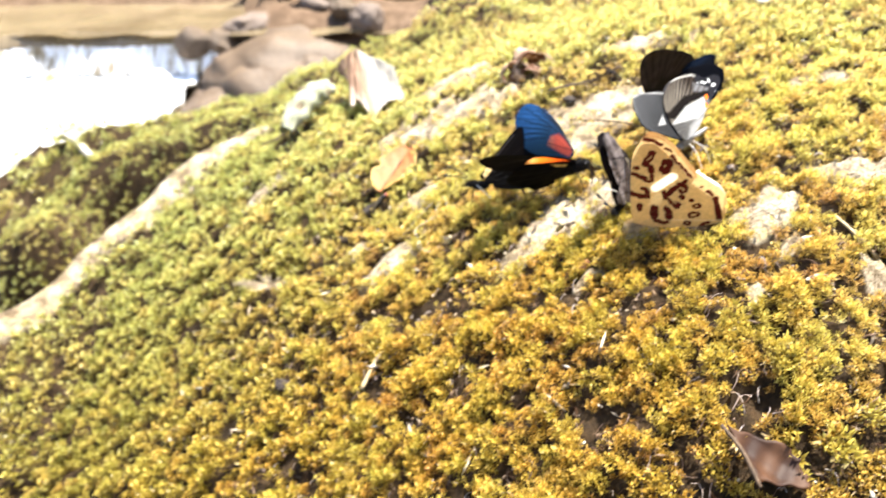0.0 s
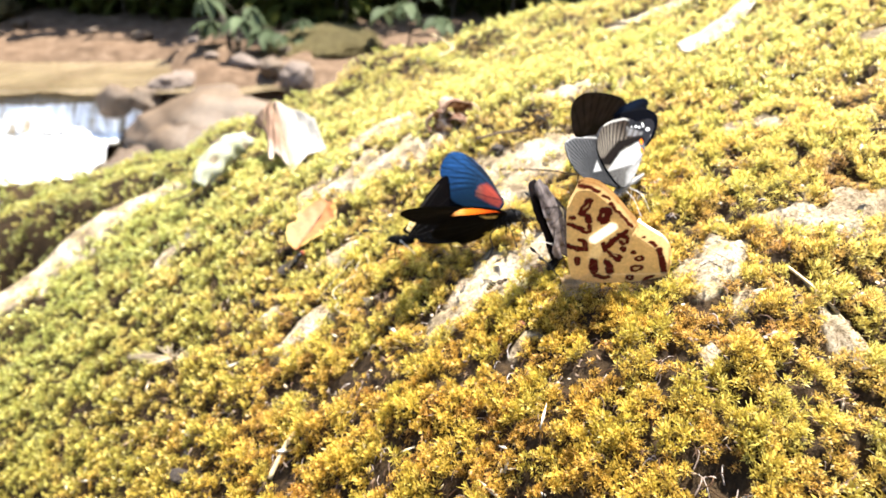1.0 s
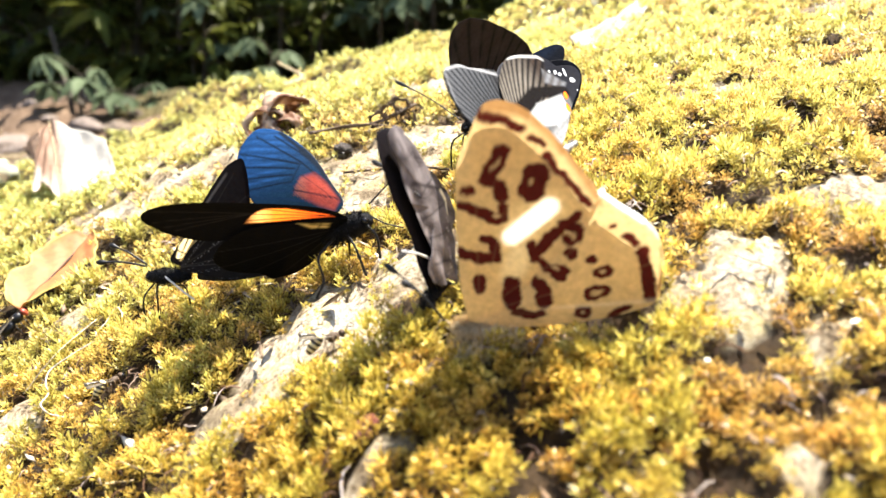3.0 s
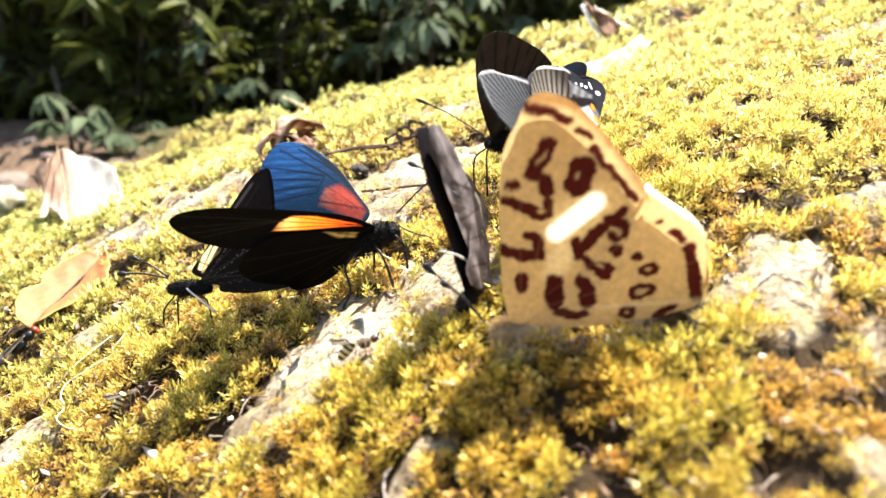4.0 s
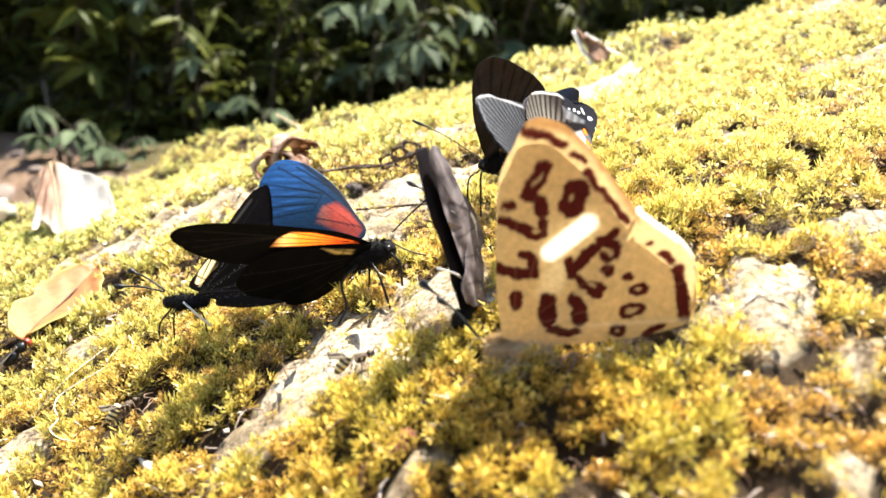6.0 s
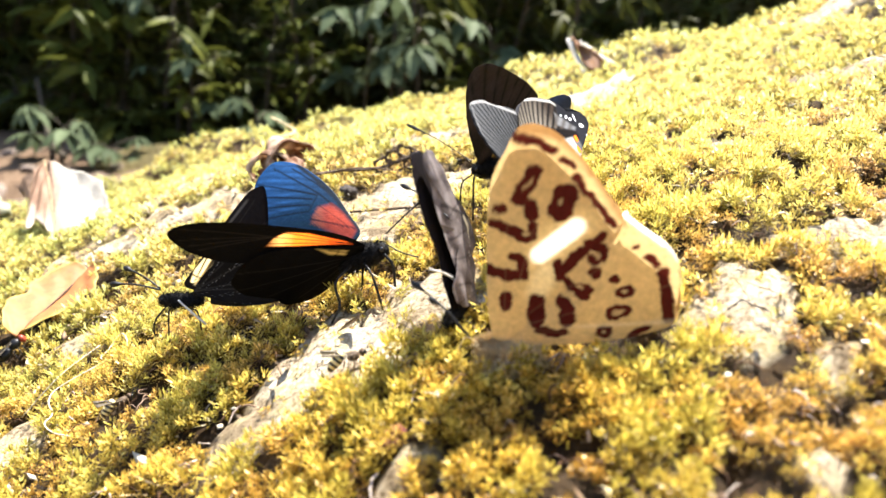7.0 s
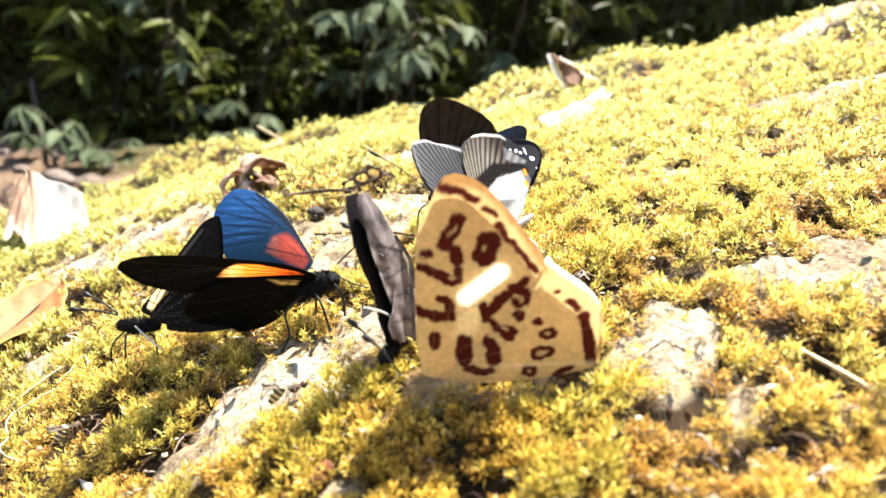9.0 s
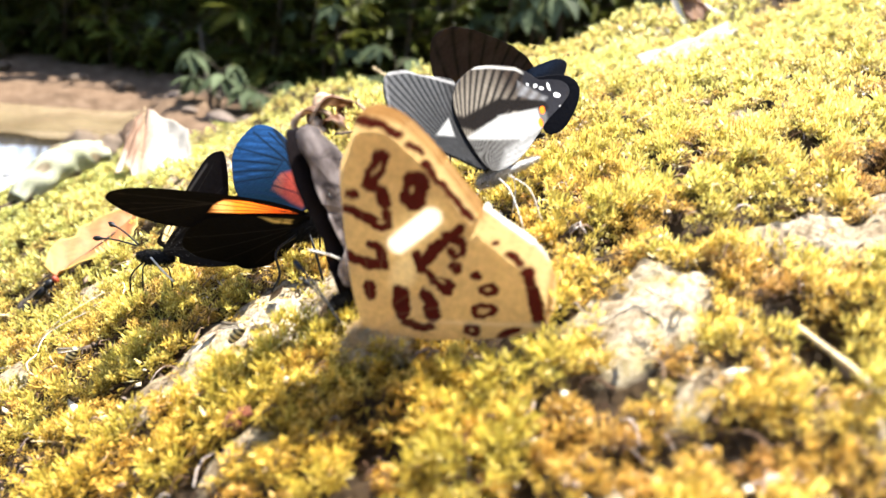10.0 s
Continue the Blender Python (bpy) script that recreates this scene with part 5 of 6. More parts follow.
def mate_low_tint(x, y):
    """Black with rows of tiny white scales along the veins."""
    c = flat_tint(x, (0.010, 0.009, 0.009))
    ray = np.arctan2(y + 1.0, x - 1.0)
    row = (0.5 + 0.5 * np.cos(ray * 26 + 0.5 * np.sin(x * 3))) ** 4 * (0.5 + 0.5 * np.sin(x * 7.3 + 2 * np.sin(y * 5.1))) ** 3 * (0.5 + 0.5 * np.sin(y * 9.7 + 3 * np.sin(x * 2.3)))
    c = lay(c, np.clip(row * 1.6 - 0.3, 0, 1) * 0.7, (0.26, 0.25, 0.245))
    return lay(c, veins_from(x, y, (1.5, 1.0), ((25, 8), (22, 4.5), (14, 9.6), (9, 9.0))) * 0.6, (0.05, 0.045, 0.042))


def mate_butterfly():
    at = np.array((0.0527, 0.3197, 0.9077))
    e1, e2 = (0.914, -0.406, 0.0), (0.0, 0.0, 1.0)
    ob = thing("butterfly", (0.0540, 0.3190, 0.8930), "black butterfly with pale wing windows, paired tail to tail", "butterfly", "butterflies on the boulder")
    out = [(-1.4, 1.6), (0.6, 5.8), (2.8, 9.1), (6.2, 14.8), (9.8, 20.5), (13.0, 25.0), (15.1, 27.2), (17.6, 27.4), (18.6, 18.0), (17.0, 6.0), (12.0, 1.2), (6.0, 0.4)]
    nrm = np.array((0.406, 0.914, 0.0))
    wing("forewing", ob, at, e1, e2, out, mate_tint, WING_FLAME, cup=0.4, single=True)
    wing("forewing", ob, at + nrm * 0.0020, e1, e2, out, mate_tint, WING_FLAME, cup=0.4, single=True)
    low = [(1.4, 0.4), (3.4, 4.7), (7.9, 9.3), (12.9, 10.2), (21.6, 9.3), (26.7, 6.4), (25.0, 2.2), (17.6, -0.4), (10.4, -0.7), (5.2, -0.2)]
    wing("hindwing", ob, at - nrm * 0.0012, e1, e2, low, mate_low_tint, WING_DARK, cup=-0.5, n=150, rings=40, ripple=0.08, label="black hindwing flecked with white scales")
    body(ob, (0.0452, 0.3232, 0.9048), (0.0725, 0.3115, 0.9080), 0.0038, FUR_BLACK, seed=9, hair=0.0011, thorax=0.38)
    legs(ob, [[(0.0485, 0.3210, 0.9035), (0.0478, 0.3190, 0.9025), (0.0480, 0.3180, 0.8935)], [(0.0470, 0.3215, 0.9035), (0.0445, 0.3195, 0.9000), (0.0450, 0.3185, 0.8925)],
              [(0.0520, 0.3205, 0.9030), (0.0545, 0.3185, 0.9030), (0.0560, 0.3175, 0.8950)]], 0.00022, CHITIN)
    legs(ob, [[(0.0500, 0.3190, 0.9060), (0.0535, 0.3165, 0.9035), (0.0565, 0.3155, 0.9010)]], 0.00024, CHITIN_WHITE, "pale silvery foreleg")
    antenna(ob, (0.0455, 0.3230, 0.9075), (0.0340, 0.3245, 0.9085), CHITIN, 0.00024, 0.0007, sag=0.0006)
    antenna(ob, (0.0455, 0.3240, 0.9075), (0.0365, 0.3290, 0.9115), CHITIN, 0.00024, 0.0007, sag=0.0006)


def striped_fore_tint(x, y):
    """Silver-grey, brightest at the outer edge, with dark combing, a white bar low down and a pale rim."""
    reach = np.clip((np.hypot(x - 4.0, y - 2.0) - 8) / 14, 0, 1)
    c = lay(flat_tint(x, (0.034, 0.034, 0.035)), reach, (0.092, 0.093, 0.097))
    turn = np.arctan2(y + 3.0, x - 2.0)
    comb = 0.5 + 0.5 * np.cos(turn * 88 + 0.25 * np.sin(x * 0.9))
    c = lay(c, comb ** 1.6 * 0.98, (0.005, 0.006, 0.007))
    c = lay(c, np.clip((11 - x + 0.5 * (y - 14)) / 3.5, 0, 1) * 0.75, (0.012, 0.011, 0.011))
    c = lay(c, inside(x, y, ((12.6, 3.2), (8.4, 5.0), (9.8, 8.6)), 0.6), (0.34, 0.34, 0.33))
    rim = stroke(x, y, 24.4, 11.7, 20.1, 14.9, 0.24, 0.4) + stroke(x, y, 20.1, 14.9, 13.9, 16.9, 0.30, 0.4) + stroke(x, y, 13.9, 16.9, 8.6, 18.4, 0.30, 0.4) + 0.4 * stroke(x, y, 24.7, 11.0, 23.3, 3.8, 0.2, 0.4)
    return lay(c, np.clip(rim, 0, 1), (0.30, 0.295, 0.29))


def striped_hind_tint(x, y):
    """Fawn with dark combing, a brown and a white band, a grey combed root, white dots and orange spots at the tail."""
    inner = np.clip((33.0 + 0.62 * np.minimum(x, 0) - 0.9 * np.maximum(x, 0) - y) / 11, 0, 1)
    c = lay(flat_tint(x, (0.034, 0.024, 0.018)), inner, (0.150, 0.130, 0.105))
    turn = np.arctan2(y + 4.0, x - 6.0)
    comb = 0.5 + 0.5 * np.cos(turn * 100 + 0.2 * np.sin(x * 1.1))
    c = lay(c, comb ** 1.5 * 0.98, (0.005, 0.004, 0.004))
    c = lay(c, np.clip(stroke(x, y, 4.2, 24.9, -0.2, 27.9, 0.42, 0.4) + stroke(x, y, -0.2, 27.9, -8.6, 32.2, 0.36, 0.4) + stroke(x, y, -8.6, 32.2, -14.8, 32.6, 0.36, 0.4), 0, 1), (0.34, 0.33, 0.31))
    tail = np.maximum(inside(x, y, ((-11.5, 38.0), (-10.6, 29.2), (-30.0, 29.0), (-28.0, 40.0)), 1.0), inside(x, y, ((-14.6, 29.5), (-15.6, 22.0), (-15.0, 17.0), (-32.0, 29.0), (-28.0, 32.0)), 0.8))
    c = lay(c, tail, (0.012, 0.012, 0.015))
    c = lay(c, inside(x, y, ((-9.5, 29.0), (-13.5, 29.3), (-18.5, 29.4), (-16.6, 26.6), (-9.0, 25.0)), 1.0) * (0.35 + 0.65 * comb), (0.15, 0.15, 0.155))
    band = np.maximum(stroke(x, y, 10.3, 7.5, 4.6, 9.6, 1.5, 0.9), np.maximum(stroke(x, y, 4.6, 9.8, -4.6, 19.6, 1.9, 0.9), stroke(x, y, -4.6, 19.8, -17.0, 26.2, 1.5, 0.8)))
    c = lay(c, band, (0.006, 0.0045, 0.004))
    low = np.clip(((9.8 - 0.86 * x) - y) / 0.8, 0, 1) * (1 - np.clip((-x - 17) / 1.0, 0, 1))
    c = lay(c, low * (1 - band), (0.085, 0.082, 0.078))
    c = lay(c, low * (1 - band) * comb ** 1.5 * np.clip((x + 6) / 6, 0, 1) * 0.9, (0.008, 0.007, 0.006))
    white = np.maximum(inside(x, y, ((6.2, 4.9), (-3.4, 15.9), (-9.0, 12.5), (-2.6, 9.3)), 0.7), inside(x, y, ((-3.2, 15.9), (-15.0, 24.2), (-15.4, 18.6), (-9.0, 12.0)), 0.8))
    c = lay(c, white, (0.32, 0.32, 0.31))
    c = lay(c, inside(x, y, ((-15.0, 18.8), (-9.0, 12.2), (-5.0, 8.5), (-2.0, 0.5), (-5.0, 2.0), (-11.0, 9.0)), 1.5) * (0.55 + 0.3 * comb), (0.26, 0.258, 0.25))
    for sx, sy, size, lean in ((-12.4, 29.8, 0.5, 50), (-14.8, 30.7, 0.9, 40), (-16.8, 31.2, 0.9, 60), (-19.2, 33.0, 1.1, -20), (-21.8, 31.8, 1.3, 60), (-22.4, 28.6, 0.5, 40)):
        c = lay(c, blob(x, y, sx, sy, 0.45 * size, 0.95 * size, lean), (0.80, 0.80, 0.80))
    c = lay(c, blob(x, y, -16.4, 24.4, 0.7, 1.4, 20), (0.75, 0.15, 0.01))
    return lay(c, blob(x, y, -15.3, 20.0, 0.7, 1.4, 10), (0.75, 0.15, 0.01))


def striped_butterfly():
    at = np.array((0.1280, 0.2770, 0.9432))
    e1, e2 = (-0.869, -0.324, 0.374), (0.0, 0.756, 0.654)
    nrm = np.array((0.495, -0.568, 0.657))
    ob = thing("butterfly", (0.1290, 0.2770, 0.9300), "grey and white butterfly with combed bands and orange tail spots", "butterfly", "butterflies on the boulder")
    fore = [(0.3, 0.1), (9.6, -0.4), (17.0, -0.6), (21.0, 0.8), (23.3, 3.6), (24.6, 7.0), (24.8, 10.0), (24.2, 12.0), (22.4, 13.7), (20.0, 15.2), (17.2, 15.8), (13.9, 17.2), (10.5, 18.7), (8.2, 18.6), (6.8, 11.2), (3.6, 5.0)]
    hind = [(0.3, 0.1), (5.5, 4.7), (8.8, 10.6), (8.8, 16.0), (6.2, 21.8), (3.4, 25.4), (-0.2, 28.2), (-4.9, 31.0), (-8.6, 32.6), (-12.6, 33.4), (-15.6, 33.0), (-18.8, 34.8), (-23.2, 37.0), (-25.7, 36.9), (-26.0, 34.4), (-22.4, 28.6), (-17.6, 22.0), (-14.4, 16.6), (-9.7, 9.0), (-4.6, 3.0)]
    dark = lambda x, y: flat_tint(x, (0.03, 0.03, 0.035))
    wing("forewing", ob, at - nrm * 0.0008, e1, e2, fore, dark, WING_DARK, striped_fore_tint, cup=0.4, n=150)
    wing("forewing", ob, at - nrm * 0.0004, e1, e2, fore, striped_fore_tint, WING_STRIPE, cup=0.4, n=150)
    wing("hindwing", ob, at, e1, e2, hind, striped_hind_tint, WING_STRIPE, cup=0.6, n=260, rings=64, label="fawn hindwing with brown and white bands")
    wing("hindwing", ob, at - nrm * 0.0014, e1, e2, hind, dark, WING_DARK, cup=0.6, n=120)
    body(ob, (0.1255, 0.2765, 0.9405), (0.1400, 0.2880, 0.9445), 0.0026, FUR_GREY, seed=11, hair=0.0012)
    legs(ob, [[(0.1300, 0.2780, 0.9415), (0.1320, 0.2745, 0.9395), (0.1345, 0.2710, 0.9335)], [(0.1320, 0.2800, 0.9420), (0.1360, 0.2770, 0.9400), (0.1390, 0.2755, 0.9340)],
              [(0.1280, 0.2780, 0.9415), (0.1255, 0.2775, 0.9370), (0.1250, 0.2785, 0.9290)], [(0.1330, 0.2830, 0.9420), (0.1350, 0.2860, 0.9380), (0.1355, 0.2880, 0.9320)]], 0.00015, CHITIN_WHITE, "white scaly leg")


def black_wing_tint(x, y):
    c = flat_tint(x, (0.017, 0.013, 0.012))
    ray = 0.5 + 0.5 * np.cos(np.arctan2(y + 3, x + 1) * 40 + 0.3 * np.sin(y * 0.3))
    c = lay(c, (1 - ray ** 6) * np.clip((np.hypot(x, y) - 10) / 6, 0, 1) * 0.85, (0.040, 0.029, 0.026))
    c = lay(c, np.clip(np.sin(x * 0.55 + y * 0.35) * np.sin(y * 0.5 - x * 0.2), 0, 1) * 0.5, (0.052, 0.040, 0.037))
    c = lay(c, inside(x, y, ((-3.2, 0.6), (-3.6, 3.8), (-6.6, 3.0), (-8.2, 0.2), (-6.2, -1.0)), 0.6), (0.62, 0.34, 0.07))
    return lay(c, np.maximum(stroke(x, y, -2.0, 0.4, -7.0, 3.2, 0.3, 0.3), stroke(x, y, -5.4, 3.8, -5.6, -1.0, 0.25, 0.3)), BLACK)


tip_back = Matrix.Rotation(radians(-8), 3, Vector((1.0, -0.12, 0.13)).normalized())
RAISED = tuple(tip_back @ Vector(q) for q in ((-0.834, -0.490, -0.253), (0.2, -0.333, 0.861)))


def black_butterfly():
    at = np.array((0.1292, 0.3290, 0.9420))
    ob = thing("butterfly", (0.1290, 0.3320, 0.9270), "black butterfly with raised veined wings and dark blue lobes", "butterfly", "butterflies on the boulder")
    out = [(0.3, -0.5), (4.6, 3.6), (10.8, 12.8), (13.9, 19.4), (15.4, 24.2), (15.5, 27.6), (13.6, 29.8), (9.8, 30.4), (3.8, 29.0), (-3.2, 26.2), (-10.9, 22.6), (-17.8, 17.6), (-22.6, 10.2), (-19.6, -0.6), (-7.6, -2.0)]
    wing("forewing", ob, at, *RAISED, out, black_wing_tint, WING_DARK, cup=0.6, n=240, rings=64, ragged=0.004)
    e1, e2 = (0.934, -0.311, 0.175), (0.0, 0.490, 0.872)
    lobe = [(-12.0, 3.0), (-9.6, 4.6), (-5.2, 6.8), (-0.8, 8.4), (2.0, 8.8), (3.8, 7.6), (3.6, 5.2), (2.0, 2.6), (-4.7, 1.0)]
    dark = [(-14.0, -1.0), (-8.5, 3.4), (-2.4, 4.4), (2.6, 4.4), (6.0, 2.2), (6.8, -1.6), (5.0, -7.0), (2.0, -11.0), (-1.7, -11.2), (-3.9, -5.7), (-9.0, -4.0)]
    blue = lambda x, y: lay(flat_tint(x, (0.003, 0.004, 0.007)), np.clip(blob(x, y, -3, 7, 6, 2.5, 30, 0.9), 0, 1) * 0.8, (0.006, 0.014, 0.030))
    wing("hindwing", ob, (0.150, 0.327, 0.955), e1, e2, lobe, blue, WING_SHINE, n=100, label="dark blue hindwing lobe")
    wing("hindwing", ob, (0.150, 0.3255, 0.955), e1, e2, dark, lambda x, y: flat_tint(x, (0.005, 0.0055, 0.008)), WING_DARK, n=100, label="black hindwing lobe")
    body(ob, (0.1262, 0.3300, 0.9403), (0.1500, 0.3270, 0.9435), 0.0052, FUR_BLACK, seed=13, hair=0.0013)
    legs(ob, [[(0.1285, 0.3285, 0.9390), (0.1250, 0.3240, 0.9392), (0.1252, 0.3235, 0.9330), (0.1262, 0.3240, 0.9240)], [(0.1300, 0.3285, 0.9390), (0.1335, 0.3240, 0.9370), (0.1320, 0.3235, 0.9330), (0.1300, 0.3230, 0.9250)],
              [(0.1265, 0.3300, 0.9390), (0.1240, 0.3310, 0.9360), (0.1245, 0.3315, 0.9280)]], 0.00026, CHITIN)
    antenna(ob, (0.1262, 0.3290, 0.9430), (0.1262, 0.3330, 0.9580), CHITIN, 0.00010, 0.0003)
    antenna(ob, (0.1262, 0.3305, 0.9425), (0.1130, 0.3560, 0.9500), CHITIN)


# ---------------- other insects ----------------
STRIPES = tinted("banded_chitin", 0.3, 0.5, 0.0, grain=1500.0)
GLASSY = plain("smoky_insect_wing", (0.30, 0.25, 0.18), 0.2, 800, 0.3, 0.2, 0.0002, 0.6, 0.6)


def skin(x, y, lift=0.0):
    return float(boulder_top(np.array([x]), np.array([y]))[0]) + lift


def wasp(x, y, lift, size, turn, label):
    o = np.array((x, y, skin(x, y, lift)))
    ob = thing("wasp", o, label, "wasp")
    ob.rotation_euler = (0, 0, radians(turn))
    ob.scale = (size, size, size)
    d = np.array((0.86, 0.25, 0.25))
    d /= np.linalg.norm(d)
    mid = np.array((0.0, 0.0, 0.0028))
    v, f = egg(mid + np.array((-0.0022, -0.0006, -0.0003)), (0.55, 0.1, 0.75), 0.0046, 0.0019, -0.2, 14, 40)
    along = (v - mid) @ np.array((0.58, 0.1, 0.8))
    band = (np.sin(along * 6200) > 0.25)[:, None]
    link_mesh("abdomen", v, f, STRIPES, ob, "dark abdomen with cream bands", colors=np.where(band, (0.75, 0.62, 0.30), (0.03, 0.018, 0.01)))
    link_mesh("thorax", *egg(mid + d * 0.0012, d, 0.0026, 0.0018), plain("brown_thorax", (0.07, 0.042, 0.02), 0.7, 900, 0.4), ob)
    hd = link_mesh("head", *egg(mid + d * 0.0030, d, 0.0012, 0.0016), plain("brown_head", (0.08, 0.045, 0.02), 0.7, 900, 0.4), ob)
    link_mesh("eye", *egg(mid + d * 0.0031 + np.array((0.0003, -0.0006, 0.0002)), (0, 1, 0), 0.0006, 0.0008), EYE, hd)
    for k in (-1, 1):
        fn = lambda u, w: np.stack([-0.0062 * u + 0.0012, k * 0.0004 + k * 0.0014 * u * np.sin(w * 3.1) + (-0.0008 * u), 0.0036 + 0.0004 * u + 0.0004 * w * u], -1)
        v, f, _ = sheet(fn, 10, 6, 0.00003)
        link_mesh("wing", v, f, GLASSY, ob)
        link_mesh("antenna", *tube(curve([mid + d * 0.0034, mid + d * 0.0045 + np.array((0, k * 0.0006, 0.0009)), mid + d * 0.0056 + np.array((0, k * 0.0008, 0.0002))], 5), 0.00009, 5), CHITIN, ob)
        for j in range(3):
            a = mid + d * (0.0004 + 0.0007 * j)
            q = np.array((0.0006 * (j - 1), k * 0.0022, 0))
            link_mesh("leg", *tube(curve([a, a + q * 0.6 + np.array((0, 0, 0.0002)), np.array((a[0], a[1], 0.0)) + q], 4), 0.00011, 5), plain("brown_leg", (0.14, 0.08, 0.03), 0.4), ob)


def fly():
    o = np.array((0.0005, 0.3715, skin(0.0005, 0.3715, 0.0042)))
    ob = thing("fly", o, "small dark fly resting beside the orange leaf", "fly")
    ob.rotation_euler = (0, radians(-38), radians(22))
    ob.scale = (1.3, 1.3, 1.3)
    link_mesh("abdomen", *egg((-0.0016, 0, 0.0018), (1, 0.1, 0.1), 0.0042, 0.0024), CHITIN, ob)
    link_mesh("thorax", *egg((0.0014, 0.0004, 0.0022), (1, 0.1, 0.1), 0.0028, 0.0024), CHITIN, ob)
    link_mesh("head", *egg((0.0033, 0.0006, 0.0021), (1, 0, 0), 0.0014, 0.0022), plain("red_fly_eye", (0.34, 0.05, 0.02), 0.4, 600, 0.3), ob, "dull red head")
    for k in (-1, 1):
        fn = lambda u, w: np.stack([0.0012 - 0.0062 * u, k * (0.0005 + 0.0018 * u * np.sin(w * 3.0)), 0.0031 + 0.0003 * w - 0.0006 * u], -1)
        v, f, _ = sheet(fn, 10, 6, 0.00003)
        link_mesh("wing", v, f, GLASSY, ob)
        for j in range(3):
            link_mesh("leg", *tube(curve([(0.0006 + 0.0008 * j, 0.0008 * k, 0.0014), (0.0002 + 0.0012 * j, 0.0022 * k, 0.0016), (0.0012 * j, 0.0030 * k, -0.0004)], 4), 0.00012, 5), CHITIN, ob)


def flier():
    """A pale insect that crosses before the dark forest."""
    ob = thing("flying_insect", (-1.5, 0.9, 1.3), "pale fawn insect in flight before the dark forest", "insect", "flying insects")
    mat = plain("pale_fawn_wing", (0.62, 0.47, 0.36), 0.6, 300, 0.2, through_light=0.4)
    link_mesh("body", *egg((0, 0, 0), (1, 0, 0), 0.036, 0.0034), mat, ob)
    for k in (-1, 1):
        fn = lambda u, w: np.stack([-0.024 + 0.010 * w - 0.020 * u * u, k * 0.016 * u, 0.0035 * u + 0.001 * w], -1)
        v, f, _ = sheet(fn, 8, 6, 0.0002)
        link_mesh("wing", v, f, mat, ob)
    return ob


# ---------------- leaves and litter ----------------
def patch(corners, n, thick, color, bulge, wob, seed, name, mat, parent, edge=0.0, scoop=0.0):
    """A crumpled four-cornered piece of leaf."""
    a, b, c, d = (np.array(q, float) for q in corners)
    nrm = np.cross(b - a, d - a)
    nrm /= np.linalg.norm(nrm)
    r = random.Random(seed)
    ph = [r.uniform(0, 6) for _ in range(6)]

    def fn(u, v):
        v = v * (1 - scoop * np.sin(math.pi * u))
        if edge:
            u = u + edge * np.sin(v * 17 + ph[0]) * (u - 0.5) + edge * 0.6 * np.sin(v * 31 + ph[3]) * (u - 0.5)
            v = v + edge * np.sin(u * 15 + ph[1]) * (v - 0.5)
        u_, v_ = u[..., None], v[..., None]
        p = a * (1 - u_) * (1 - v_) + b * u_ * (1 - v_) + c * u_ * v_ + d * (1 - u_) * v_
        h = bulge * np.sin(math.pi * u) * np.sin(math.pi * v) + wob * (np.sin(u * 9 + ph[2]) * np.sin(v * 7 + ph[3]) + 0.5 * np.sin(u * 19 + v * 13 + ph[4]))
        return p + nrm * h[..., None]
    v, f, cols = sheet(fn, n, n, thick, color)
    return link_mesh(name, v, f, mat, parent, colors=cols)


def tint_mix(a, b, fac):
    return np.array(a) * (1 - fac[..., None]) + np.array(b) * fac[..., None]


def white_leaf():
    o = np.array((-0.020, 0.560, 0.868))
    ob = thing("dry_leaf", o, "large brown leaf folded like a tent on the moss, sunlit half painted white", "leaf")
    L = lambda *q: np.array(q) - o
    top, low, right, upper, left, inner = L(-0.0486, 0.6326, 0.8962), L(-0.0189, 0.5170, 0.8653), L(0.0015, 0.5585, 0.8720), L(-0.0095, 0.5867, 0.8925), L(-0.0640, 0.6300, 0.8790), L(-0.0397, 0.5473, 0.8713)
    blot = lambda u, v: 0.5 + 0.22 * np.sin(u * 7 + 3 * v) + 0.16 * np.sin(u * 17 - v * 11) + 0.12 * np.sin(v * 23 + u * 5)
    # Sun glare is painted white on the right half, shade browner on the left.
    white = lambda u, v: tint_mix((0.30, 0.20, 0.14), (0.52, 0.48, 0.41), np.clip(u * 3.4 + blot(u, v) * 0.3 - 0.3, 0, 1))
    tan = lambda u, v: tint_mix(tint_mix((0.18, 0.10, 0.058), (0.32, 0.20, 0.13), blot(u, v)).reshape(*u.shape, 3), (0.60, 0.50, 0.40), np.clip(v * 3.6 - 2.7 + 0.3 * np.sin(u * 9), 0, 1))
    brown = lambda u, v: tint_mix((0.06, 0.035, 0.02), (0.15, 0.095, 0.06), blot(u, v))
    side = left * 0.38 + top * 0.62
    patch((top * 0.9 + upper * 0.1, upper, right, low), 34, 0.0005, white, 0.0025, 0.0009, 1, "blade", LEAF_DRY, ob, 0.02, 0.22)
    patch((side, top * 0.9 + upper * 0.1, low * 0.97 + right * 0.03 + np.array((0, -0.0004, 0)), inner), 34, 0.0005, tan, -0.003, 0.0008, 2, "blade", LEAF_DRY, ob, 0.02, 0.20)
    patch((left, side, inner * 0.6 + side * 0.4, left + np.array((0.010, -0.02, -0.004))), 20, 0.0005, brown, -0.003, 0.0008, 3, "blade", LEAF_DRY, ob, 0.08, 0.25)
    mid = curve([top, (top + low) / 2 + np.array((0.001, -0.002, 0.0015)), low], 8)
    link_mesh("midrib", *tube(mid, np.linspace(0.00022, 0.00014, len(mid)), 6), STRAW, ob)


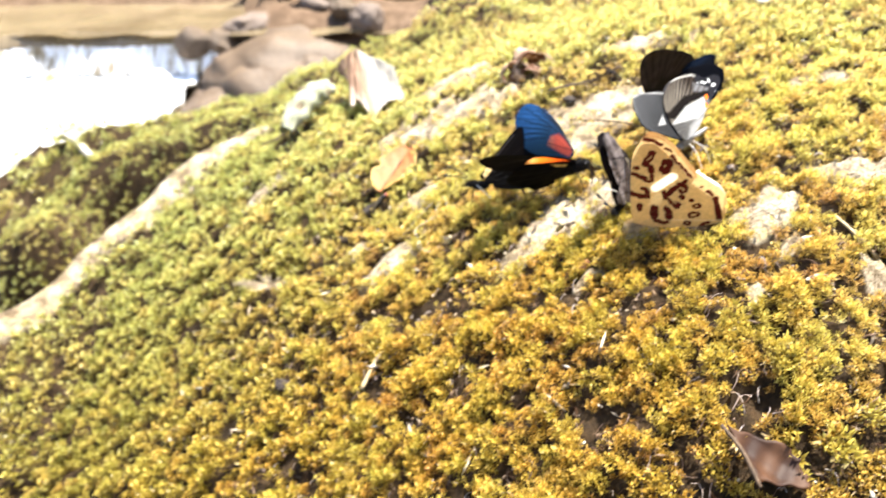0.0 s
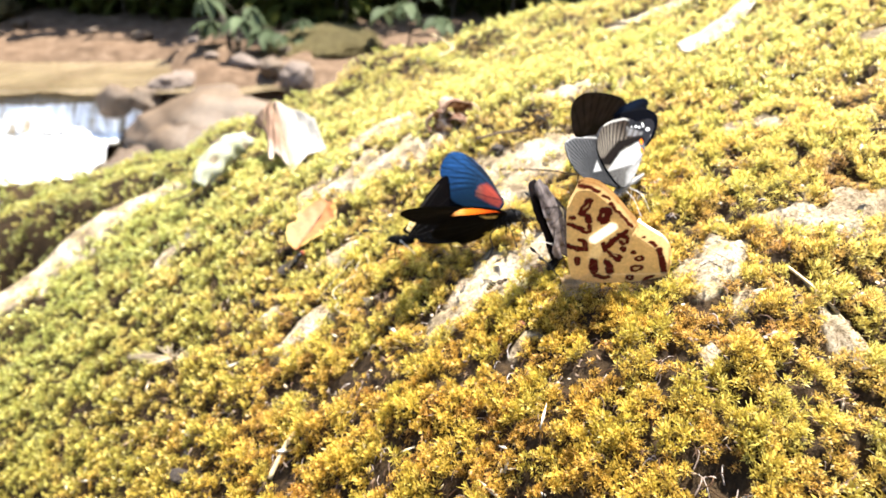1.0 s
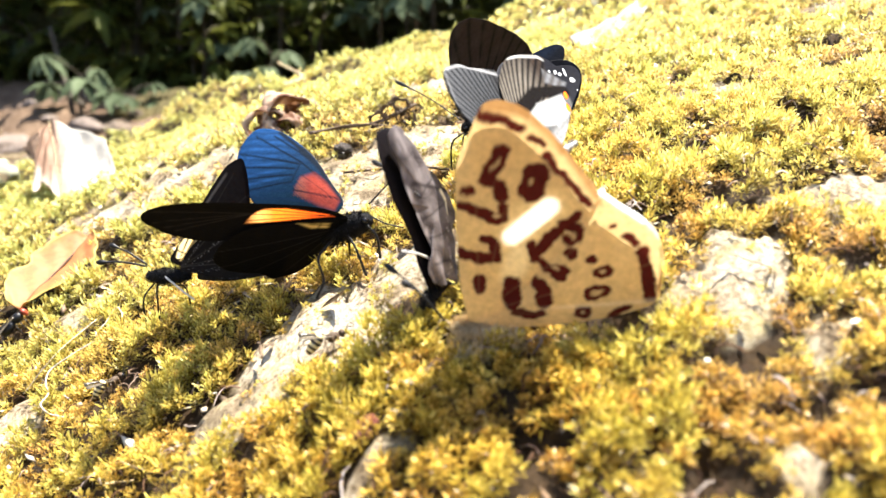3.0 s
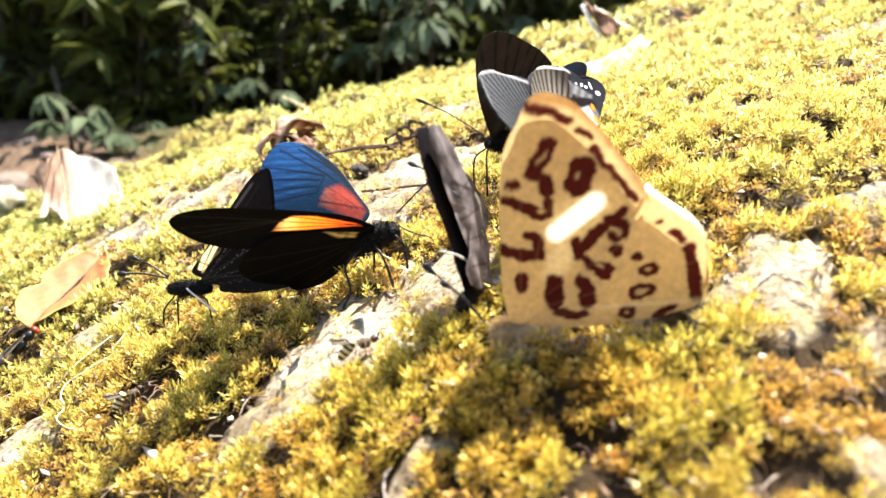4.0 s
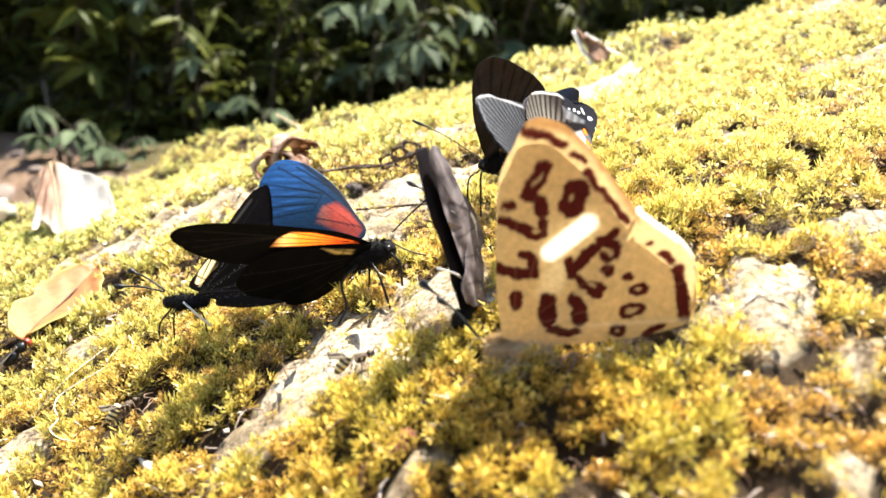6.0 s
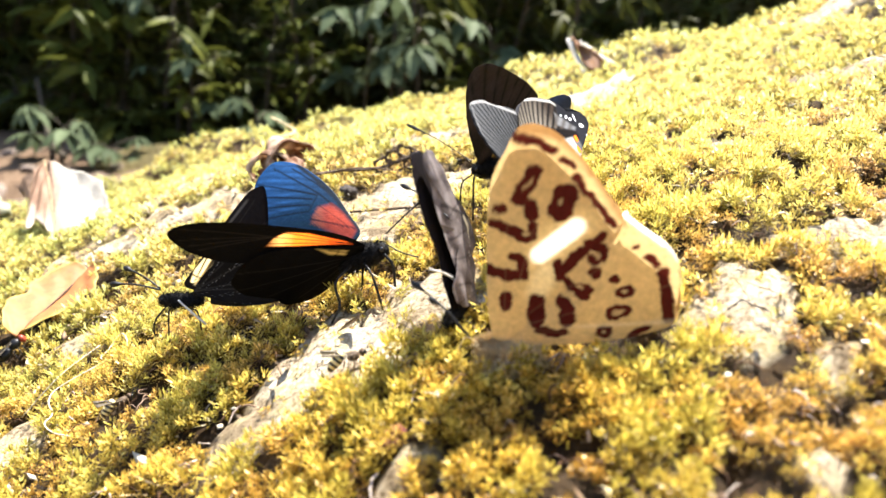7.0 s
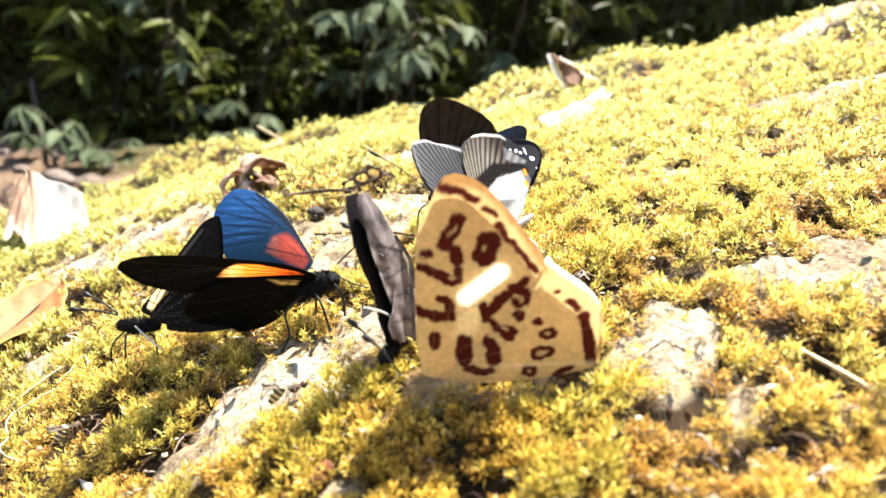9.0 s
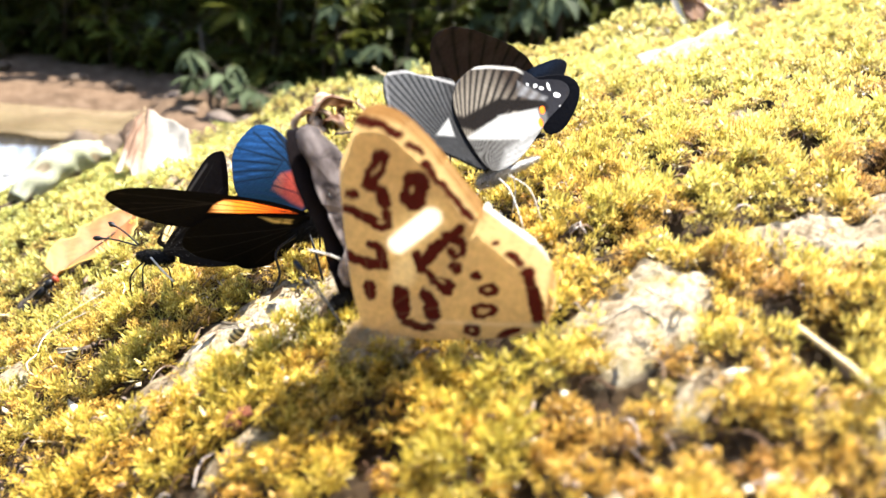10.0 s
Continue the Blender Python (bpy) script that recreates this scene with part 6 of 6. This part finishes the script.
def rolled_leaf():
    o = np.array((-0.080, 0.565, 0.855))
    ob = thing("rolled_leaf", o, "pale greenish-white leaf rolled into a loose tube with brown blotches", "leaf")
    a, b = np.array((-0.0915, 0.540, 0.853)) - o, np.array((-0.064, 0.600, 0.872)) - o
    d, s, up = frame_of(b - a)

    def fn(u, v):
        ang = -0.9 + v * 4.9 + 0.25 * np.sin(u * 5)
        r = 0.0050 + 0.0042 * np.sin(u * 3.0) + 0.0050 * v * v * np.sin(math.pi * u) + 0.0007 * np.sin(u * 9 + v * 4) * np.sin(v * 6) + 0.0006 * np.sin(u * 27 + v * 9) + 0.0005 * np.sin(u * 14 - v * 21)
        c = a + (b - a) * u[..., None] + np.array((0, 0, 1.0)) * (0.006 * np.sin(u * math.pi))[..., None]
        return c + (np.cos(ang) * r)[..., None] * s + (np.sin(ang) * r)[..., None] * up
    col = lambda u, v: tint_mix(tint_mix((0.36, 0.38, 0.22), (0.52, 0.52, 0.38), 0.6 + 0.2 * np.sin(v * 31) + 0.2 * np.sin(u * 8)), (0.16, 0.11, 0.06), np.clip(np.sin(u * 13 + 1) * np.sin(v * 11 + 3 * u) * 3 - 1.4, 0, 1) * 0.9)
    v, f, cols = sheet(fn, 40, 40, 0.0005, col)
    link_mesh("blade", v, f, LEAF_DRY, ob, colors=cols)
    link_mesh("stalk", *tube(curve([a, a + np.array((-0.006, -0.010, -0.002)), a + np.array((-0.016, -0.016, -0.004))], 6), 0.0007, 6), TWIG, ob)


def orange_leaf():
    o = np.array((0.004, 0.406, 0.8775))
    ob = thing("fallen_leaf", o, "thin orange-brown fallen leaf with dark veins and a yellow rim", "leaf")
    ob.location.z += 0.0012
    tip, end = np.array((-0.0027, 0.3835, 0.8717)) - o, np.array((0.0122, 0.4195, 0.8836)) - o
    d, s, up = frame_of(end - tip, (-0.25, -0.55, 0.8))

    def fn(u, v):
        w = 0.0125 * np.sin(math.pi * np.clip(0.05 + 0.90 * u, 0, 1)) ** 0.75 * (1 - 0.30 * np.exp(-((u - 0.50) / 0.07) ** 2)) * (1 + 0.03 * np.sin(u * 41))
        x = (v - 0.5) * 2
        c = tip + (end - tip) * u[..., None]
        h = 0.0035 * np.abs(x) + 0.0007 * np.sin(u * 8) + 0.00014 * np.sin(u * 23 + v * 17)
        return c + (x * w)[..., None] * s + h[..., None] * up

    def col(u, v):
        x = np.abs(v - 0.5) * 2
        c = tint_mix((0.45, 0.185, 0.068), (0.52, 0.36, 0.09), np.clip(x * 1.2 - 0.9 + 0.15 * np.sin(u * 9) + 2.4 * np.clip(0.36 - u, 0, 1), 0, 1))
        c = tint_mix(c, (0.58, 0.46, 0.14), np.clip(x * 14 - 12.6, 0, 1))
        vein = np.clip(1 - np.abs(np.sin((u * 1.0 - x * 0.22) * 44)) * 9, 0, 1) * 0.30 + np.clip(1 - x * 14, 0, 1) * 0.5
        c = c * (1 - vein[..., None] * (0.60 * np.clip(np.sin(u * 4.2), 0.15, 1))[..., None])
        blot = np.clip(np.sin(u * 31 + 3 * np.sin(v * 9)) * np.sin(v * 23 + 2 * np.sin(u * 14)) * 2 - 0.9, 0, 1)[..., None] * 0.7
        return c * (1 - blot) + np.array((0.34, 0.15, 0.06)) * blot
    for k in (0, 1):
        v, f, cols = sheet(lambda u, v, k=k: fn(u, 0.5 * k + 0.5 * v), 60, 22, 0.00035, lambda u, v, k=k: col(u, 0.5 * k + 0.5 * v))
        link_mesh("blade", v, f, LEAF_DRY, ob, colors=cols)
    rib = curve([tip, (tip + end) / 2 + up * 0.0002, end, end + d * 0.004 + up * 0.001], 6)
    link_mesh("midrib", *tube(rib, np.linspace(0.0002, 0.0005, len(rib)), 6), TWIG, ob)


def curled_leaf():
    o = np.array((0.0865, 0.462, skin(0.0865, 0.462, -0.0045)))
    ob = thing("curled_leaf", o, "crumpled brown dead leaf curled into hoops with a bent stalk", "leaf")
    ob.scale = (0.80, 0.80, 0.80)
    r = random.Random(4)
    dark = lambda u, v: tint_mix((0.17, 0.07, 0.03), (0.70, 0.52, 0.36), np.clip(0.35 + 0.45 * np.sin(u * 8 + v * 5) + 0.25 * np.sin(u * 21 - v * 13), 0, 1))
    for k, (x, y, rad, turn) in enumerate(((-0.011, -0.004, 0.0090, 0.2), (0.004, -0.002, 0.0125, 0.1), (0.013, 0.002, 0.0090, -0.5), (-0.003, 0.006, 0.0115, 0.7), (-0.008, -0.006, 0.006, 1.2), (0.002, -0.008, 0.007, -0.9))):
        def fn(u, v, x=x, y=y, rad=rad, turn=turn, k=k):
            a = -0.5 + u * 4.4
            rr = rad * (1 + 0.16 * np.sin(v * 6 + k) + 0.12 * np.sin(u * 9 + k) + 0.07 * np.sin(u * 23 + v * 9) + 0.06 * np.sin(u * 15 - v * 21 + k))
            v = 0.5 + (v - 0.5) * (0.75 + 0.35 * np.sin(u * 7 + 2 * k) + 0.15 * np.sin(u * 29 + k))
            p = np.stack([np.cos(a) * rr, (v - 0.5) * 0.013, np.sin(a) * rr + rad * 0.75 + 0.001], -1)
            ca, sa = math.cos(turn), math.sin(turn)
            return np.stack([x + p[..., 0] * ca - p[..., 1] * sa, y + p[..., 0] * sa + p[..., 1] * ca, p[..., 2]], -1)
        v, f, cols = sheet(fn, 26, 14, 0.0005, dark)
        link_mesh("blade", v, f, LEAF_DRY, ob, colors=cols)
    link_mesh("stalk", *tube(curve([(0.010, 0.008, 0.010), (0.030, 0.070, 0.016), (0.062, 0.172, 0.014)], 8), [0.0022] * 8 + [0.0014] * 9, 7), TWIG, ob)


def lacy_leaf():
    o = np.array((0.117, 0.408, skin(0.117, 0.408)))
    ob = thing("leaf_skeleton", o, "dark lacy skeleton of a decayed leaf with stalk and thorny bits", "leaf")
    r = random.Random(8)
    line = curve([(-0.026, -0.012, 0.002), (-0.014, -0.006, 0.003), (0.000, 0.000, 0.004), (0.016, 0.006, 0.010)], 8)
    link_mesh("midrib", *tube(line, np.linspace(0.0005, 0.0007, len(line)), 6), TWIG, ob)
    line = curve([(-0.026, -0.014, 0.002), (-0.010, -0.012, 0.005), (0.006, -0.010, 0.004)], 8)
    link_mesh("twig", *tube(line, 0.00032, 6), TWIG, ob)
    for k, (x, z, rad) in enumerate(((0.000, 0.0050, 0.0021), (0.0048, 0.0082, 0.0019), (0.0062, 0.0042, 0.0015), (0.0100, 0.0096, 0.0021), (0.0116, 0.0056, 0.0015), (0.0150, 0.0086, 0.0012))):
        def lace(u, v, x=x, z=z, rad=rad, k=k):
            a = u * math.tau
            rr = rad * (1 + 0.15 * np.sin(2 * a + k) + 0.1 * np.sin(3 * a + 2 * k)) * (1 + v * (0.55 + 0.25 * np.sin(5 * a + k)))
            return np.stack([x + np.cos(a) * rr, x * 0.35 + 0.0008 * np.sin(a * 2 + k) + 0.0004 * k, z + np.sin(a) * rr], -1)
        v, f, _ = sheet(lace, 26, 4, 0.0003)
        link_mesh("blade", v, f, TWIG, ob)
    for x, h in ((0.013, 0.013),):
        link_mesh("thorn", *tube(curve([(x, -0.008, 0.002), (x - 0.0005, -0.007, h * 0.6), (x - 0.003, -0.006, h)], 5), [0.0006] * 6 + [0.0003] * 5, 5), TWIG, ob)


def strip_leaf():
    o = np.array((0.265, 0.515, skin(0.265, 0.515)))
    ob = thing("bleached_leaf", o, "curled strip of bleached white dead leaf with a dark twig end", "leaf")
    foot = 0.958 - o[2] - 0.001
    fn = lambda u, v: np.stack([-0.032 + 0.085 * u - (v - 0.5) * 0.005, -0.026 + 0.088 * u - 0.006 * np.sin(3.1 * u) + (v - 0.5) * 0.007, foot + 0.023 * u + (v - 0.5) * 0.006 * np.sin(math.pi * (0.12 + 0.80 * u)) * (1 + 0.25 * np.sin(u * 19)) - 0.003 * np.sin(3.1 * u) + 0.008 * (v - 0.4) ** 2], -1)
    pale = lambda u, v: tint_mix((0.50, 0.45, 0.37), (0.28, 0.21, 0.15), np.clip(np.sin(u * 17 + v * 3) - 0.7, 0, 1))
    v, f, cols = sheet(fn, 40, 12, 0.0005, pale)
    link_mesh("blade", v, f, LEAF_DRY, ob, colors=cols)
    link_mesh("twig", *tube(curve([(0.050, 0.058, foot + 0.020), (0.062, 0.066, foot + 0.022), (0.078, 0.070, foot + 0.034)], 7), 0.0016, 6), TWIG, ob)


def far_leaf():
    o = np.array((0.303, 0.620, skin(0.303, 0.620, 0.007)))
    ob = thing("dry_leaf", o, "curled brown and white dead leaf high on the boulder", "leaf")
    white = lambda u, v: np.broadcast_to(np.array((0.78, 0.74, 0.68)), (*u.shape, 3))
    brown = lambda u, v: tint_mix((0.16, 0.07, 0.035), (0.30, 0.16, 0.08), 0.5 + 0.5 * np.sin(u * 11 + v * 6))
    shapes = ((white, ((-0.013, 0.002, 0.021), (-0.008, 0.006, 0.022), (0.005, -0.003, 0.000), (-0.001, -0.007, -0.002))),
              (brown, ((-0.008, 0.005, 0.023), (0.012, 0.007, 0.016), (0.032, 0.000, 0.005), (0.004, -0.005, 0.001))),
              (white, ((-0.002, 0.004, 0.0215), (0.009, 0.009, 0.0190), (0.012, 0.004, 0.0165), (0.000, 0.000, 0.0185))),
              (white, ((0.016, 0.004, 0.0135), (0.031, 0.004, 0.0085), (0.031, -0.001, 0.0065), (0.017, -0.001, 0.0105))))
    for k, (color, corners) in enumerate(shapes):
        patch(corners, 14, 0.0005, color, 0.0015, 0.0005, 6 + k, "blade", LEAF_DRY, ob, 0.04)


def brown_leaf():
    o = np.array((0.118, 0.158, skin(0.118, 0.158, 0.0035)))
    ob = thing("dead_leaf", o, "broken dark brown dead leaf standing in the moss", "leaf")
    brown = lambda u, v: tint_mix((0.038, 0.015, 0.007), (0.09, 0.040, 0.018), 0.5 + 0.5 * np.sin(u * 9 + v * 7))
    patch(((-0.006, 0.004, 0.0065), (0.010, 0.000, 0.0030), (0.013, -0.010, -0.002), (-0.002, -0.010, 0.001)), 18, 0.0005, brown, 0.002, 0.0004, 9, "blade", LEAF_DRY, ob, 0.06)
    link_mesh("midrib", *tube(curve([(-0.007, 0.005, 0.006), (-0.004, -0.003, 0.0045), (-0.002, -0.012, 0.001)], 6), 0.0006, 7), TWIG, ob)


def litter():
    r = random.Random(15)

    def line(name, pts, rad, mat, label, category):
        p = [np.array((x, y, skin(x, y, dz + (0.0028 if name == "rootlet" else 0.0)))) for x, y, dz in pts]
        o = p[0]
        ob = thing(name, o, label, category)
        link_mesh("strand", *tube(curve([q - o for q in p], 8), rad, 6), mat, ob)
    pale = "thin pale rootlet curling over the moss"
    line("rootlet", [(0.031, 0.326, 0.003), (0.026, 0.325, 0.0035), (0.021, 0.324, 0.0035), (0.0205, 0.320, 0.003), (0.023, 0.312, 0.003), (0.022, 0.309, 0.003), (0.025, 0.304, 0.002), (0.029, 0.300, 0.001)], 0.00016, ROOTLET, pale, "root")
    line("rootlet", [(0.031, 0.329, 0.003), (0.0300, 0.334, 0.002), (0.0310, 0.341, 0.001), (0.0335, 0.3440, 0.0025), (0.0355, 0.340, 0.001), (0.036, 0.333, -0.001)], 0.00012, ROOTLET, pale, "root")
    line("rootlet", [(0.028, 0.345, 0.002), (0.020, 0.334, 0.003), (0.012, 0.330, -0.001)], 0.00009, ROOTLET, pale, "root")
    line("stick", [(0.1665, 0.231, 0.000), (0.1690, 0.216, 0.0012), (0.1725, 0.201, -0.001)], 0.00045, STRAW, "pale peeled stick lying in the moss", "stick")
    line("stick", [(-0.53, 0.97, 0.008), (-0.47, 0.90, 0.010), (-0.405, 0.82, 0.008)], 0.005, ROOTLET, "pale dry stick on the lower mossy shelf", "stick")
    line("stalk", [(0.012, 0.262, 0.0), (0.006, 0.252, 0.002), (0.001, 0.243, 0.001)], 0.0010, STRAW, "brown dry grass stalk in the moss", "stalk")
    line("stalk", [(0.048, 0.268, 0.0), (0.044, 0.264, 0.006)], 0.00010, STRAW, "brown dry grass stalk in the moss", "stalk")
    line("twig", [(0.128, 0.340, 0.001), (0.118, 0.352, 0.003), (0.100, 0.372, 0.003)], 0.0004, TWIG, "thin dark twig lying across bare rock", "twig")
    line("twig", [(0.26, 0.62, 0.001), (0.24, 0.66, 0.005), (0.21, 0.72, 0.003)], 0.0014, TWIG, "thin dark twig lying on the moss", "twig")
    line("twig", [(0.10, 0.80, 0.002), (0.12, 0.83, 0.020), (0.10, 0.86, 0.030)], 0.0012, STRAW, "thin dry twig standing up on the ridge", "twig")
    ob = thing("seed_tuft", (-0.064, 0.349, skin(-0.064, 0.349, 0.0062)), "fawn tuft of plumed seed hairs on the moss", "seed")
    ob.scale = (1.35, 1.35, 1.35)
    pieces = []
    for i in range(46):
        a, e = r.uniform(0, math.tau), r.uniform(0.05, 0.9)
        tip = np.array((math.cos(a) * math.cos(e) * 0.012 - 0.003, math.sin(a) * math.cos(e) * 0.006, math.sin(e) * 0.005 + 0.001))
        pieces.append(tube([(0.002, 0, 0.0008), tip * 0.6 + np.array((0, 0, 0.0004)), tip], [0.00022, 0.0002, 0.00012], 4))
    link_mesh("plume", *join(*pieces), PAPPUS, ob)
    link_mesh("stalk", *tube(curve([(0.002, 0, 0.001), (0.010, -0.002, 0.002), (0.018, 0.001, 0.003)], 5), 0.0004, 5), STRAW, ob)
    for x, y, s, mat, text in ((-0.021, 0.358, 0.0026, DEBRIS, "dark seed husk lying in the moss"), (-0.008, 0.376, 0.0034, DEBRIS, "dark seed husk lying in the moss"), (0.050, 0.234, 0.0024, DEBRIS, "dark seed husk lying in the moss"),
                               (-0.039, 0.270, 0.0034, DEBRIS, "greyish scrap of bark lying in the moss"), (0.0858, 0.2408, 0.0016, REDBIT, "crumpled red-brown husk beside a bare patch"), (0.0872, 0.2416, 0.0013, REDBIT, "crumpled red-brown husk beside a bare patch"),
                               (0.103, 0.398, 0.0032, DEBRIS, "dark scrap of dead leaf by the leaf skeleton")):
        stone("husk", (x, y, skin(x, y, 0.0022)), (s * 1.3, s, s * 0.6), mat, r.randint(20, 900), text, "husk")


def flakes():
    """Tiny scraps of bark, seed and leaf that lie all over the moss."""
    nr = np.random.RandomState(31)
    n = 2600
    x, y = nr.uniform(-0.12, 0.34, n), nr.uniform(0.14, 0.56, n)
    z = boulder_ground(x, y) + nr.uniform(0.0008, 0.0040, n)
    a, le, w = nr.uniform(0, math.tau, n), 0.0006 + 0.0042 * nr.uniform(0, 1, n) ** 3, nr.uniform(0.0003, 0.0011, n)
    d = np.stack([np.cos(a), np.sin(a), nr.normal(0, 0.3, n)], -1)
    s = np.stack([-np.sin(a), np.cos(a), nr.normal(0, 0.3, n)], -1)
    c = np.stack([x, y, z], -1)
    up = np.array((0, 0, 0.00015))
    v = np.stack([c - d * le[:, None], c + s * w[:, None], c + d * le[:, None], c - s * w[:, None], c + up + d * le[:, None] * 0.3, c - up * 0.5], 1).reshape(-1, 3)
    b = np.arange(n)[:, None] * 6
    f = np.concatenate([b + np.array(t) for t in ((0, 1, 4), (1, 2, 4), (2, 3, 4), (3, 0, 4), (1, 0, 5), (2, 1, 5), (3, 2, 5), (0, 3, 5))], 0)
    m = Mat("scraps")
    col = m.ramp(island(m), [(0.0, (0.04, 0.025, 0.015)), (0.4, (0.20, 0.12, 0.06)), (0.7, (0.52, 0.42, 0.28)), (1.0, (0.80, 0.74, 0.60))])
    tagged(link_mesh("scraps", v, f, m.surface(col, 0.7), smooth=False), "tiny scraps of bark and dry leaf caught in the moss", "litter", kind="stuff")


def fibres():
    """Dead brown strands matted between the tufts."""
    nr = np.random.RandomState(47)
    n = 6500
    x, y = nr.uniform(-0.06, 0.26, n), nr.uniform(0.13, 0.40, n)
    ok = bareness(x, y) < 0.25
    x, y = x[ok], y[ok]
    n = len(x)
    a, le, w = nr.uniform(0, math.tau, n), nr.uniform(0.0015, 0.0060, n), nr.uniform(0.00008, 0.00022, n)
    z = boulder_ground(x, y) + nr.uniform(0.0003, 0.0030, n)
    pts = []
    bend = nr.normal(0, 0.5, n)
    for s in (-1.0, -0.33, 0.33, 1.0):
        px, py = x + np.cos(a + bend * s) * le * s * 0.5, y + np.sin(a + bend * s) * le * s * 0.5
        pz = z + 0.0012 * (1 - s * s) + boulder_top(px, py) - boulder_top(x, y)
        c = np.stack([px, py, pz], -1)
        side = np.stack([-np.sin(a), np.cos(a), np.zeros(n)], -1) * w[:, None]
        pts += [c - side, c + np.array((0, 0, 1.0)) * w[:, None] * 1.4, c + side]
    v = np.stack(pts, 1).reshape(-1, 3)
    b = np.arange(n)[:, None] * 12
    f = np.concatenate([b + 3 * k + np.array(q) for k in range(3) for q in ((0, 3, 4, 1), (1, 4, 5, 2), (2, 5, 3, 0))], 0)
    m = Mat("dead_fibres")
    col = m.ramp(island(m), [(0.0, (0.035, 0.018, 0.010)), (0.45, (0.12, 0.065, 0.035)), (0.8, (0.26, 0.18, 0.13)), (1.0, (0.50, 0.43, 0.38))])
    tagged(link_mesh("fibres", v, f, m.surface(col, 0.8, spec=0.1)), "matted dead brown fibres between the moss tufts", "litter", kind="stuff")


def motions():
    first = [(0.0, -1.5, 0.9, 1.3), (6.9, -0.5, 1.0, 0.95), (7.1, -0.116, 1.112, 0.832), (7.2, 0.048, 1.131, 0.928), (7.35, 0.25, 1.1, 1.35), (7.5, 0.382, 1.088, 1.024), (7.6, 0.101, 1.129, 0.933), (7.7, 0.208, 1.117, 0.925),
             (7.8, -0.015, 1.127, 0.886), (8.0, 0.125, 1.14, 1.009), (8.1, -0.05, 1.125, 0.97), (8.2, -0.024, 1.122, 0.846), (8.4, -0.6, 0.95, 1.0), (8.6, -0.45, 1.05, 0.96), (8.7, -0.088, 1.118, 0.937), (8.8, 0.1, 1.1, 1.35),
             (9.0, 0.3, 1.1, 1.3), (9.1, 0.087, 1.125, 0.941), (9.2, -0.027, 1.121, 0.915), (9.4, -0.7, 0.95, 1.1), (10.0, -1.5, 0.9, 1.3)]
    second = [(0.0, -1.6, 1.0, 1.35), (7.0, -0.5, 1.0, 1.0), (7.2, -0.124, 1.117, 0.916), (7.35, 0.0, 1.1, 1.35), (7.5, 0.096, 1.141, 1.028), (7.6, -0.134, 1.115, 0.931), (7.7, -0.074, 1.123, 0.913), (7.8, -0.075, 1.123, 0.92),
              (8.0, -0.023, 1.139, 0.928), (8.1, 0.068, 1.129, 0.908), (8.25, 0.3, 1.1, 1.4), (10.0, 1.6, 1.2, 1.9)]
    for insect, rows in zip(INSECTS, (first, second)):
        walk(insect, [(t, pose(x, y, z, 0, 0, 15 * math.sin(t * 9))) for t, x, y, z in rows])


build_boulder()
build_land()
build_stones()
build_forest()
spotted_butterfly()
grey_butterfly()
blue_butterfly()
mate_butterfly()
striped_butterfly()
black_butterfly()
wasp(0.0835, 0.2688, 0.0004, 1.05, 0, "small brown wasp with cream bands drinking from the rock")
wasp(0.0385, 0.3015, 0.0012, 1.0, 25, "small banded wasp half hidden in a hollow of the moss")
fly()
INSECTS = [flier(), flier()]
white_leaf()
rolled_leaf()
orange_leaf()
curled_leaf()
lacy_leaf()
strip_leaf()
far_leaf()
brown_leaf()
litter()
flakes()
fibres()
build_moss()
motions()
